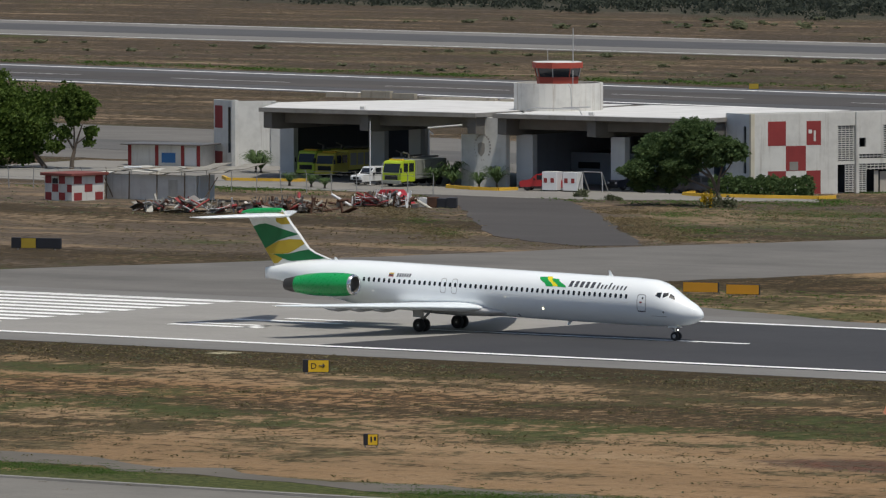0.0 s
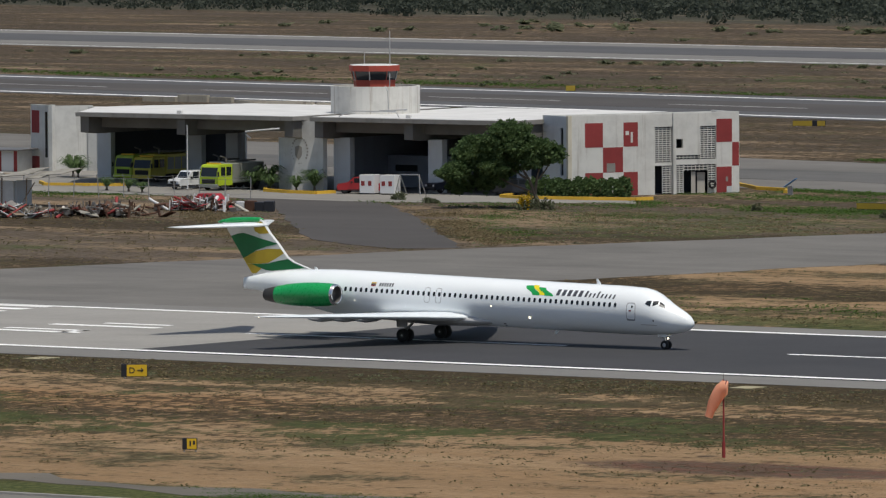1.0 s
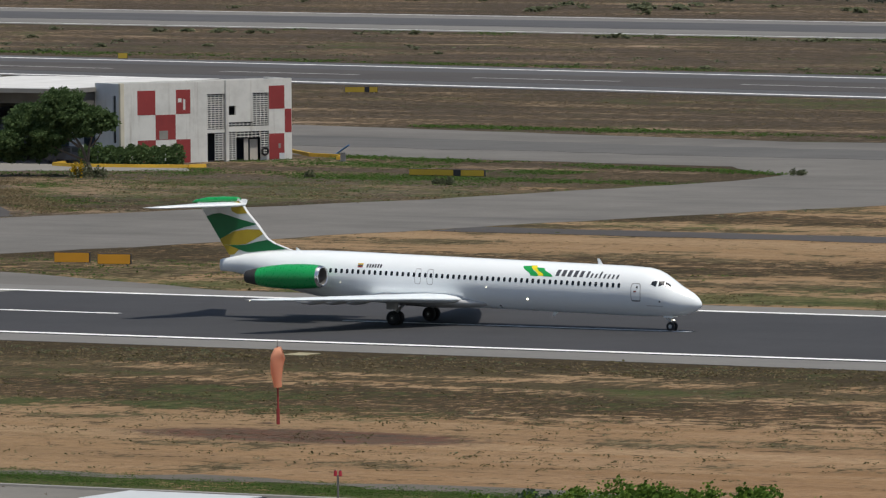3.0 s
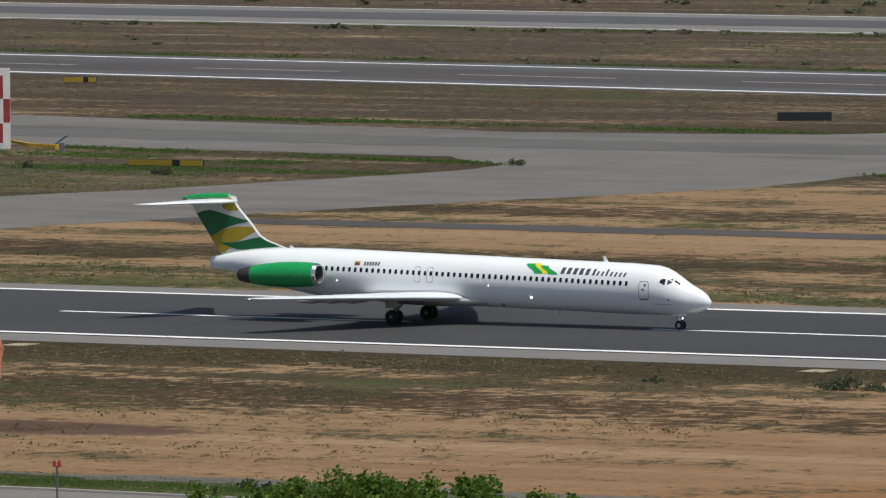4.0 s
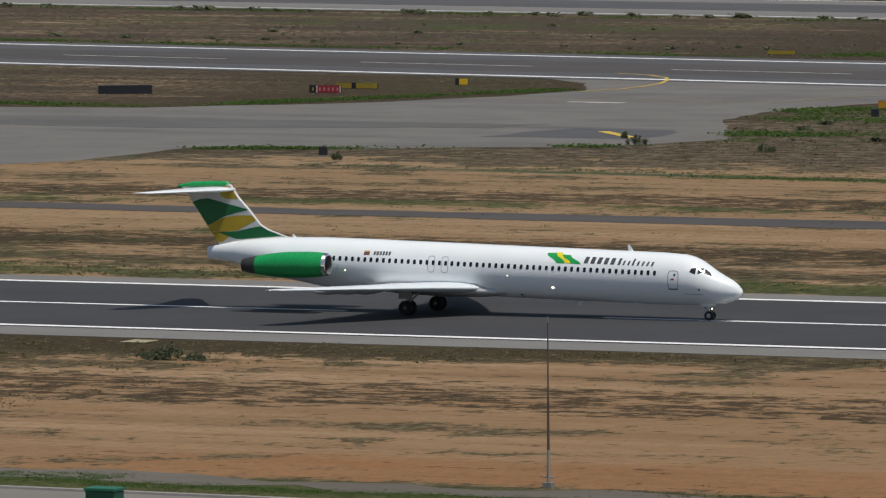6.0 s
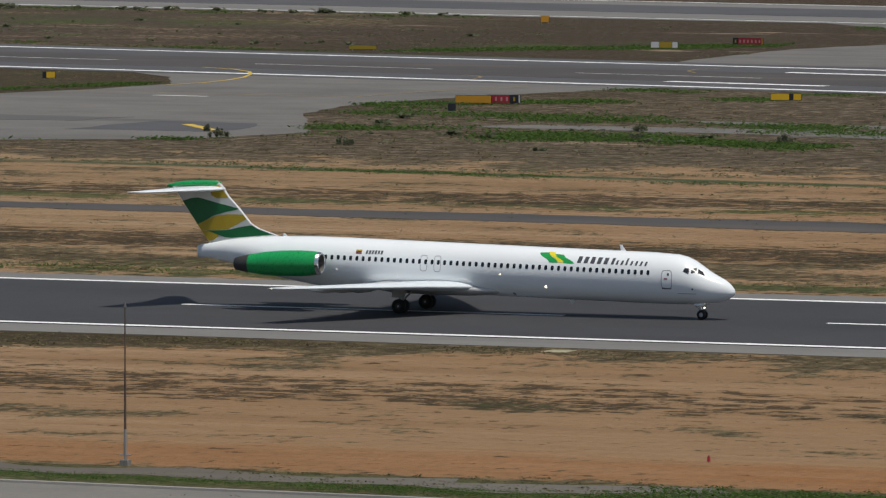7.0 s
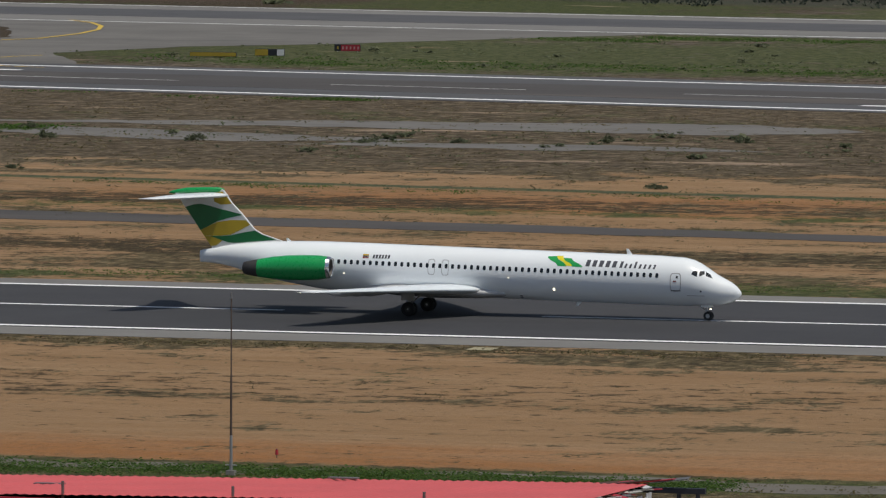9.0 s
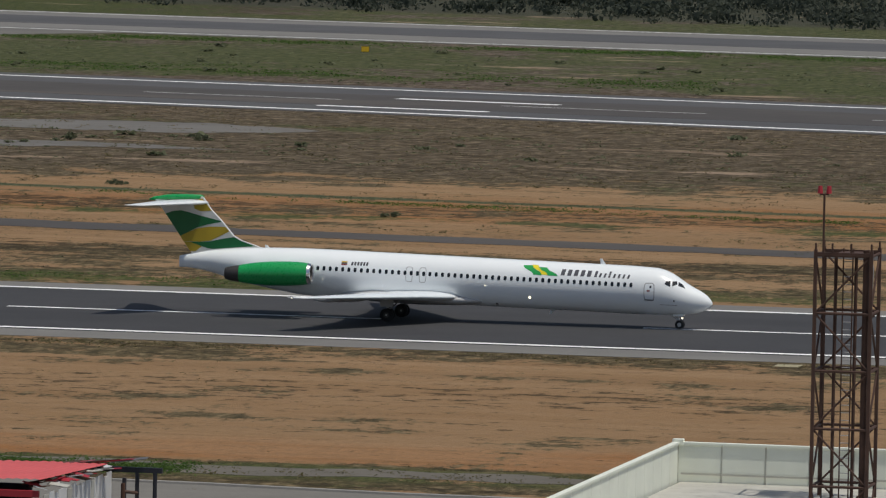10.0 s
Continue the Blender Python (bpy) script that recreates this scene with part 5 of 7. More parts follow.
def vehicle(name, label, category, at, turn, length, width, cab_len, cab_h, body_h, paint, body_paint, r, crew=True, group=""):
    """A truck or pickup, its front at x = 0 facing -x, standing on its wheels."""
    v = thing(name, label, category, at, turn, group)
    w = width / 2
    lo = r * 0.9
    bm = bmesh.new()
    prof = [(0.0, lo), (0.0, lo + (cab_h - lo) * 0.42), (cab_len * 0.12, cab_h - 0.12), (cab_len * 0.2, cab_h), (cab_len, cab_h), (cab_len, lo)] if crew else [(0, lo), (0, lo + 0.58), (0.12, lo + 0.7), (1.2, lo + 0.8), (1.75, cab_h - 0.04), (1.95, cab_h), (2.2 + cab_len, cab_h), (2.35 + cab_len, lo + 0.8), (2.35 + cab_len, lo)]
    loft(bm, [[(x, y * k, z) for x, z in prof] for y, k in ((-w, 0.96), (-w, 1.0), (w, 1.0), (w, 0.96))][1:3])
    bmesh.ops.bevel(bm, geom=bm.edges[:], offset=0.06, segments=2, affect="EDGES")
    bmesh.ops.recalc_face_normals(bm, faces=bm.faces)
    cab = part("cab", bm, paint, v, "", False)
    if crew:
        z0, z1 = lo + (cab_h - lo) * 0.45, cab_h - 0.28
        part("windscreen", boxes((-0.005, 0.03, -w * 0.86, w * 0.86, 0, (z1 - z0))), GLASS, cab, "dark windscreen").matrix_basis = pose(-0.02, 0, z0, 0, math.degrees(math.atan2(cab_len * 0.12, cab_h - 0.12 - z0)), 0)
        for s in (-1, 1):
            for x0, x1 in ((cab_len * 0.22, cab_len * 0.5), (cab_len * 0.58, cab_len * 0.9)):
                part("side_window", boxes((x0, x1, s * w - 0.015, s * w + 0.015, z0 + 0.05, z1)), GLASS, cab, "dark side window")
            part("mirror", boxes((-0.15, 0.0, s * (w + 0.14) - 0.08, s * (w + 0.14) + 0.08, z0, z0 + 0.5), bevel=0.02), BLACK, cab)
        part("grille", boxes((-0.04, 0.02, -w * 0.7, w * 0.7, lo + 0.25, lo + 0.75)), BLACK, cab, "black front grille")
        part("bumper", boxes((-0.15, 0.2, -w, w, lo - 0.15, lo + 0.2), bevel=0.04), body_paint, cab)
        part("beacon_bar", boxes((cab_len * 0.3, cab_len * 0.3 + 0.35, -w * 0.7, w * 0.7, cab_h, cab_h + 0.16), bevel=0.03), BLUE if paint is CARWHITE else SIGNYELLOW, cab)
        body = part("body", boxes((cab_len + 0.08, length, -w, w, lo + 0.25, body_h), bevel=0.06), body_paint, v)
        for x0 in np.arange(cab_len + 0.35, length - 1.2, 1.3):
            for s in (-1, 1):
                part("locker_shutter", boxes((x0, x0 + 1.1, s * w - 0.02, s * w + 0.02, lo + 0.75, body_h - 0.35)), TANKGREY, body, "grey roller shutter")
        part("roof_gear", rods(((cab_len + 0.6, -0.4, body_h + 0.2), (length - 0.5, -0.4, body_h + 0.2), 0.09), ((cab_len + 0.9, 0.3, body_h), (cab_len + 0.9, 0.3, body_h + 0.55), 0.12), ((cab_len + 0.9, 0.3, body_h + 0.5), (cab_len - 0.1, 0.3, body_h + 0.75), 0.08)), DARKMETAL, body, "monitor and ladder on the roof")
        part("chassis", boxes((0.3, length - 0.1, -w * 0.6, w * 0.6, r * 0.8, lo + 0.3)), BLACK, v)
    else:
        z0, z1 = lo + 0.78, cab_h - 0.1
        for s in (-1, 1):
            part("side_window", boxes((1.9, 2.0 + cab_len * 0.45, s * w - 0.015, s * w + 0.015, z0 + 0.04, z1)), GLASS, cab, "dark side window")
            part("side_window", boxes((2.1 + cab_len * 0.5, 2.15 + cab_len, s * w - 0.015, s * w + 0.015, z0 + 0.04, z1)), GLASS, cab, "dark side window")
            part("headlamp", boxes((-0.03, 0.05, s * w * 0.72 - 0.16, s * w * 0.72 + 0.16, lo + 0.36, lo + 0.55), bevel=0.02), SIGNWHITE, cab, "pale headlamp")
            part("mirror", boxes((1.55, 1.75, s * (w + 0.1) - 0.08, s * (w + 0.1) + 0.08, z0, z0 + 0.2), bevel=0.02), BLACK, cab)
            part("sill_trim", boxes((1.2, 2.2 + cab_len, s * w - 0.02, s * w + 0.02, lo + 0.02, lo + 0.12)), BLACK, cab)
        part("grille", boxes((-0.03, 0.05, -w * 0.48, w * 0.48, lo + 0.28, lo + 0.55)), BLACK, cab, "black front grille")
        part("windscreen", boxes((-0.02, 0.02, -w * 0.84, w * 0.84, 0, 0.74)), GLASS, cab, "dark windscreen").matrix_basis = pose(1.22, 0, lo + 0.85, 0, math.degrees(math.atan2(0.55, cab_h - lo - 0.84)), 0)
        part("load_bed", boxes((2.42 + cab_len, length, -w, w, lo, lo + 0.32), (2.42 + cab_len, length, -w, -w + 0.08, lo + 0.32, lo + 0.78), (2.42 + cab_len, length, w - 0.08, w, lo + 0.32, lo + 0.78), (length - 0.08, length, -w + 0.08, w - 0.08, lo + 0.32, lo + 0.78)), body_paint, v)
        part("bumper", boxes((-0.1, 0.15, -w, w, lo - 0.05, lo + 0.25), bevel=0.04), BLACK, v)
    truck_wheels(v, (length * 0.16, length * 0.78) if length < 7 else (length * 0.15, length * 0.68, length * 0.84), w - 0.17, r)
    return v


# front faces south, so the body runs north
vehicle("fire_engine", "lime yellow fire engine parked before the open hall", "fire truck", (-523.3, 718.8, 0.04), 90, 8.4, 2.4, 2.7, 2.75, 2.8, LIME, TANKGREY, 0.55, True, "fire trucks")
vehicle("fire_engine", "yellow fire engine in the shade of the canopy", "fire truck", (-541.4, 731.4, 0.04), 90, 9.0, 2.5, 2.7, 2.7, 2.95, FIREYELLOW, FIREYELLOW, 0.6, True, "fire trucks")
vehicle("fire_engine", "lime fire engine deep in the shade of the canopy", "fire truck", (-545.4, 733.4, 0.04), 90, 8.4, 2.4, 2.7, 2.75, 2.75, LIME, LIME, 0.55, True, "fire trucks")
vehicle("ambulance", "white box ambulance parked beside a fire engine", "ambulance", (-528.9, 726.0, 0.04), 90, 6.0, 2.1, 1.9, 2.2, 2.6, CARWHITE, CARWHITE, 0.4, True)
vehicle("pickup_truck", "white pickup truck parked on the apron", "pickup truck", (-528.3, 719.3, 0.04), 75, 5.3, 1.95, 1.5, 1.95, 1.2, CARWHITE, CARWHITE, 0.38, False)
vehicle("pickup_truck", "red pickup truck in the shade of the hall", "pickup truck", (-507.6, 720.4, 0.04), 20, 5.2, 1.85, 1.4, 1.75, 1.2, CARRED, CARRED, 0.38, False)
vehicle("pickup_truck", "dark pickup truck parked before the hall", "pickup truck", (-499.5, 725.4, 0.04), 70, 5.2, 1.85, 1.4, 1.75, 1.2, CARDARK, CARDARK, 0.38, False)
vehicle("pickup_truck", "dark pickup truck under the tree", "pickup truck", (-491.0, 724.4, 0.04), 40, 5.2, 1.85, 1.4, 1.75, 1.2, CARDARK, CARDARK, 0.38, False)


def cargo_box(x, y):
    c = thing("equipment_box", "white equipment box with red crosses beside the pickup", "box", (x, y, 0.04), 8, "equipment boxes")
    part("shell", boxes((-0.85, 0.85, -0.7, 0.7, 0.12, 2.05), bevel=0.03), CARWHITE, c)
    for s in (-0.45, 0.35):
        part("red_mark", boxes((s - 0.2, s + 0.2, -0.715, -0.7, 0.9, 1.4)), RED, c, "red mark")
    part("skid", boxes((-0.8, 0.8, -0.6, -0.45, 0, 0.12), (-0.8, 0.8, 0.45, 0.6, 0, 0.12)), BLACK, c)


cargo_box(-503.8, 720.6)
cargo_box(-501.4, 720.9)
frame_ob = thing("goal_frame", "thin pale steel pipe frame on the apron", "frame", (-499.0, 720.6, 0.04))
for a, b in (((-1.6, 0, 0), (-1.2, 0.4, 2.1)), ((1.6, 0, 0), (1.2, 0.4, 2.1)), ((-1.2, 0.4, 2.1), (1.2, 0.4, 2.1)), ((-1.2, 1.6, 0), (-1.2, 0.4, 2.1)), ((1.2, 1.6, 0), (1.2, 0.4, 2.1))):
    part("pipe", rods((a, b, 0.05)), GALV, frame_ob)


def kerb(pts, label="yellow painted kerb round a planting bed"):
    bm = bmesh.new()
    for (x0, y0), (x1, y1) in zip(pts, pts[1:]):
        d = Vector((x1 - x0, y1 - y0, 0))
        n = Vector((-d.y, d.x, 0)).normalized() * 0.2
        loft(bm, [[(x0 - n.x, y0 - n.y, 0), (x0 + n.x, y0 + n.y, 0), (x0 + n.x * 0.8, y0 + n.y * 0.8, 0.36), (x0 - n.x * 0.8, y0 - n.y * 0.8, 0.36)], [(x1 - n.x, y1 - n.y, 0), (x1 + n.x, y1 + n.y, 0), (x1 + n.x * 0.8, y1 + n.y * 0.8, 0.36), (x1 - n.x * 0.8, y1 - n.y * 0.8, 0.36)]])
    bmesh.ops.recalc_face_normals(bm, faces=bm.faces)
    tagged(part("kerb", bm, KERBYELLOW), label, "kerb", "yellow kerbs", "structure")


kerb([(-518.5, 722.5), (-517, 720.2), (-512.5, 718.3), (-508.9, 718.0), (-508.2, 720.5)])
kerb([(-549.5, 724), (-546, 720.2), (-541, 721.5), (-537.5, 723.5)])
kerb([(-488.2, 724), (-487.5, 721), (-484, 719.6), (-477, 720.6), (-471.6, 722.0), (-470.8, 724.0)])
kerb([(-480, 755), (-473.5, 748.5), (-468.2, 746.6), (-466.9, 743.4)])

pole_ob = thing("flagpole", "thin white flagpole before the station", "pole", (-526.2, 719.0, 0))
part("mast", rods(((0, 0, 0), (0, 0, 6.9), 0.07, 0.045)), CARWHITE, pole_ob)
part("foot", boxes((-0.4, 0.4, -0.4, 0.4, 0, 0.18), bevel=0.03), WALLGREY, pole_ob)
solar = thing("solar_panel", "small blue solar panel tilted on a post", "solar panel", (-464.4, 740.4, 0), 20)
part("post", boxes((-0.25, 0.25, -0.2, 0.2, 0, 0.9)), GALV, solar)
part("panel", boxes((-0.75, 0.75, -0.6, 0.6, -0.03, 0.03)), BLUE, solar, "dark blue panel").matrix_basis = pose(0, 0, 1.25, 0, -35, 0)


# ---- sheds, fence and scrap west of the drive ----
def guard_hut(at, turn):
    h = thing("guard_hut", "small white hut painted with red checks", "hut", at, turn)
    part("wall", boxes((-2.0, 2.0, -2.3, 2.3, 0, 2.55)), WALLWHITE, h)
    part("roof", boxes((-2.35, 2.35, -2.65, 2.65, 2.55, 2.85), bevel=0.05), worn("dull_red_roof_paint", (0.2, 0.06, 0.05), 0.8, grime=0.3), h, "dull red flat roof")
    for x, z in ((-1.9, 1.75), (0.1, 1.75), (-0.9, 0.9), (-1.9, 0.05), (0.1, 0.05), (1.3, 0.9)):
        part("red_check", boxes((x, min(x + 0.9, 2.0), -2.32, -2.3, z, z + 0.8)), RED, h, "red painted check")
    for y, z in ((-2.0, 1.75), (1.0, 1.75), (-0.5, 0.9), (-2.0, 0.05), (1.0, 0.05)):
        part("red_check", boxes((2.0, 2.02, y, y + 1.1, z, z + 0.8)), RED, h, "red painted check")
    part("window", boxes((-0.85, -0.05, -2.33, -2.31, 1.75, 2.3)), GLASS, h)
    return h


guard_hut((-533.4, 677.6, 0), -8)


def lean_to():
    s = thing("lean_to_shed", "open shed with a patched sheet roof on posts", "shed", (-526.6, 683.7, 0), 4)
    part("back_wall", boxes((-6.2, 5.0, -1.5, -1.3, 0, 2.6)), WALLWHITE, s, "dusty white wall under the roof")
    part("side_wall", boxes((5.0, 5.2, -1.2, 1.6, 0, 2.6), (3.8, 5.0, -0.6, -0.4, 0, 2.5)), PALEBLUE, s)
    part("wall_door", boxes((1.6, 2.7, -1.54, -1.5, 0, 2.1)), SHEET, s, "pale shed door")
    for x in (-6.0, -3.2, 0.2, 3.6, 6.6):
        part("post", rods(((x, -1.6, 0), (x, -1.5, 2.85), 0.07)), WOOD, s)
    part("brace", rods(((-5.2, -1.6, 0.2), (-6.4, -1.5, 2.4), 0.06)), WOOD, s)
    part("brace", rods(((6.0, -1.6, 0.2), (7.6, -1.5, 2.5), 0.06)), WOOD, s)
    rng = random.Random(5)
    x = -8.2
    while x < 8.6:
        w = rng.uniform(1.3, 2.4)
        bm = boxes((x, x + w + 0.15, -2.1 + rng.uniform(-0.3, 0.2), 2.2 + rng.uniform(-0.2, 0.3), -0.03, 0.03))
        o = part("roof_sheet", bm, (OLDSHEET if rng.random() < 0.75 else SHEET), s, "weathered roof sheet")
        o.matrix_basis = pose(0, 0, 2.95 + rng.uniform(-0.12, 0.2), rng.uniform(1, 8), rng.uniform(-4, 4), rng.uniform(-3, 3))
        x += w
    for k in range(7):
        o = part("loose_sheet", boxes((-0.9, 0.9, -0.5, 0.5, -0.02, 0.03)), (SHEET, OLDSHEET, WOOD, CARWHITE)[k % 4], s, "loose sheet lying on the roof")
        o.matrix_basis = pose(rng.uniform(-5, 7), rng.uniform(-1.2, 1.5), 3.2 + rng.uniform(0, 0.1), rng.uniform(-3, 8), rng.uniform(-6, 6), rng.uniform(0, 180))


lean_to()
hut = thing("workshop_hut", "white hut with dark red posts and a blue shutter", "hut", (-573.8, 744.8, 0), 12)
part("wall", boxes((-4.2, 4.6, 0, 4, 0, 2.35)), WALLWHITE, hut)
part("roof", boxes((-4.9, 5.3, -0.7, 4.6, 2.35, 2.5), bevel=0.04), DARKMETAL, hut, "dark flat roof")
for x in (-4.25, -0.9, 2.3, 4.25):
    part("red_post", boxes((x, x + 0.4, -0.06, 0.0, 0, 2.4)), RED, hut, "dark red post")
part("roller_door", boxes((2.75, 4.2, -0.05, 0.0, 0.1, 2.1)), SIGNWHITE, hut, "white roller door")
part("shutter", boxes((-0.1, 1.6, -0.05, 0.0, 0.4, 1.5)), BLUE, hut, "blue window shutter")


def fence_line():
    f = thing("wire_fence", "wire mesh fence on leaning thin posts", "fence")
    (x0, y0), (x1, y1) = (-575, 690), (-509, 706.5)
    n = 24
    first = None
    rng = random.Random(3)
    for k in range(n + 1):
        x, y = x0 + (x1 - x0) * k / n, y0 + (y1 - y0) * k / n
        m = pose(x, y, 0, rng.uniform(-3, 3), rng.uniform(-3, 3), 0)
        if first is None:
            first = part("post", rods(((0, 0, 0), (0, 0, 2.1), 0.05), ((0, 0, 2.1), (0.05, -0.35, 2.4), 0.035), seg=6), GALV, f)
            first.matrix_basis = m
        else:
            share(first, f, m)
    for z in (0.5, 1.2, 2.0, 2.3):
        bm = bmesh.new()
        for k in range(n):
            a = (x0 + (x1 - x0) * k / n, y0 + (y1 - y0) * k / n, z)
            b = (x0 + (x1 - x0) * (k + 1) / n, y0 + (y1 - y0) * (k + 1) / n, z)
            mid = [(p + q) / 2 for p, q in zip(a, b)]
            mid[2] -= 0.06
            rod(bm, a, mid, 0.022, seg=4, caps=False)
            rod(bm, mid, b, 0.022, seg=4, caps=False)
        part("wire", bm, GALV, f, "strung fence wire")


fence_line()


def scrap_heap(x, y, sx, sy, n, seed, label, mats):
    rng = random.Random(seed)
    h = thing("scrap_heap", label, "scrap", (x, y, 0), 0, "scrap heaps")
    for k in range(n):
        kind = rng.random()
        m = rng.choice(mats)
        px_, py_ = rng.gauss(0, sx * 0.42), rng.gauss(0, sy * 0.42)
        px_, py_ = max(-sx, min(sx, px_)), max(-sy, min(sy, py_))
        top = max(0.1, 1.6 * (1 - (px_ / sx) ** 2)) * rng.uniform(0.1, 1.0)
        if kind < 0.12:
            l = rng.uniform(0.9, 1.7)
            o = part("scrap_post", boxes((-0.09, 0.09, -0.09, 0.09, 0, l), (-0.09, 0.5, -0.09, 0.09, l * 0.45, l * 0.6)), m, h)
            o.matrix_basis = pose(px_, py_, 0.0, rng.uniform(-12, 12), rng.uniform(-25, 25), rng.uniform(0, 180))
        elif kind < 0.45:
            l = rng.uniform(0.8, 3.0)
            o = part("scrap_bar", rods(((-l / 2, 0, 0), (l / 2, 0, 0), rng.uniform(0.06, 0.18))), m, h)
            o.matrix_basis = pose(px_, py_, 0.12 + top * 0.7, 0, rng.uniform(-35, 35), rng.uniform(0, 180))
        elif kind < 0.75:
            o = part("scrap_sheet", boxes((-rng.uniform(0.4, 1.2), rng.uniform(0.4, 1.2), -0.4, 0.4, -0.03, 0.03)), m, h)
            o.matrix_basis = pose(px_, py_, 0.15 + top * 0.6, rng.uniform(-30, 30), rng.uniform(-30, 30), rng.uniform(0, 180))
        elif kind < 0.9:
            o = part("scrap_frame", rods(((-0.6, 0, 0), (0.6, 0, 0), 0.06), ((-0.6, 0, 0), (-0.5, 0, 1.0), 0.06), ((0.6, 0, 0), (0.7, 0, 0.9), 0.06), ((-0.5, 0, 0.6), (0.65, 0, 0.5), 0.05)), m, h)
            o.matrix_basis = pose(px_, py_, 0.05 + top * 0.4, rng.uniform(-12, 12), rng.uniform(-12, 12), rng.uniform(-60, 60))
        else:
            o = part("scrap_box", boxes((-0.3, 0.3, -0.25, 0.25, 0, 0.45), bevel=0.03), DARKMETAL, h)
            o.matrix_basis = pose(px_, py_, top * 0.25, rng.uniform(-8, 8), rng.uniform(-8, 8), rng.uniform(0, 180))


scrap_heap(-509.0, 664.6, 7.5, 3.0, 110, 11, "heap of grey and red scrap metal on bare earth", [SHEET, OLDSHEET, DARKMETAL, DARKMETAL, RUST, RED, SHADEWALL, WOOD])
scrap_heap(-500.6, 670.0, 6.5, 3.5, 110, 12, "heap of red steel frames and bent bars", [RED, RUST, RUST, DARKMETAL, DARKMETAL, OLDSHEET, RUST, WOOD])
scrap_heap(-499.4, 684.0, 5.0, 2.2, 110, 13, "heap of red and white scrap parts", [RED, RUST, CARWHITE, SHEET, RUST, DARKMETAL, DARKMETAL])
bm = bmesh.new()
loft(bm, [[(-2, -1.2, 0), (2, -1.2, 0), (2, 1.2, 0), (-2, 1.2, 0)], [(-0.9, -0.8, 1.4), (0.8, -0.8, 1.4), (0.8, 0.8, 1.4), (-0.9, 0.8, 1.4)]])
bmesh.ops.recalc_face_normals(bm, faces=bm.faces)
red_bin = tagged(part("red_skip", bm, CARRED), "red sloping metal skip behind the scrap", "skip")
red_bin.location = (-502.5, 690.5, 0)
for k, (x, m, lab) in enumerate(((-495.2, CARWHITE, "pale discarded crate on bare earth"), (-494.2, RUST, "dark red discarded crate on bare earth"), (-493.0, SIGNBLACK, "black discarded crate on bare earth"), (-491.9, SIGNBLACK, "black discarded crate on bare earth"))):
    o = tagged(part("crate", boxes((-0.5, 0.5, -0.45, 0.45, 0, 0.95 + 0.1 * (k % 2)), bevel=0.06), m), lab, "crate", "discarded crates")
    o.matrix_basis = pose(x, 686.0, 0, 0, 0, 8 * k)


# ---- airfield signs ----
def air_sign(x, y, w, h, panels, turn, label, bars=True, group="airfield signs"):
    """A low box sign on short legs: panels are (share of the width, material)."""
    s = thing("airfield_sign", label, "sign", (x, y, 0), turn, group)
    part("case", boxes((-w / 2, w / 2, 0.0, 0.28, 0.14, h), bevel=0.02), SIGNBLACK, s, "black sign case")
    u = -w / 2 + 0.03
    for share_, m in panels:
        wd = share_ * (w - 0.06)
        p = part("panel", boxes((u, u + wd - 0.02, -0.02, 0.0, 0.18, h - 0.04)), m, s)
        if bars and m in (SIGNRED, SIGNBLACK):
            ink = SIGNPINK if m is SIGNRED else SIGNDULL
            k = max(1, int(wd / 0.5))
            for i in range(k):
                c = u + wd * (i + 0.5) / k
                part("marking_bar", boxes((c - 0.1, c + 0.1, -0.03, -0.02, 0.38, h - 0.26)), ink, p, "pale marking bar")
        u += wd
    for c in (-w * 0.38, w * 0.38):
        part("leg", boxes((c - 0.06, c + 0.06, 0.08, 0.2, 0, 0.14)), GALV, s)
    return s


def letters(txt, size, parent, at, mat):
    cu = bpy.data.curves.new("letter", "FONT")
    cu.body, cu.size, cu.extrude = txt, size, 0.005
    tmp = new("letter_curve", cu)
    me = bpy.data.meshes.new_from_object(tmp.evaluated_get(bpy.context.evaluated_depsgraph_get()))
    bpy.data.objects.remove(tmp)
    me.materials.append(mat)
    ob = new("letter", me)
    ob.parent = parent
    ob.matrix_basis = pose(*at, 90, 0, 0)
    return ob


sg = air_sign(-358.6, 483.4, 1.9, 1.05, [(0.2, SIGNBLACK), (0.8, SIGNYELLOW)], 32, "yellow direction sign with a black letter and arrow", False)
letters("D", 0.6, sg, (-0.4, -0.03, 0.4), SIGNBLACK)
part("arrow", rods(((0.2, -0.03, 0.62), (0.62, -0.03, 0.62), 0.035), ((0.62, -0.03, 0.62), (0.48, -0.03, 0.76), 0.035), ((0.62, -0.03, 0.62), (0.48, -0.03, 0.48), 0.035), seg=6), SIGNBLACK, sg, "black arrow")
sg = air_sign(-315.4, 431.0, 0.95, 0.88, [(0.3, SIGNBLACK), (0.7, SIGNYELLOW)], 32, "small yellow sign with a black mark", False)
part("marking_bar", boxes((-0.02, 0.08, -0.03, -0.02, 0.35, 0.7), (0.2, 0.34, -0.03, -0.02, 0.45, 0.7)), SIGNBLACK, sg)
air_sign(-477.6, 601.0, 4.9, 1.1, [(0.2, SIGNBLACK), (0.3, SIGNDULL), (0.5, SIGNBLACK)], 15, "long dark sign with one dull yellow panel", False)
air_sign(-390.2, 579.6, 3.1, 1.0, [(1, SIGNORANGE)], 15, "weathered orange sign back beside the runway", False, "orange sign backs")
air_sign(-385.6, 579.0, 2.9, 1.0, [(1, SIGNORANGE)], 15, "weathered orange sign back beside the runway", False, "orange sign backs")
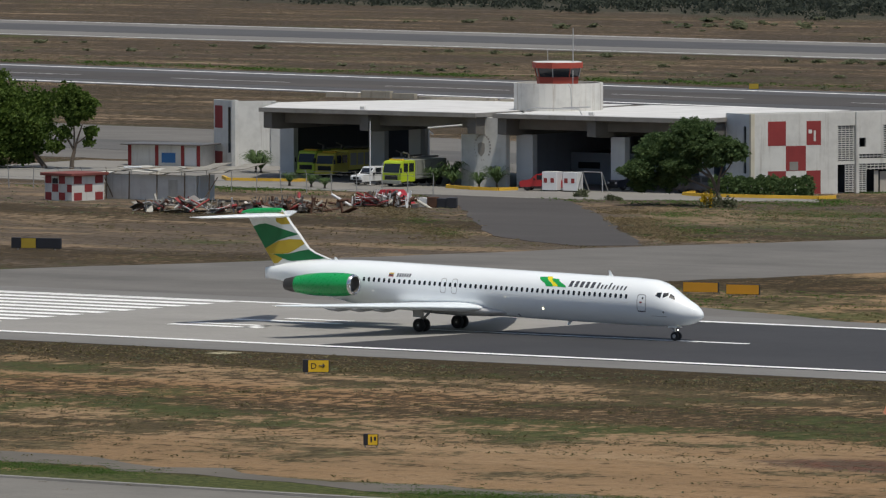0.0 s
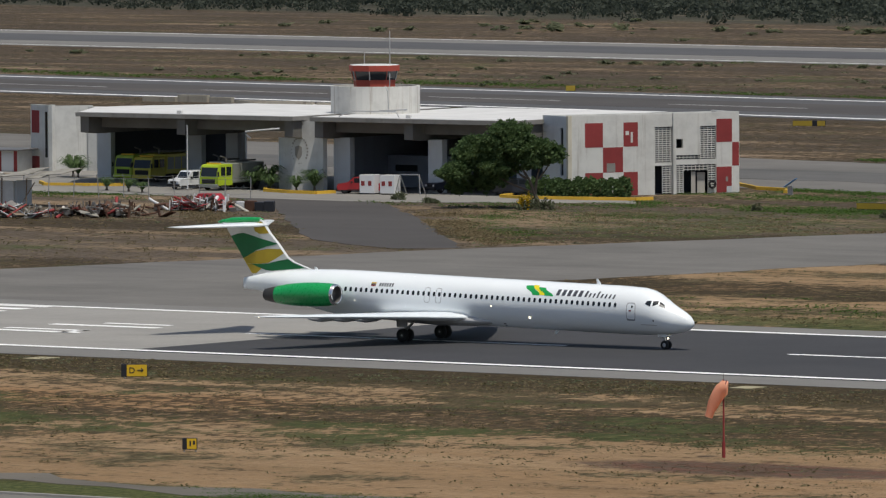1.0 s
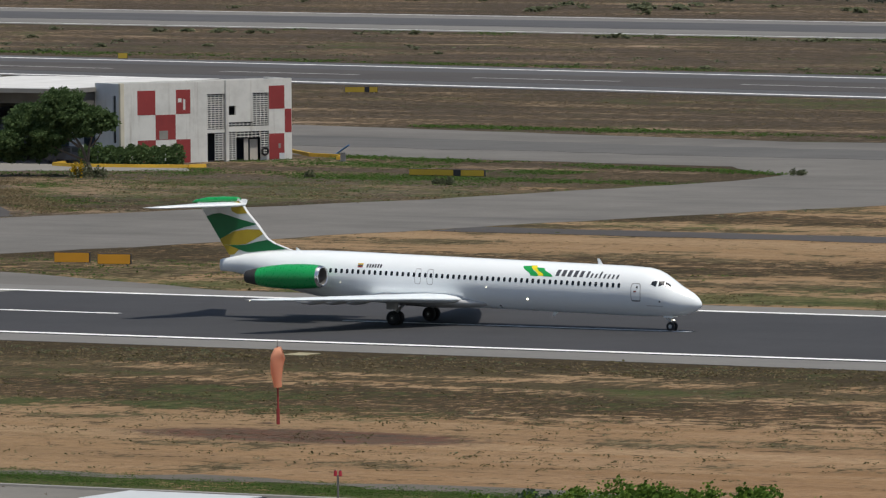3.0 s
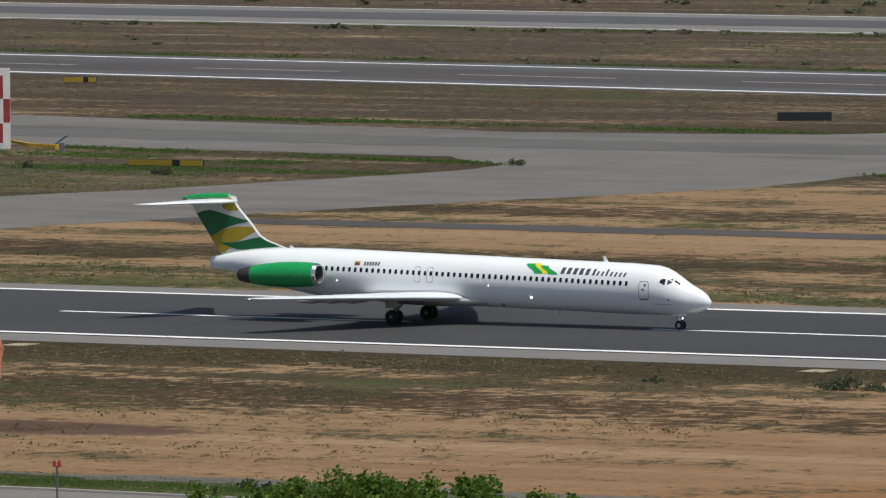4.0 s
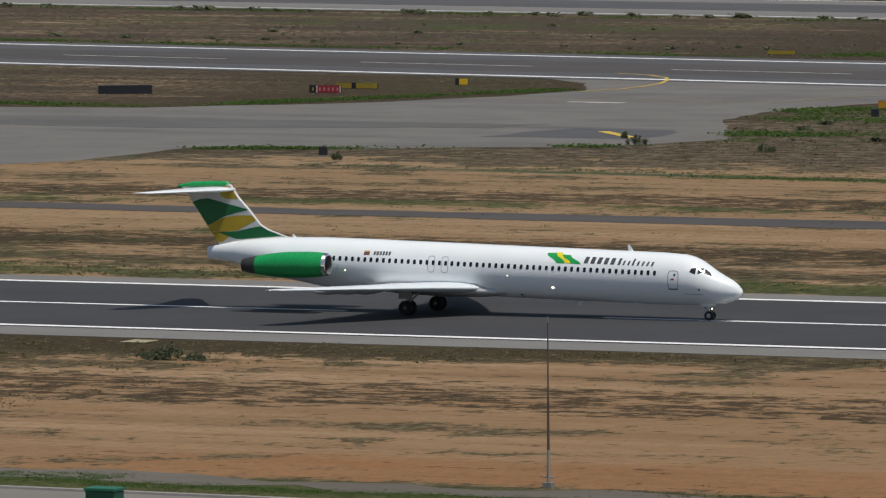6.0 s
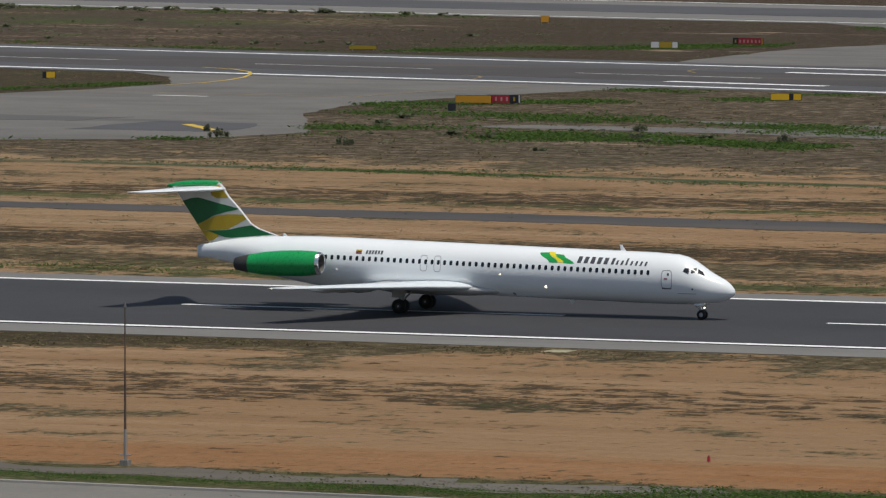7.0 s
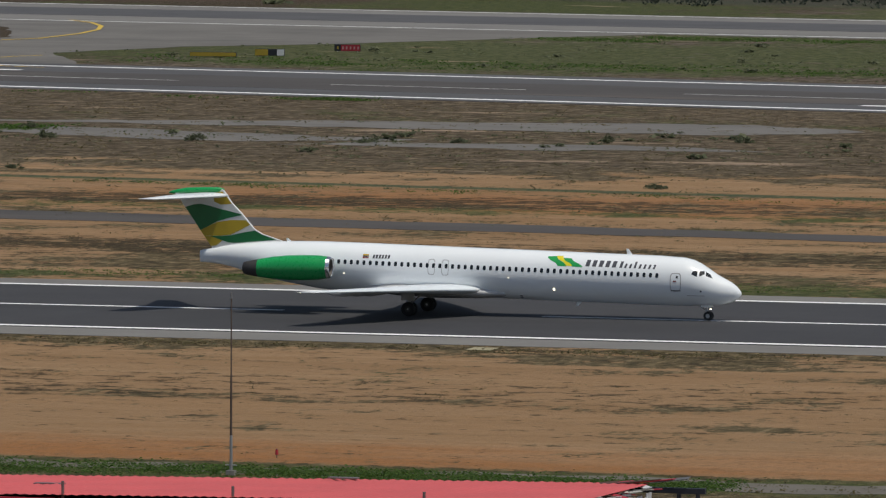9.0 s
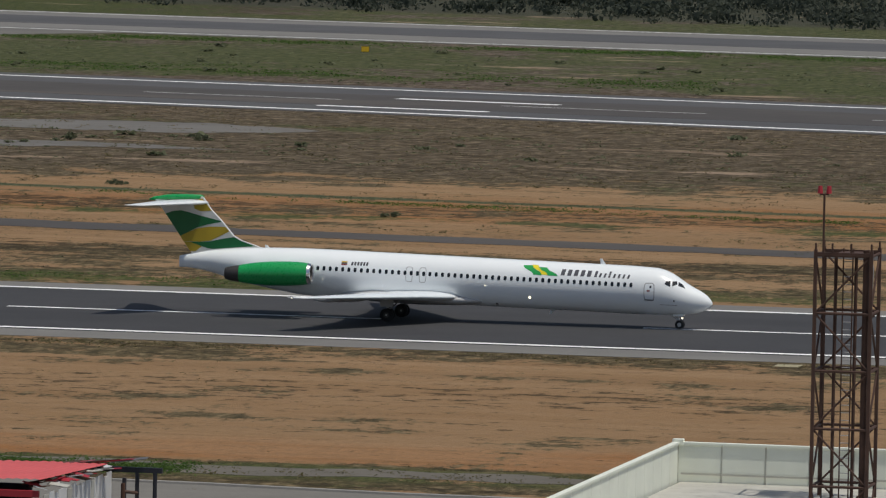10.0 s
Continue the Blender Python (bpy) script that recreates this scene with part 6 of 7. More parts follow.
air_sign(-653.2, 983.6, 1.4, 0.95, [(1, SIGNDULL)], 30, "small yellow sign beside the far runway", False)
air_sign(-557.0, 892.5, 4.2, 0.85, [(0.6, SIGNDULL), (0.15, SIGNBLACK), (0.25, SIGNDULL)], 20, "long dull yellow sign in dry grass", False)
air_sign(-436.8, 715.8, 8.6, 0.8, [(0.27, SIGNDULL), (0.32, SIGNDULL), (0.1, SIGNBLACK), (0.31, SIGNDULL)], 2, "long low dull yellow sign in dry grass", False)
air_sign(-422.4, 827.5, 6.0, 1.1, [(0.55, SIGNBLACK), (0.45, SIGNBLACK)], 30, "long black sign back in dry grass", False)
air_sign(-402.0, 836.5, 3.7, 1.0, [(0.22, SIGNBLACK), (0.04, SIGNWHITE), (0.7, SIGNRED), (0.04, SIGNWHITE)], 10, "red and black holding sign with white marks")
air_sign(-403.2, 847.0, 5.2, 0.85, [(0.4, SIGNDULL), (0.1, SIGNBLACK), (0.5, SIGNDULL)], 5, "dull yellow sign with a black panel", False)
air_sign(-395.8, 859.4, 1.5, 0.9, [(0.3, SIGNBLACK), (0.7, SIGNYELLOW)], 20, "small yellow sign near the taxiway curve", False)
air_sign(-327.3, 821.0, 4.0, 1.0, [(1, SIGNORANGE)], 12, "orange sign back in grass", False, "orange sign backs")
air_sign(-324.2, 822.2, 3.6, 1.05, [(0.68, SIGNRED), (0.28, SIGNBLACK), (0.04, SIGNWHITE)], 12, "red and black holding sign with white marks")
air_sign(-298.0, 840.0, 3.4, 0.9, [(0.6, SIGNYELLOW), (0.14, SIGNBLACK), (0.26, SIGNYELLOW)], 14, "yellow sign with a black panel in grass", False)
air_sign(-353.9, 981.0, 4.0, 1.0, [(0.18, SIGNBLACK), (0.78, SIGNRED), (0.04, SIGNORANGE)], 5, "red holding sign with a black panel")
air_sign(-360.0, 967.0, 3.5, 0.95, [(0.3, SIGNWHITE), (0.5, SIGNDULL), (0.2, SIGNWHITE)], 10, "white and yellow sign in grass", False)
air_sign(-405.2, 1041, 1.2, 1.05, [(1, SIGNORANGE)], 20, "small orange sign beside the far runway", False)
air_sign(-393.3, 948.0, 3.6, 0.7, [(1, SIGNDULL)], 10, "low dull yellow sign in grass", False)
air_sign(-279.2, 968.5, 3.4, 1.0, [(0.25, SIGNBLACK), (0.75, SIGNRED)], 5, "red holding sign with a black panel")
air_sign(-284.4, 951.5, 3.8, 1.0, [(0.45, SIGNDULL), (0.3, SIGNBLACK), (0.25, SIGNWHITE)], 8, "white and yellow sign in grass", False)
air_sign(-290.5, 947.0, 6.0, 0.7, [(0.5, SIGNDULL), (0.5, SIGNDULL)], 6, "long low dull sign in grass", False)
air_sign(-211.4, 995.5, 1.1, 0.9, [(1, SIGNYELLOW)], 10, "small yellow sign beside the far runway", False)
for x, y in ((-344.8, 717.0), (-323.1, 804.4)):
    b = thing("electrical_box", "black metal cabinet standing in grass", "cabinet", (x, y, 0), 20, "black cabinets")
    part("case", boxes((-0.42, 0.42, -0.3, 0.3, 0.1, 0.95), bevel=0.03), SIGNBLACK, b)
    part("plinth", boxes((-0.45, 0.45, -0.33, 0.33, 0, 0.1)), WALLGREY, b)

# distance marker slabs along the runway edge
for k, x in enumerate((-377.5, -315.5, -253, -191, -129.2, -67.2, -5)):
    o = tagged(part("marker_slab", boxes((-0.9, 0.9, -1.1, 1.1, 0, 0.06), bevel=0.01), SLABPAINT), "flat concrete marker slab with worn yellowish paint", "marker", "marker slabs")
    o.location = (x, 497.3, 0.01)

# ---- windsock ----
sock = thing("windsock", "orange windsock hanging limp on a red post", "windsock", (-283.6, 444.2, 0))
part("post", rods(((0, 0, 0), (0, 0, 4.9), 0.07, 0.05)), RED, sock, "slender red post")
part("post_sleeve", rods(((0, 0, 0.0), (0, 0, 1.0), 0.11)), RED, sock)
part("finial", rods(((0, 0, 4.9), (0, 0, 5.3), 0.02)), DARKMETAL, sock)
bm = bmesh.new()
axis = [(0.3, 4.45, 0.4), (0.1, 4.43, 0.46), (-0.1, 4.22, 0.48), (-0.26, 3.8, 0.42), (-0.4, 3.3, 0.35), (-0.5, 2.8, 0.29), (-0.57, 2.4, 0.25)]
rings = []
for i, (x, z, r) in enumerate(axis):
    a = axis[max(0, i - 1)]
    b = axis[min(len(axis) - 1, i + 1)]
    d = Vector((b[0] - a[0], 0, b[1] - a[1])).normalized()
    n = Vector((-d.z, 0, d.x))
    wob = 1 + 0.06 * math.sin(i * 2.1)
    rings.append([Vector((x, 0, z)) + (n * math.cos(t) + Vector((0, 1, 0)) * math.sin(t)) * r * wob * (1 + 0.05 * math.sin(3 * t + i)) for t in [k * math.tau / 20 for k in range(20)]])
loft(bm, rings, caps=False)
bmesh.ops.recalc_face_normals(bm, faces=bm.faces)
bmesh.ops.translate(bm, vec=(0, 0, -4.6), verts=bm.verts)
sleeve = part("sleeve", bm, SOCK, sock, "orange cloth sleeve", True)
bm = bmesh.new()
for k in range(20):
    a, b = k * math.tau / 20, (k + 1) * math.tau / 20
    rod(bm, (0.1 + 0.1 * math.sin(a), 0.4 * math.cos(a), 4.45 + 0.4 * math.sin(a)), (0.1 + 0.1 * math.sin(b), 0.4 * math.cos(b), 4.45 + 0.4 * math.sin(b)), 0.03, seg=5)
part("hoop", bm, RED, sock).matrix_basis = pose(0, 0, 0, 0, 0, 28)

# ---- painted curves and marks on the taxiways ----
def curve_mark(name, pts, w, z, mat, label):
    bm = bmesh.new()
    for (x0, y0), (x1, y1) in zip(pts, pts[1:]):
        strip(bm, x0, y0, x1, y1, w, z)
    tagged(part(name, bm, mat), label, "marking", kind="structure")


curve_mark("taxi_curve", [(-392, 895), (-386.5, 891.5), (-382, 886), (-379, 879.5), (-376.6, 872), (-375.3, 864), (-375.2, 857), (-377, 850)], 0.45, 0.06, LINE_YELLOW, "curved yellow taxi line")
curve_mark("taxi_line", [(-381, 833.7), (-367.5, 832.4), (-353.7, 831.4), (-345.6, 831.5), (-343.5, 846), (-337, 862)], 0.3, 0.06, LINE_OCHRE, "worn yellow taxi line")
curve_mark("taxi_stripe", [(-338.2, 768.6), (-330.4, 758.1)], 1.2, 0.06, LINE_YELLOW, "yellow taxi stripe")
curve_mark("taxi_hook", [(-355.5, 887), (-352.6, 885.5), (-350.8, 882), (-350.2, 878)], 0.3, 0.065, LINE_OCHRE, "worn yellow taxi hook on the asphalt")
curve_mark("taxi_hook_far", [(-333.5, 915.5), (-335.3, 911.5), (-334.5, 907), (-332, 903)], 0.3, 0.065, LINE_OCHRE, "worn yellow taxi hook on the asphalt")
curve_mark("taxi_curve_far", [(-312.5, 945), (-315, 940), (-315.8, 934), (-314.8, 926), (-311, 917.5), (-306.5, 913.5), (-301, 911.5)], 0.5, 0.06, LINE_YELLOW, "curved yellow taxi line")
curve_mark("taxi_curve_link", [(-346, 1057), (-340.3, 1049), (-335.3, 1038), (-331.8, 1026), (-329.8, 1012), (-329.8, 995), (-334, 985)], 0.7, 0.075, LINE_YELLOW, "curved yellow taxi line")
pavement("asphalt_patch", [(-345.8, 755.1), (-345.3, 765), (-343.2, 774), (-332, 773), (-328.8, 764), (-329.5, 756), (-336.8, 756)], 0.035, OLD_ASPHALT, "dark asphalt patch on the taxiway", 0.6, 44)
curve_mark("taxi_loop", [(-402.1, 584.3), (-406.5, 586.0), (-410.5, 586.4), (-411.6, 583.5), (-411.0, 579.7), (-409.6, 575), (-407.1, 570.9), (-404.3, 567.2), (-400.9, 564.5), (-397.4, 563), (-393.6, 562.3), (-390, 561.9)], 0.42, 0.06, LINE_OCHRE, "curved worn ochre taxi line")
curve_mark("hold_bar", [(-367.9, 826.7), (-361.1, 826.1)], 1.2, 0.06, LINE_DULL, "worn white bar on the taxiway")
for x0, y0, x1, y1 in ((-327.2, 885.7 - 5, -306.1, 876.2), (-322.4, 908, -301.5, 904), (-184.4, 851.5, -163.4, 847.5), (-179.5, 872.5, -159.2, 868.5)):
    curve_mark("touchdown_bar", [(x0, y0), (x1, y1)], 1.8, 0.06, LINE_WHITE, "long white touchdown bar")
bm = bmesh.new()
for k in range(40):
    x = -1200 + 45 * k
    strip(bm, x, far_line(831, -0.193, x), x + 25, far_line(831, -0.193, x + 25), 0.6, 0.055)
tagged(part("far_centre_dashes", bm, LINE_DULL), "faded centre dashes on the far runway", "marking", kind="stuff")
bm = bmesh.new()
for a, b in ((1003, -0.15), (1059, -0.155)):
    strip(bm, -1800, far_line(a, b, -1800), 800, far_line(a, b, 800), 0.9, 0.075)
tagged(part("far_runway_line", bm, LINE_WHITE), "white edge lines of the far concrete runway", "marking", kind="structure")
# broken old concrete slabs in the grass
for k, q in enumerate((((-312, 776), (-268, 770), (-250, 762), (-228, 755), (-210, 764), (-245, 776), (-276, 783), (-303, 781)), ((-300, 798), (-262, 790), (-230, 799), (-186, 806), (-170, 796), (-182, 784), (-214, 786), (-246, 787), (-282, 788)), ((-222, 752), (-192, 750), (-172, 755), (-180, 761), (-214, 759)))):
    pavement("old_slab", list(q), 0.02, CONCRETE, "broken old concrete slabs overgrown with weeds", 1.2, 30 + k)


# ---- plants ----
def leaf_cloud(bm, centre, radii, n, size, rng, shell=0.55):
    """n small leaf clumps, each two crossed bent quads, in an uneven ellipsoid."""
    for _ in range(n):
        d = Vector((rng.gauss(0, 1), rng.gauss(0, 1), rng.gauss(0, 1))).normalized()
        k = shell + (1 - shell) * rng.random()
        p = Vector(centre) + Vector((d.x * radii[0], d.y * radii[1], d.z * radii[2])) * k * rng.uniform(0.85, 1.12)
        s = size * rng.uniform(0.6, 1.4)
        u = (d + Vector((rng.uniform(-1, 1), rng.uniform(-1, 1), rng.uniform(-0.6, 1)))).normalized()
        w = u.orthogonal().normalized()
        v = u.cross(w)
        bm.faces.new([bm.verts.new(p + q) for q in (-w * s * 0.6, u * s * 0.5 - v * s * 0.2, w * s * 0.6, -u * s * 0.5 + v * s * 0.25)])


def tree(name, label, at, limbs, clouds, leaf, size, n, seed, trunk_r=0.25, category="tree"):
    rng = random.Random(seed)
    t = thing(name, label, category, at)
    bm = bmesh.new()
    for a, b, r0, r1 in limbs:
        m = [(p + q) / 2 + rng.uniform(-0.15, 0.15) for p, q in zip(a, b)]
        rod(bm, a, m, r0, (r0 + r1) / 2, 7)
        rod(bm, m, b, (r0 + r1) / 2, r1, 7)
    part("trunk", bm, BARK, t, "grey branching trunk")
    bm = bmesh.new()
    total = sum(r[0] * r[1] + r[0] * r[2] for _, r in clouds)
    for c, r in clouds:
        k = int(n * (r[0] * r[1] + r[0] * r[2]) / total)
        leaf_cloud(bm, c, tuple(q * 0.95 for q in r), k // 2, size * 1.3, rng, 0.15)
        for _ in range(26):
            d = Vector((rng.gauss(0, 1), rng.gauss(0, 1), rng.gauss(0.25, 1))).normalized()
            p = [c[i] + d[i] * r[i] * rng.uniform(0.65, 1.25) for i in range(3)]
            q = rng.uniform(0.16, 0.42)
            leaf_cloud(bm, p, tuple(v * q for v in r), k // 52, size * 0.85, rng, 0.1)
    part("crown", bm, leaf, t, "")
    return t


def random_clouds(rng, k, sx, sy, z0, z1, r):
    out = []
    for _ in range(k):
        out.append(((rng.uniform(-sx, sx), rng.uniform(-sy, sy), rng.uniform(z0, z1)), (r * rng.uniform(0.7, 1.3), r * rng.uniform(0.7, 1.3), r * rng.uniform(0.5, 0.9))))
    return out


rng = random.Random(21)
U33 = Vector((0.84, 0.545, 0))
def across(u, d, z):
    """A point u metres across the line of sight to the station and d metres away along it."""
    return (U33.x * u - U33.y * d, U33.y * u + U33.x * d, z)


# the tree before the station: wide flat crown, bare forking trunk at its east end
base = (-470.6, 702.8, 0)
clouds = []
for u, d, z, r in ((-8.4, 2, 3.6, 1.7), (-6.6, 3, 5.6, 2.2), (-4.4, 2, 6.4, 2.1), (-4.2, 2, 4.2, 2.2), (-2.4, 1, 7.4, 1.7), (-3.6, 1, 7.8, 1.3), (-1.6, 1, 5.8, 2.0), (0.2, 0, 6.2, 1.4), (1.4, 0, 5.4, 1.1), (-0.6, 0, 4.9, 1.3), (1.9, 0, 5.9, 0.7), (-8.2, 3, 2.2, 1.2), (-5.6, 3, 2.7, 1.4)):
    clouds.append((across(u, d, z), (r, r, r * 0.72)))
tree("station_tree", "broad dark green tree with a bare forked trunk before the station", base, [((0, 0, 0), across(-0.4, 0, 1.4), 0.28, 0.22), (across(-0.4, 0, 1.4), across(-1.8, 0.5, 4.2), 0.2, 0.1), (across(-0.4, 0, 1.4), across(0.2, 0, 4.6), 0.17, 0.07), (across(-0.1, 0, 3), across(1.3, 0, 5.2), 0.1, 0.04), (across(-1.2, 0.3, 3), across(-4, 1.5, 5), 0.14, 0.06), (across(-0.4, 0, 1.6), across(-5, 2, 3.6), 0.14, 0.06)], clouds, LEAF_DARK, 0.17, 70000, 5)
# two trees at the west end
west_c = []
for u, d, z, r in ((-9, 2, 5.5, 4.2), (-5.5, 1, 7.6, 3.2), (-4.5, 0, 4.6, 3.6), (-1.0, 2, 6.6, 2.6), (-8, 0, 9.0, 2.4), (-1.5, 0, 4.2, 2.3), (-6, 0, 2.4, 2.6), (-11, 1, 3, 3.0), (-11, 0, 8.5, 3.0), (-3, 1, 2.0, 2.2), (-8, -1, 5, 3), (-3.5, -1, 6.2, 2.4), (-1.6, 1, 2.4, 1.6), (-6.5, 0, 8.8, 2.4)):
    west_c.append((across(u, d, z), (r, r, r * 0.85)))
tree("shade_tree", "large dense green tree beside the fence", (-581.5, 733.5, 0), [((0, 0, 0), across(-3, 1, 3.5), 0.3, 0.15), (across(-5, 1, 0), across(-6, 1, 5), 0.35, 0.2)], west_c, LEAF, 0.24, 60000, 6)
c2 = []
for u, d, z, r in ((-0.6, 0, 8.2, 1.5), (0.8, 0, 7.9, 1.3), (2.0, 0, 7.2, 1.1), (1.4, 0, 6.4, 1.3), (-0.4, 0, 6.6, 1.4), (2.2, 0, 4.2, 0.8), (1.9, 0, 3.0, 0.7), (-0.9, 0, 4.0, 1.0), (-1.8, 0, 2.5, 1.0), (0.2, 0, 5.4, 0.9)):
    c2.append((across(u, d, z), (r, r, r * 0.8)))
tree("forked_tree", "green tree with bare forking limbs beside a larger tree", (-577.4, 733.0, 0), [((0, 0, 0), across(0.3, 0, 2), 0.28, 0.2), (across(0.3, 0, 2), across(-1, 0, 4.8), 0.15, 0.06), (across(0.3, 0, 2), across(1.2, 0, 5), 0.15, 0.06), (across(0.5, 0, 2.8), across(2.2, 0, 4.2), 0.1, 0.05), (across(0.3, 0, 2.4), across(0.2, 0, 6), 0.13, 0.05)], c2, LEAF, 0.2, 12000, 7)
# hedge
bm = bmesh.new()
for k in range(9):
    x = -485.6 + 1.05 * k
    leaf_cloud(bm, (x + 1.3, 722.4 + 0.5 * k, 0.95), (0.95, 0.9, 1.2 + 0.15 * math.sin(k * 1.7)), 700, 0.24, rng, 0.6)
hedge = thing("hedge", "clipped dark green hedge along the checked wall", "hedge")
part("foliage", bm, LEAF_DARK, hedge)


def palm(x, y, s, seed, label="small palm shrub beside the station wall"):
    rng = random.Random(seed)
    p = thing("palm_shrub", label, "shrub", (x, y, 0), 0, "palm shrubs")
    part("stem", rods(((0, 0, 0), (0, 0, 0.35 * s), 0.16, 0.1)), BARK, p)
    bm = bmesh.new()
    for k in range(130):
        a = rng.uniform(0, math.tau)
        reach, rise = s * rng.uniform(0.7, 1.3), s * rng.uniform(0.5, 1.2)
        pts = [Vector((math.cos(a) * reach * f, math.sin(a) * reach * f, 0.3 * s + rise * math.sin(f * 2.2))) for f in (0, 0.35, 0.7, 1.0)]
        side = Vector((-math.sin(a), math.cos(a), 0)) * 0.032 * s
        for q, r in zip(pts, pts[1:]):
            bm.faces.new([bm.verts.new(v) for v in (q - side, r - side * 0.7, r + side * 0.7, q + side)])
    part("fronds", bm, LEAF_DARK, p)


for k, (x, y, s) in enumerate(((-556, 738.5, 1.7), (-554.2, 737, 1.4), (-519.4, 724.2, 1.8), (-517.9, 722.4, 1.2), (-514.2, 722, 1.2), (-513.0, 723.6, 1.6), (-533.5, 714.5, 1.0), (-529.8, 713.4, 1.0), (-520.8, 723.2, 1.4), (-527, 712, 0.8))):
    palm(x, y, s, 40 + k)


def shrub(x, y, w, h, seed, leaf=None, label="low grey-green shrub in dry grass", n=420):
    rng = random.Random(seed)
    s = thing("shrub", label, "shrub", (x, y, 0), 0, "shrubs")
    bm = bmesh.new()
    for k in range(7):
        u, q = rng.uniform(-1, 1), rng.uniform(0.18, 0.42)
        top = h * (1 - 0.6 * abs(u)) * rng.uniform(0.5, 1.0)
        leaf_cloud(bm, (u * w * 0.6, rng.uniform(-w, w) * 0.4, top * 0.5), (w * q, w * q, top * 0.55), n // 6, 0.1 + 0.03 * h, rng, 0.1)
    part("foliage", bm, leaf or SHRUB, s)


for k, (x, y, w, h) in enumerate(((-243.7, 483.9, 2.0, 1.5), (-245.9, 484.2, 2.2, 0.6), (-242.0, 484.0, 1.4, 0.7), (-449.0, 709.4, 0.8, 1.2), (-405.6, 731.5, 1.3, 1.2), (-324.5, 745.6, 1.4, 1.3), (-307.8, 737.9, 1.3, 1.4), (-248.1, 754.9, 1.4, 1.2), (-231.8, 755.2, 1.6, 1.2), (-190.5, 765, 1.4, 1.3), (-341, 712, 0.9, 1.0), (-430.5, 704, 1.2, 1.0), (-428.5, 703, 1.3, 1.0), (-470.2, 700.8, 1.8, 2.0), (-468.8, 701.5, 1.5, 1.6), (-494, 712, 1.5, 1.2), (-487.5, 708, 1.2, 1.0), (-166.0, 688.6, 1.6, 0.8), (-131.0, 652, 1.4, 0.9), (-213, 757, 3.0, 1.3), (-330.8, 757, 1.0, 0.9), (-284, 757, 1.4, 1.1), (-268, 756, 1.3, 1.3), (-205, 760, 1.6, 0.9), (-178, 770, 1.5, 1.1), (-256, 773, 1.5, 1.1), (-290, 774, 1.8, 1.0), (-258.6, 484.9, 1.0, 0.5), (-233, 701, 1.4, 0.6))):
    shrub(x, y, w, h, 100 + k)
shrub(-471.2, 701.2, 1.1, 2.8, 99, leaf_material("yellow_blossom", (0.3, 0.2, 0.01), (0.6, 0.42, 0.03)), "yellow flowering bush under the tree", 240)
shrub(-241.2, 404.8, 1.4, 1.2, 98, leaf_material("bluish_shrub_foliage", (0.05, 0.08, 0.05), (0.15, 0.21, 0.14)), "bluish green shrub in the verge grass")


def inside(x, y, poly):
    hit_ = False
    for (x0, y0), (x1, y1) in zip(poly, poly[1:] + poly[:1]):
        if (y0 > y) != (y1 > y) and x < x0 + (y - y0) * (x1 - x0) / (y1 - y0):
            hit_ = not hit_
    return hit_


def tufts(name, label, leaf, spots, seed, flat=2.5, blades=9, low=1.0, category="grass"):
    """Grass clumps, uncountable: spots are (count, x0, x1, y0, y1, mean height)."""
    rng = random.Random(seed)
    vs, fs = [], []
    for n, x0, x1, ya, yb, h in spots:
        for _ in range(n):
            f = rng.random()
            x = x0 + (x1 - x0) * f
            y = (ya[0] + (ya[1] - ya[0]) * f) + min(1.4, max(-0.4, rng.gauss(0.5, 0.32))) * ((yb[0] - ya[0]) + ((yb[1] - ya[1]) - (yb[0] - ya[0])) * f)
            if noise.noise((x * 0.06, y * 0.09, seed)) < rng.uniform(-0.35, 0.32):
                continue
            if 499.5 < y < 556:
                continue
            if any(inside(x, y, q) for q in (TAXI, DRIVE, APRON, LINK)):
                continue
            if far_line(800, -0.2, x) < y < far_line(868, -0.185, x) or far_line(999, -0.15, x) < y < far_line(1063, -0.155, x):
                continue
            s = h * low * rng.uniform(0.4, 1.5)
            spread = flat * s / low
            for k in range(blades):
                px_, py_ = x + rng.gauss(0, 0.6) * spread * 1.4, y + rng.gauss(0, 0.6) * spread
                pz, q = s * rng.uniform(0.1, 0.8), s * rng.uniform(0.45, 0.95)
                tu, tilt = rng.uniform(0, math.tau), rng.uniform(-0.6, 0.6)
                c, n_ = math.cos(tu), math.sin(tu)
                i = len(vs)
                vs += [(px_ - c * q, py_ - n_ * q, pz - tilt * q), (px_ + n_ * q * 0.6, py_ - c * q * 0.6, pz - 0.2 * q), (px_ + c * q, py_ + n_ * q, pz + tilt * q), (px_ - n_ * q * 0.5, py_ + c * q * 0.5, pz + 0.28 * q)]
                fs.append((i, i + 1, i + 2, i + 3))
    me = bpy.data.meshes.new(name)
    me.from_pydata(vs, [], fs)
    me.materials.append(leaf)
    return tagged(new(name, me), label, category, kind="stuff")


def band(n, x0, x1, y0, y1, w, h):
    return (n, x0, x1, (y0, y1), (y0 + w, y1 + w), h)


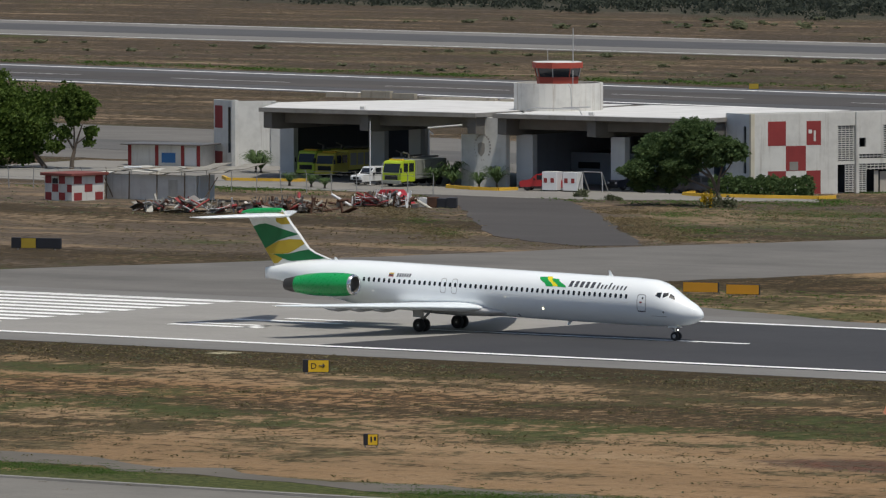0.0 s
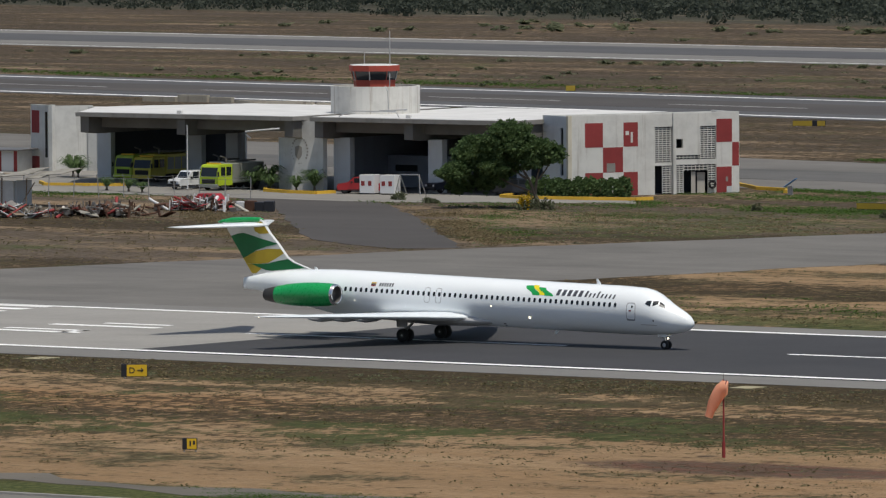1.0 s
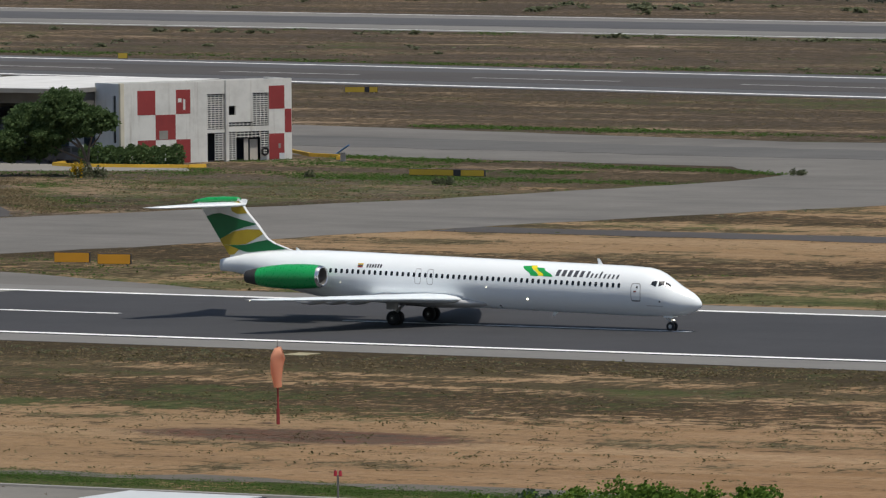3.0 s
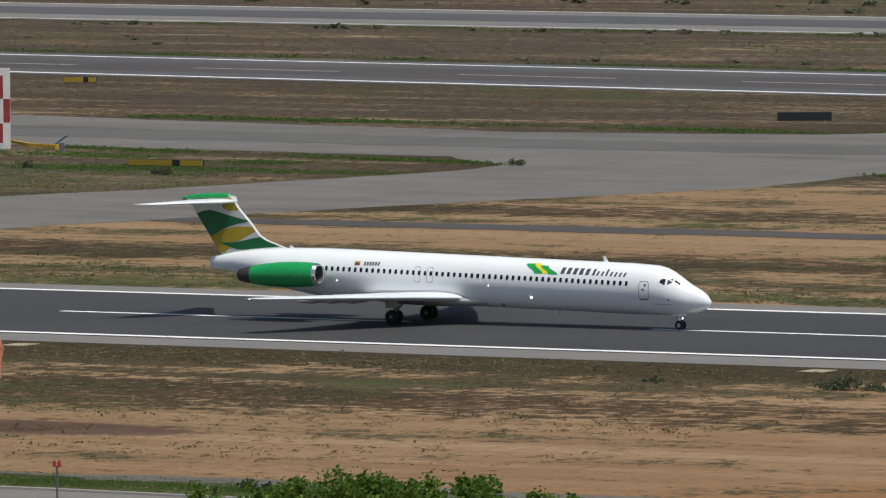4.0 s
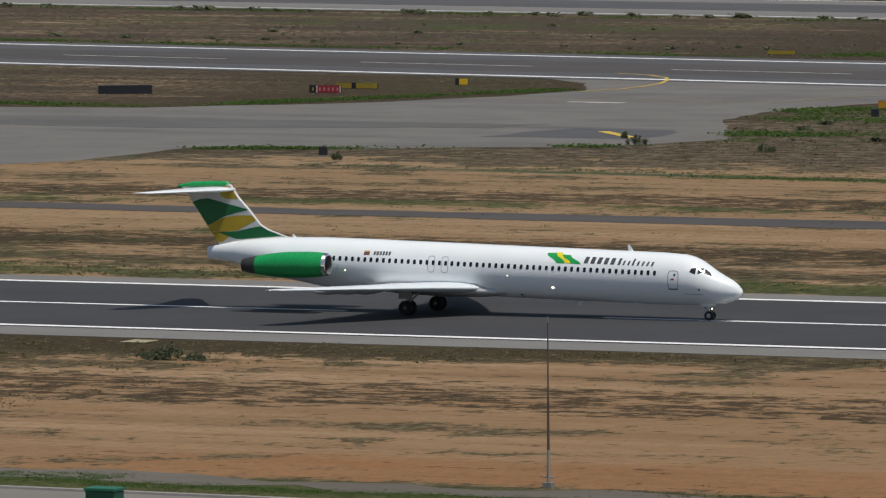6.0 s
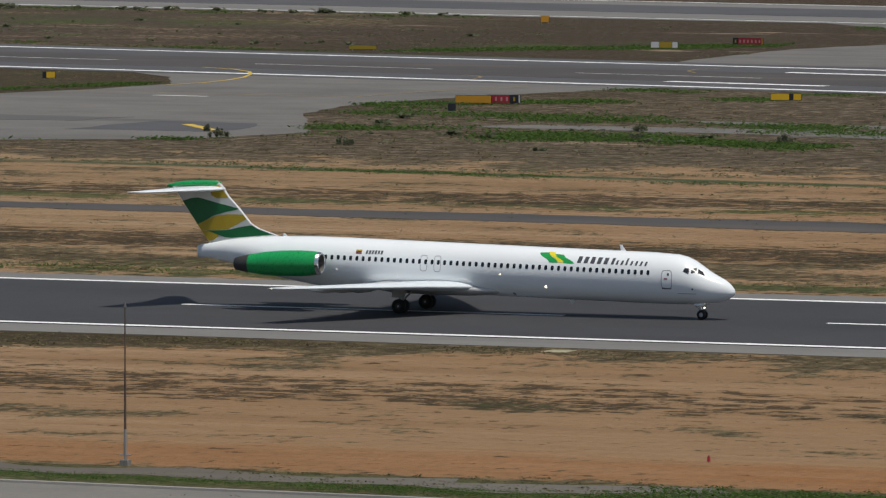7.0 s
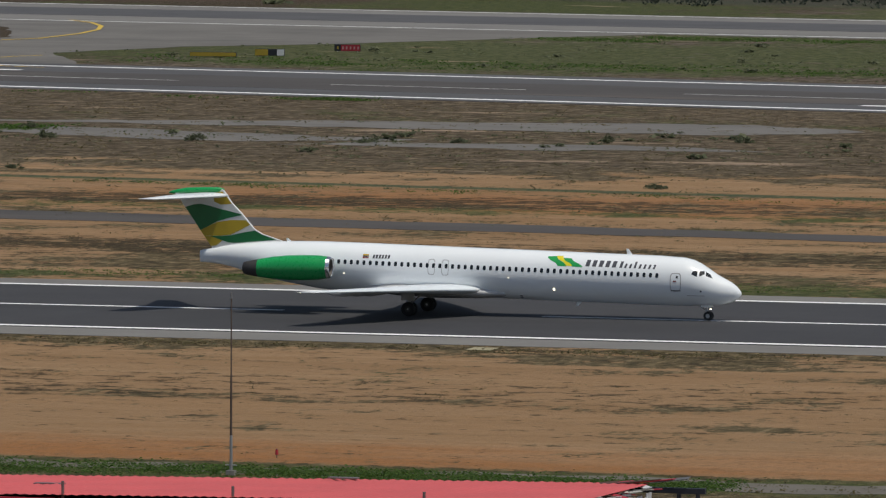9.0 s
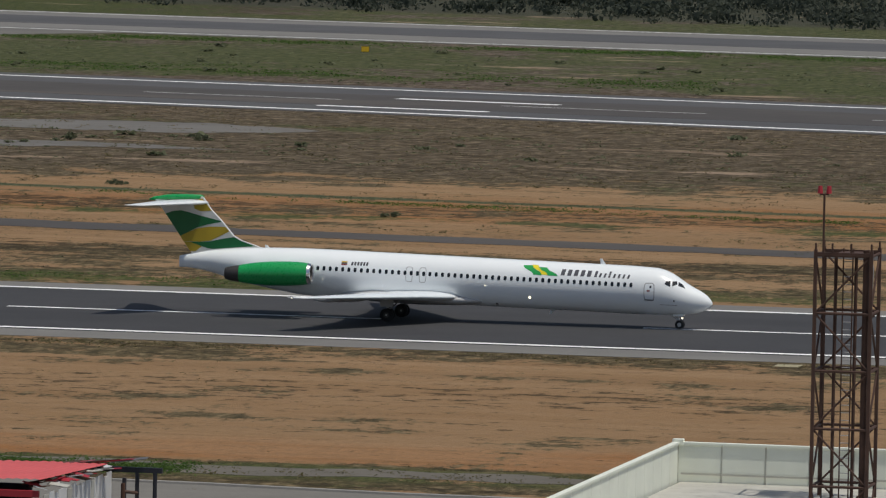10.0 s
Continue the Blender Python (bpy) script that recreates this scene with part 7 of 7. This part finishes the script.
tufts("green_grass", "green verge grass along the pavements", GRASSBLADE, [
    band(1500, -480, -430, 690, 672, 30, 0.13), band(1500, -471, -436, 688, 644, 8, 0.14), band(900, -514, -458, 704, 642, -5, 0.12), band(1200, -478, -428, 744, 730, -8, 0.2),
    band(1500, -312, -90, 696, 662, 4.5, 0.2), band(1600, -480, -405, 721, 713, -12, 0.2), band(1200, -560, -480, 700, 715, 8, 0.2),
    band(11000, -300, -208, 402.5, 402.5, 5.5, 0.1), band(3000, -208, -120, 401, 399, 3, 0.1), band(3500, -360, -290, 405, 403, 5, 0.1), band(2000, -170, -120, 399, 398, 5, 0.1), band(3400, -152, -88, 401, 399, 6, 0.2),
    band(800, -470, -405, 751, 735, -5, 0.27), band(800, -480, -405, 722, 712, -8, 0.24), band(1120, -500, -400, 812, 800, 5, 0.30), band(960, -404, -380, 803, 850, 8, 0.30),
    band(1120, -363, -326, 728, 744, -4, 0.36), band(2000, -335, -255, 800, 770, 12, 0.36), band(2400, -330, -262, 760, 745, 14, 0.36), band(800, -338, -300, 812, 840, 8, 0.36),
    band(960, -335, -240, 858, 842, 5, 0.30), band(1280, -640, -390, 985, 938, 8, 0.30), band(1440, -390, -350, 945, 975, 12, 0.30), band(1440, -300, -150, 930, 915, 22, 0.30), band(1120, -360, -250, 1040, 1010, 9, 0.30),
    band(1120, -900, -640, 1035, 990, 10, 0.36), band(1280, -255, -90, 1030, 1012, -10, 0.30), band(1440, -560, -470, 712, 722, -14, 0.24), band(1120, -700, -420, 1105, 1060, -8, 0.30), band(800, -300, -120, 560, 560, 8, 0.18), band(560, -400, -330, 566, 566, 22, 0.21)], 1, 3.2, 15, 0.6)
tufts("dry_grass", "dry straw grass tufts on the airfield", STRAWBLADE, [
    band(2200, -474, -436, 686, 640, 7, 0.14), band(1500, -516, -457, 706, 640, -7, 0.12), band(1800, -480, -410, 680, 660, 36, 0.12),
    band(2400, -400, -270, 487, 487, 12, 0.11), band(1200, -270, -60, 492, 492, 8, 0.08), band(2080, -400, -60, 556, 556, 14, 0.09), band(2860, -420, -255, 415, 415, 75, 0.07), band(780, -255, -60, 430, 430, 60, 0.05),
    band(1950, -480, -330, 590, 590, 40, 0.08), band(3250, -520, -400, 640, 650, 60, 0.11), band(3380, -340, -80, 690, 670, 90, 0.11), band(2080, -330, -80, 575, 575, 60, 0.06), band(2340, -600, -380, 830, 830, 80, 0.11), band(2080, -330, -100, 800, 780, 50, 0.13)], 2)
tufts("tussocks", "dark olive tussocks between straw and bare soil", TUSSOCK, [
    band(5200, -420, -235, 418, 418, 66, 0.15), band(1500, -420, -225, 484, 484, 14, 0.2), band(1400, -225, -60, 494, 494, 5, 0.16), band(500, -235, -60, 450, 450, 26, 0.1), band(1400, -180, -40, 397, 393, 14, 0.14), band(1500, -420, -250, 556, 556, 12, 0.17),
    band(1600, -520, -400, 600, 620, 60, 0.16), band(800, -330, -80, 590, 590, 30, 0.12), band(700, -340, -80, 642, 626, 8, 0.14), band(2600, -340, -80, 705, 690, 90, 0.2)], 9, 2.2, 7, 0.8)
tufts("gravel", "dark maroon gravel scattered round the windsock post", REDGRAVEL, [band(900, -287, -274, 433.5, 433.5, 7, 0.05)], 6, 3.0, 12, 0.7, "gravel")
tufts("dark_weeds", "dark weeds between the soil patches", SHRUB, [
    band(1200, -400, -240, 420, 420, 75, 0.08), band(900, -400, -280, 488, 488, 12, 0.11), band(400, -240, -60, 470, 470, 28, 0.06), band(960, -400, -80, 640, 625, 45, 0.12), band(720, -390, -80, 560, 560, 70, 0.09), band(1200, -330, -90, 730, 715, 75, 0.18), band(1200, -900, -380, 1000, 940, 90, 0.24), band(720, -350, -90, 905, 880, 110, 0.24), band(960, -560, -420, 640, 660, 50, 0.14), band(560, -260, -80, 684, 672, 4, 0.14), band(400, -340, -250, 700, 697, 4, 0.14)], 3)
tufts("low_bushes", "low grey-green bushes in the far grass", SHRUB, [
    band(110, -1000, -380, 1030, 955, 8, 0.35), band(110, -1000, -380, 1045, 960, 60, 0.4), band(180, -900, -420, 1110, 1065, -6, 0.5), band(156, -340, -120, 905, 880, 110, 0.4), band(240, -900, -300, 1230, 1115, 60, 0.7), band(96, -330, -120, 742, 735, 60, 0.4)], 4, 1.1, 26)
# far scrub belt
rng = random.Random(77)
gen = np.random.default_rng(77)
N, LEAVES = 5200, 46
cx = gen.uniform(-1250, 60, N)
cy = 1066 - 0.262 * cx + np.abs(gen.normal(0, 1, N)) * 26 + gen.uniform(0, 120, N)
rad = gen.uniform(0.6, 2.1, N)
d = gen.normal(0, 1, (N, LEAVES, 3))
d /= np.linalg.norm(d, axis=2, keepdims=True)
at_leaf = np.stack([cx, cy, rad * 0.55], 1)[:, None] + d * np.stack([rad * 1.8, rad * 1.5, rad * 0.75], 1)[:, None] * gen.uniform(0.3, 1.1, (N, LEAVES, 1))
u = gen.normal(0, 1, (N, LEAVES, 3))
u /= np.linalg.norm(u, axis=2, keepdims=True)
w = np.cross(u, d)
size = (rad * 0.3)[:, None, None]
quads = np.stack([at_leaf - w * size, at_leaf - u * size * 0.6, at_leaf + w * size, at_leaf + u * size * 0.6], 2).reshape(-1, 3)
me = bpy.data.meshes.new("far_scrub")
me.from_pydata(quads.tolist(), [], np.arange(len(quads)).reshape(-1, 4).tolist())
# leaf colours lightened and greyed to stand for distance haze
me.materials.append(leaf_material("haze_greyed_scrub_foliage", (0.045, 0.056, 0.042), (0.085, 0.098, 0.075)))
tagged(new("far_scrub", me), "belt of dark thorny scrub beyond the far runway", "scrub", kind="stuff")

# ---- foreground along the perimeter ----
ftree = []
rng = random.Random(8)
for x, z, r in ((-12, 3.6, 2.0), (-9, 4.4, 1.7), (-6.6, 4.9, 1.6), (-4.2, 5.2, 1.6), (-1.6, 5.6, 1.4), (0.6, 5.4, 1.5), (2.6, 5.6, 1.2), (4.6, 5.0, 1.4), (6.6, 5.1, 1.1), (8.6, 5.0, 1.0), (-3, 3.2, 2.4), (2, 3.0, 2.6), (6, 3.0, 2.2), (-8, 2.6, 2.2), (-2.2, 6.5, 0.35), (3.2, 6.3, 0.6)):
    ftree.append(((x, rng.uniform(-1.5, 1.5), z), (r, r, r * 0.8)))
tree("feathery_tree", "bushy fresh green tree by the perimeter road", (-202.0, 354.0, -0.4), [((0, 0, 0), (-1, 0, 2.2), 0.3, 0.22), ((-1, 0, 2.2), (-6, 0, 4.4), 0.18, 0.06), ((-1, 0, 2.2), (-1, 0, 5), 0.16, 0.05), ((-0.5, 0, 1.8), (5, 0, 4.5), 0.18, 0.05), ((-6, 0, 4.2), (-11, 0, 3.6), 0.08, 0.04)], ftree, LEAF_FRESH, 0.15, 45000, 9)

shed = thing("flat_roof_shed", "low shed with a pale flat roof and dark rim", "shed", (-243.0, 370.0, 0), 0)
part("wall", boxes((-3.8, 4.2, -2.5, 2.0, 0, 2.6)), SHADEWALL, shed)
part("roof", boxes((-4.2, 4.5, -3.0, 2.4, 2.6, 2.85), bevel=0.03), SIGNBLACK, shed, "dark roof rim")
part("roof_top", boxes((-4.0, 4.3, -2.8, 2.2, 2.85, 2.9)), CARWHITE, shed, "pale roof sheet")


def beacon(x, y, h, twin=True):
    b = thing("obstruction_light", "twin red obstruction lights on a thin post" if twin else "small red light on a short stake", "light", (x, y, 0), 0, "red lights")
    part("post", rods(((0, 0, 0), (0, 0, h - 0.25), 0.06 if twin else 0.03)), DARKMETAL, b)
    for s in ((-0.16, 0.16) if twin else (0,)):
        part("lamp", rods(((s, 0, h - 0.3), (s, 0, h), 0.11, 0.08)), SIGNRED, b, "red lens")
        part("cap", rods(((s, 0, h), (s, 0, h + 0.05), 0.05)), DARKMETAL, b)


beacon(-246.4, 392, 2.45)
beacon(-153.0, 423.6, 0.35, False)
beacon(-118.2, 412.5, 0.5, False)


def light_pole(x, y, h):
    p = thing("pole", "slender weathered steel pole on the verge", "pole", (x, y, 0), 0, "slender poles")
    part("mast", rods(((0, 0, h * 0.22), (0, 0, h * 0.55), 0.08, 0.065), ((0, 0, h * 0.55), (0, 0, h - 0.3), 0.045, 0.04)), worn("weathered_brown_steel", (0.14, 0.1, 0.08), 0.7, 0.2, amount=0.3), p)
    part("lower_mast", rods(((0, 0, 0), (0, 0, h * 0.22), 0.1, 0.085)), GALV, p, "pale galvanised lower mast")
    part("tip", rods(((0, 0, h - 0.35), (0, 0, h), 0.1, 0.03)), DARKMETAL, p)
    part("collar", rods(((-0.35, 0, 0.6), (0.35, 0, 0.6), 0.04)), GALV, p)
    part("foot", boxes((-0.25, 0.25, -0.25, 0.25, 0, 0.3)), WALLGREY, p)


light_pole(-183.2, 409.2, 9.4)
light_pole(-117.4, 400.8, 10.7)
bin_ob = thing("green_container", "dark green waste container with a lid", "container", (-198.0, 385.0, 0))
part("body", boxes((-0.85, 0.85, -0.6, 0.6, 0.15, 1.45), bevel=0.05), worn("dark_green_plastic", (0.01, 0.09, 0.05), 0.5), bin_ob)
part("lid", boxes((-0.92, 0.92, -0.66, 0.66, 1.45, 1.62), bevel=0.05), worn("green_lid_plastic", (0.015, 0.14, 0.08), 0.5), bin_ob)
for x in (-0.7, 0.7):
    part("caster", rods(((x, -0.5, 0.08), (x, -0.42, 0.08), 0.08)), BLACK, bin_ob)

# the red-roofed shed with a torn end
ROOFRED = worn("faded_coral_red_roof_paint", (0.6, 0.1, 0.1), 0.6, amount=0.12, grime=0.15, scale=0.7)
rs = thing("red_roof_shed", "long shed with a coral red sheet roof, torn at its end", "shed", (-100.0, 342.0, 0))
# walls under the roof take the near-black colour that stands for shade
part("wall", boxes((-22.5, 17, -6.5, -6.2, 0, 4.6), (-22.5, 17, 6.2, 6.5, 0, 4.0), (-22.5, -22.2, -6.2, 6.2, 0, 4.2)), DARKROOM, rs, "shed walls coloured dark as if in shade")
for k in range(22):
    x = -23.0 + 2.0 * k
    dz = 0.016 * (x + 23)
    bm = bmesh.new()
    far_y, near_y = 8.0, -7.0
    prof = []
    for i in range(9):
        prof.append((x + 2.0 * i / 8, 0.05 if i % 2 else 0.0))
    rows = []
    for y, z in ((near_y, 5.15 - 0.3), (far_y, 4.45)):
        rows.append([(px_, y, z + dz + h) for px_, h in prof])
    loft(bm, rows, close=False, caps=False)
    part("roof_sheet", bm, ROOFRED, rs, "coral red corrugated roof sheet")
part("eaves_beam", boxes((-23, 21, -7.3, -7.0, 4.6, 4.95)), SIGNRED, rs, "dark red eaves beam")
rng = random.Random(15)
for k in range(30):
    y = -7.2 + 15.0 * k / 29
    m = rng.choice((SHEET, CARWHITE, RUST, SIGNRED, DARKMETAL, RUST, SHEET))
    w = rng.uniform(0.3, 0.9)
    part("torn_sheet", boxes((-w, w, -0.25, 0.25, -0.02, 0.02)), m, rs, "torn bent roof sheet").matrix_basis = pose(20.9 + rng.uniform(-0.9, 0.6), y, 5.0 + 0.02 * (7 - y) * 0.5 + rng.uniform(-0.05, 0.12), rng.uniform(-14, 14), rng.uniform(-10, 16), rng.uniform(0, 180))
for k in range(6):
    part("torn_sheet", boxes((-1.0, 1.0, -0.35, 0.35, -0.02, 0.02)), (RUST, SIGNRED, DARKMETAL)[k % 3], rs, "torn bent roof sheet").matrix_basis = pose(18.4 + 0.75 * k, 7.6, 5.1 + 0.06 * k, rng.uniform(-6, 6), -7, rng.uniform(-15, 15))
for k in range(15):
    top = 4.72 + 0.1 * math.sin(k * 2.3)
    part("wall_sheet", boxes((21.2 + 0.06 * (k % 2), 21.25 + 0.06 * (k % 2), -7.0 + 0.95 * k, -6.05 + 0.95 * k, 0.3, top)), CARWHITE if k % 5 else SHEET, rs, "pale wall sheet under the torn roof")
part("end_beam", boxes((19.5, 24.0, 7.5, 7.8, 4.72, 5.0)), SIGNBLACK, rs, "dark steel end beam")
for x, y in ((22.6, 7.6), (23.6, 7.6), (22.8, 4.0), (23.5, 1.0)):
    part("end_post", rods(((x, y, 0), (x, y, 4.75), 0.12)), SIGNBLACK if y > 2 else RUST, rs, "dark steel end post")
part("end_tie", rods(((22.6, 7.6, 3.6), (23.5, 1.0, 4.3), 0.09)), RUST, rs)
for x in (-18, -6, 3, 13):
    part("roof_stub", rods(((x, -6.2, 4.8), (x, -6.2, 5.75), 0.08)), DARKMETAL, rs, "short dark pipe on the roof")
for x, y in ((-20, 6.5), (4, 7), (6, -2), (-10, 1)):
    part("roof_patch", boxes((x, x + 1.6, y, y + 0.5, 4.95 + 0.012 * x, 5.02 + 0.012 * x)), DARKMETAL, rs, "dark object on the roof")

# the dark-roofed shed beside it
DARKROOF = worn("dark_teal_roof_paint", (0.012, 0.03, 0.03), 0.6, amount=0.35, grime=0.3, dirt=(0.05, 0.02, 0.02))
ds = thing("dark_roof_shed", "low shed with a dark teal sheet roof and pale rim", "shed", (-137.5, 335.0, 0))
# shade below this roof is likewise put into the wall colour
part("wall", boxes((-13, 12.4, 6.0, 6.2, 0, 4.5), (-13, -12.8, -6, 6.0, 0, 4.5), (12.2, 12.4, -6, 6.0, 0, 4.5), (-13, 12.4, -6.2, -6, 0, 4.5)), DARKROOM, ds, "shed walls coloured dark as if in shade")
for k in range(9):
    part("roof_sheet", boxes((-13.5 + 2.95 * k, -10.6 + 2.95 * k, -7, 7, 0, 0.06), bevel=0.01), DARKROOF, ds, "dark teal roof sheet").matrix_basis = pose(0, 0, 4.62 + 0.03 * (k % 2), 1.2, 0, 0)
part("rim", boxes((-13.6, 13.1, 7.0, 7.15, 4.6, 4.86)), WALLGREY, ds, "pale grey roof rim")
part("end_beam", boxes((12.9, 13.15, -7, 7, 4.72, 4.9)), SHEET, ds, "pale end beam")

# pale walled building and the lattice tower
PANEL = worn("pale_greenish_panel", (0.78, 0.81, 0.72), 0.6, amount=0.08, grime=0.2, dirt=(0.35, 0.35, 0.28))
wb = thing("parapet_building", "building with a pale greenish panel parapet", "building", (-47.5, 350.0, 0))
part("core", boxes((0.3, 24, -60, -0.3, 0, 5.2)), SHADEWALL, wb)
part("roof", boxes((0.2, 24, -60, -0.2, 5.2, 5.35)), SHEET, wb, "flat grey roof")
k = 0
x = 0.0
while x < 22:
    part("parapet_panel", boxes((x + 0.02, x + 2.36, -0.15, 0.0, 5.0, 7.35), bevel=0.02), PANEL, wb, "pale greenish parapet panel")
    part("panel_rib", boxes((x - 0.025, x + 0.025, -0.18, -0.15, 5.35, 7.3)), SHEET, wb)
    x += 2.4
y = 0.0
while y > -56:
    part("parapet_panel", boxes((-0.15, 0.0, y - 2.36, y - 0.02, 5.0, 7.35), bevel=0.02), PANEL, wb, "pale greenish parapet panel")
    y -= 2.4
part("parapet_cap", boxes((-0.25, 22, -0.25, 0.1, 7.35, 7.5), (-0.25, 0.1, -56, -0.25, 7.35, 7.5), bevel=0.02), PANEL, wb, "pale parapet cap")
part("corner_cap", boxes((-0.3, 0.3, -0.3, 0.15, 7.3, 7.65), bevel=0.03), PANEL, wb)
part("inner_rail", boxes((0.2, 22, -0.3, -0.22, 5.75, 5.85)), SHEET, wb)


TOWERSTEEL = worn("dark_rusted_tower_steel", (0.085, 0.046, 0.034), 0.8, 0.2, amount=0.4, scale=2)


def lattice_tower():
    t = thing("lattice_tower", "rusty steel lattice tower with red lamps on top", "tower", (-37.43, 343.5, 0), 1)
    H0, W = 18.6, 1.48
    for sx in (-1, 1):
        for sy in (-1, 1):
            part("leg", boxes((sx * W - 0.09, sx * W + 0.09, sy * W - 0.09, sy * W + 0.09, 0, H0)), TOWERSTEEL, t, "rusty corner leg")
    z = 0.0
    step = 3.05
    lv = 0
    while z < H0 - 0.5:
        z1 = min(z + step, H0 - 0.25)
        for a, b in (((-1, -1), (1, -1)), ((1, -1), (1, 1)), ((1, 1), (-1, 1)), ((-1, 1), (-1, -1))):
            pa, pb = (a[0] * W, a[1] * W), (b[0] * W, b[1] * W)
            part("strut", rods(((*pa, z1), (*pb, z1), 0.08), seg=6), TOWERSTEEL, t)
            lo, hi = (pa, pb) if lv % 2 else (pb, pa)
            part("brace", rods(((*lo, z), (*hi, z1), 0.06), seg=6), TOWERSTEEL, t)
        z, lv = z1, lv + 1
    lad = part("ladder", rods(((-0.25, 0.2, 0), (-0.25, 0.2, H0), 0.04), ((0.25, 0.2, 0), (0.25, 0.2, H0), 0.04), seg=6), TOWERSTEEL, t, "rusty climbing ladder")
    first = None
    for k in range(int(H0 / 0.4)):
        m = pose(0, 0.2, 0.3 + 0.4 * k)
        if first is None:
            first = part("rung", rods(((-0.25, 0, 0), (0.25, 0, 0), 0.025), seg=5), GALV, lad)
            first.matrix_basis = m
        else:
            share(first, lad, m)
    for x, y, r in ((-0.66, 0.3, 0.1), (0.42, 0.3, 0.1), (-1.1, -0.4, 0.045)):
        part("cable", rods(((x, y, 0), (x, y, H0 - 0.3), r), seg=6), TOWERSTEEL, t, "dark cable run")
    part("deck", boxes((-1.5, 1.5, -1.55, -1.4, H0 - 0.28, H0 - 0.14), (-1.5, 1.5, 1.4, 1.55, H0 - 0.28, H0 - 0.14), (-0.5, 0.9, -1.4, 1.4, H0 - 0.28, H0 - 0.22)), TOWERSTEEL, t)
    for x, y in ((-1.48, -1.48), (-0.6, -1.48), (0.4, -1.48), (1.48, -1.48), (1.48, 1.48), (-1.48, 1.48)):
        part("stanchion", rods(((x, y, H0 - 0.2), (x, y, H0 + 0.35), 0.06), seg=6), TOWERSTEEL, t)
    part("cable_pipe", rods(((1.18, -1.25, 0), (1.18, -1.25, H0), 0.17), seg=10), TOWERSTEEL, t, "dark red cable pipe")
    part("pale_bend", rods(((1.42, -0.9, H0 - 2.0), (1.46, -0.9, H0 - 0.9), 0.09), ((1.46, -0.9, H0 - 0.9), (1.3, -0.9, H0 - 0.3), 0.08)), GALV, t, "pale pipe bend")
    mast = part("lamp_mast", rods(((-1.12, -1.25, H0 - 0.2), (-1.12, -1.25, H0 + 2.9), 0.06), ((-1.35, -1.25, H0 + 2.9), (-0.88, -1.25, H0 + 2.9), 0.05)), TOWERSTEEL, t)
    for x, y in ((-1.35, -1.25), (-0.88, -1.25)):
        part("lamp", rods(((x, y, H0 + 2.95), (x, y, H0 + 3.35), 0.15, 0.11)), SIGNRED, mast, "red lens")


lattice_tower()
stub = thing("rooftop_stub", "thin dark pipe stub on a low wall", "pipe", (-68.6, 341.0, 0))
part("pipe", rods(((0, 0, 0), (0, 0, 4.3), 0.09)), DARKMETAL, stub)


ROLL = [(0.0, -357.95), (0.5, -350.59), (1.0, -342.43), (1.5, -333.72), (2.0, -324.28), (3.5, -291.91), (4.0, -279.7), (4.5, -266.98), (5.0, -253.36), (5.5, -239.19), (6.0, -224.33), (7.5, -175.3), (8.0, -157.86), (8.5, -139.68), (9.0, -120.77), (9.5, -101.26), (10.0, -80.91)]


def motions():
    """The airliner gathers speed along the runway; its wheels turn with the distance."""
    walk(airliner_ob, [(t, pose(x, 528.4, 0.06)) for t, x in ROLL])
    # the windsock sways from half lifted to hanging
    walk(sleeve, [(t, pose(0, 0, 4.6, 0, 0, 28) @ pose(0, 0, 0, 0, a, 0)) for t, a in ((0, 16), (0.5, 13), (1.0, 10), (1.5, -2), (2.0, -10), (3.5, -15), (6, -12), (10, -8))])
    for ob, r, x, y in wheels:
        walk(ob, [(0.25 * k, pose(x, y, r) @ pose(0, 0, 0, 0, 70 * k, 0)) for k in range(41)])


motions()
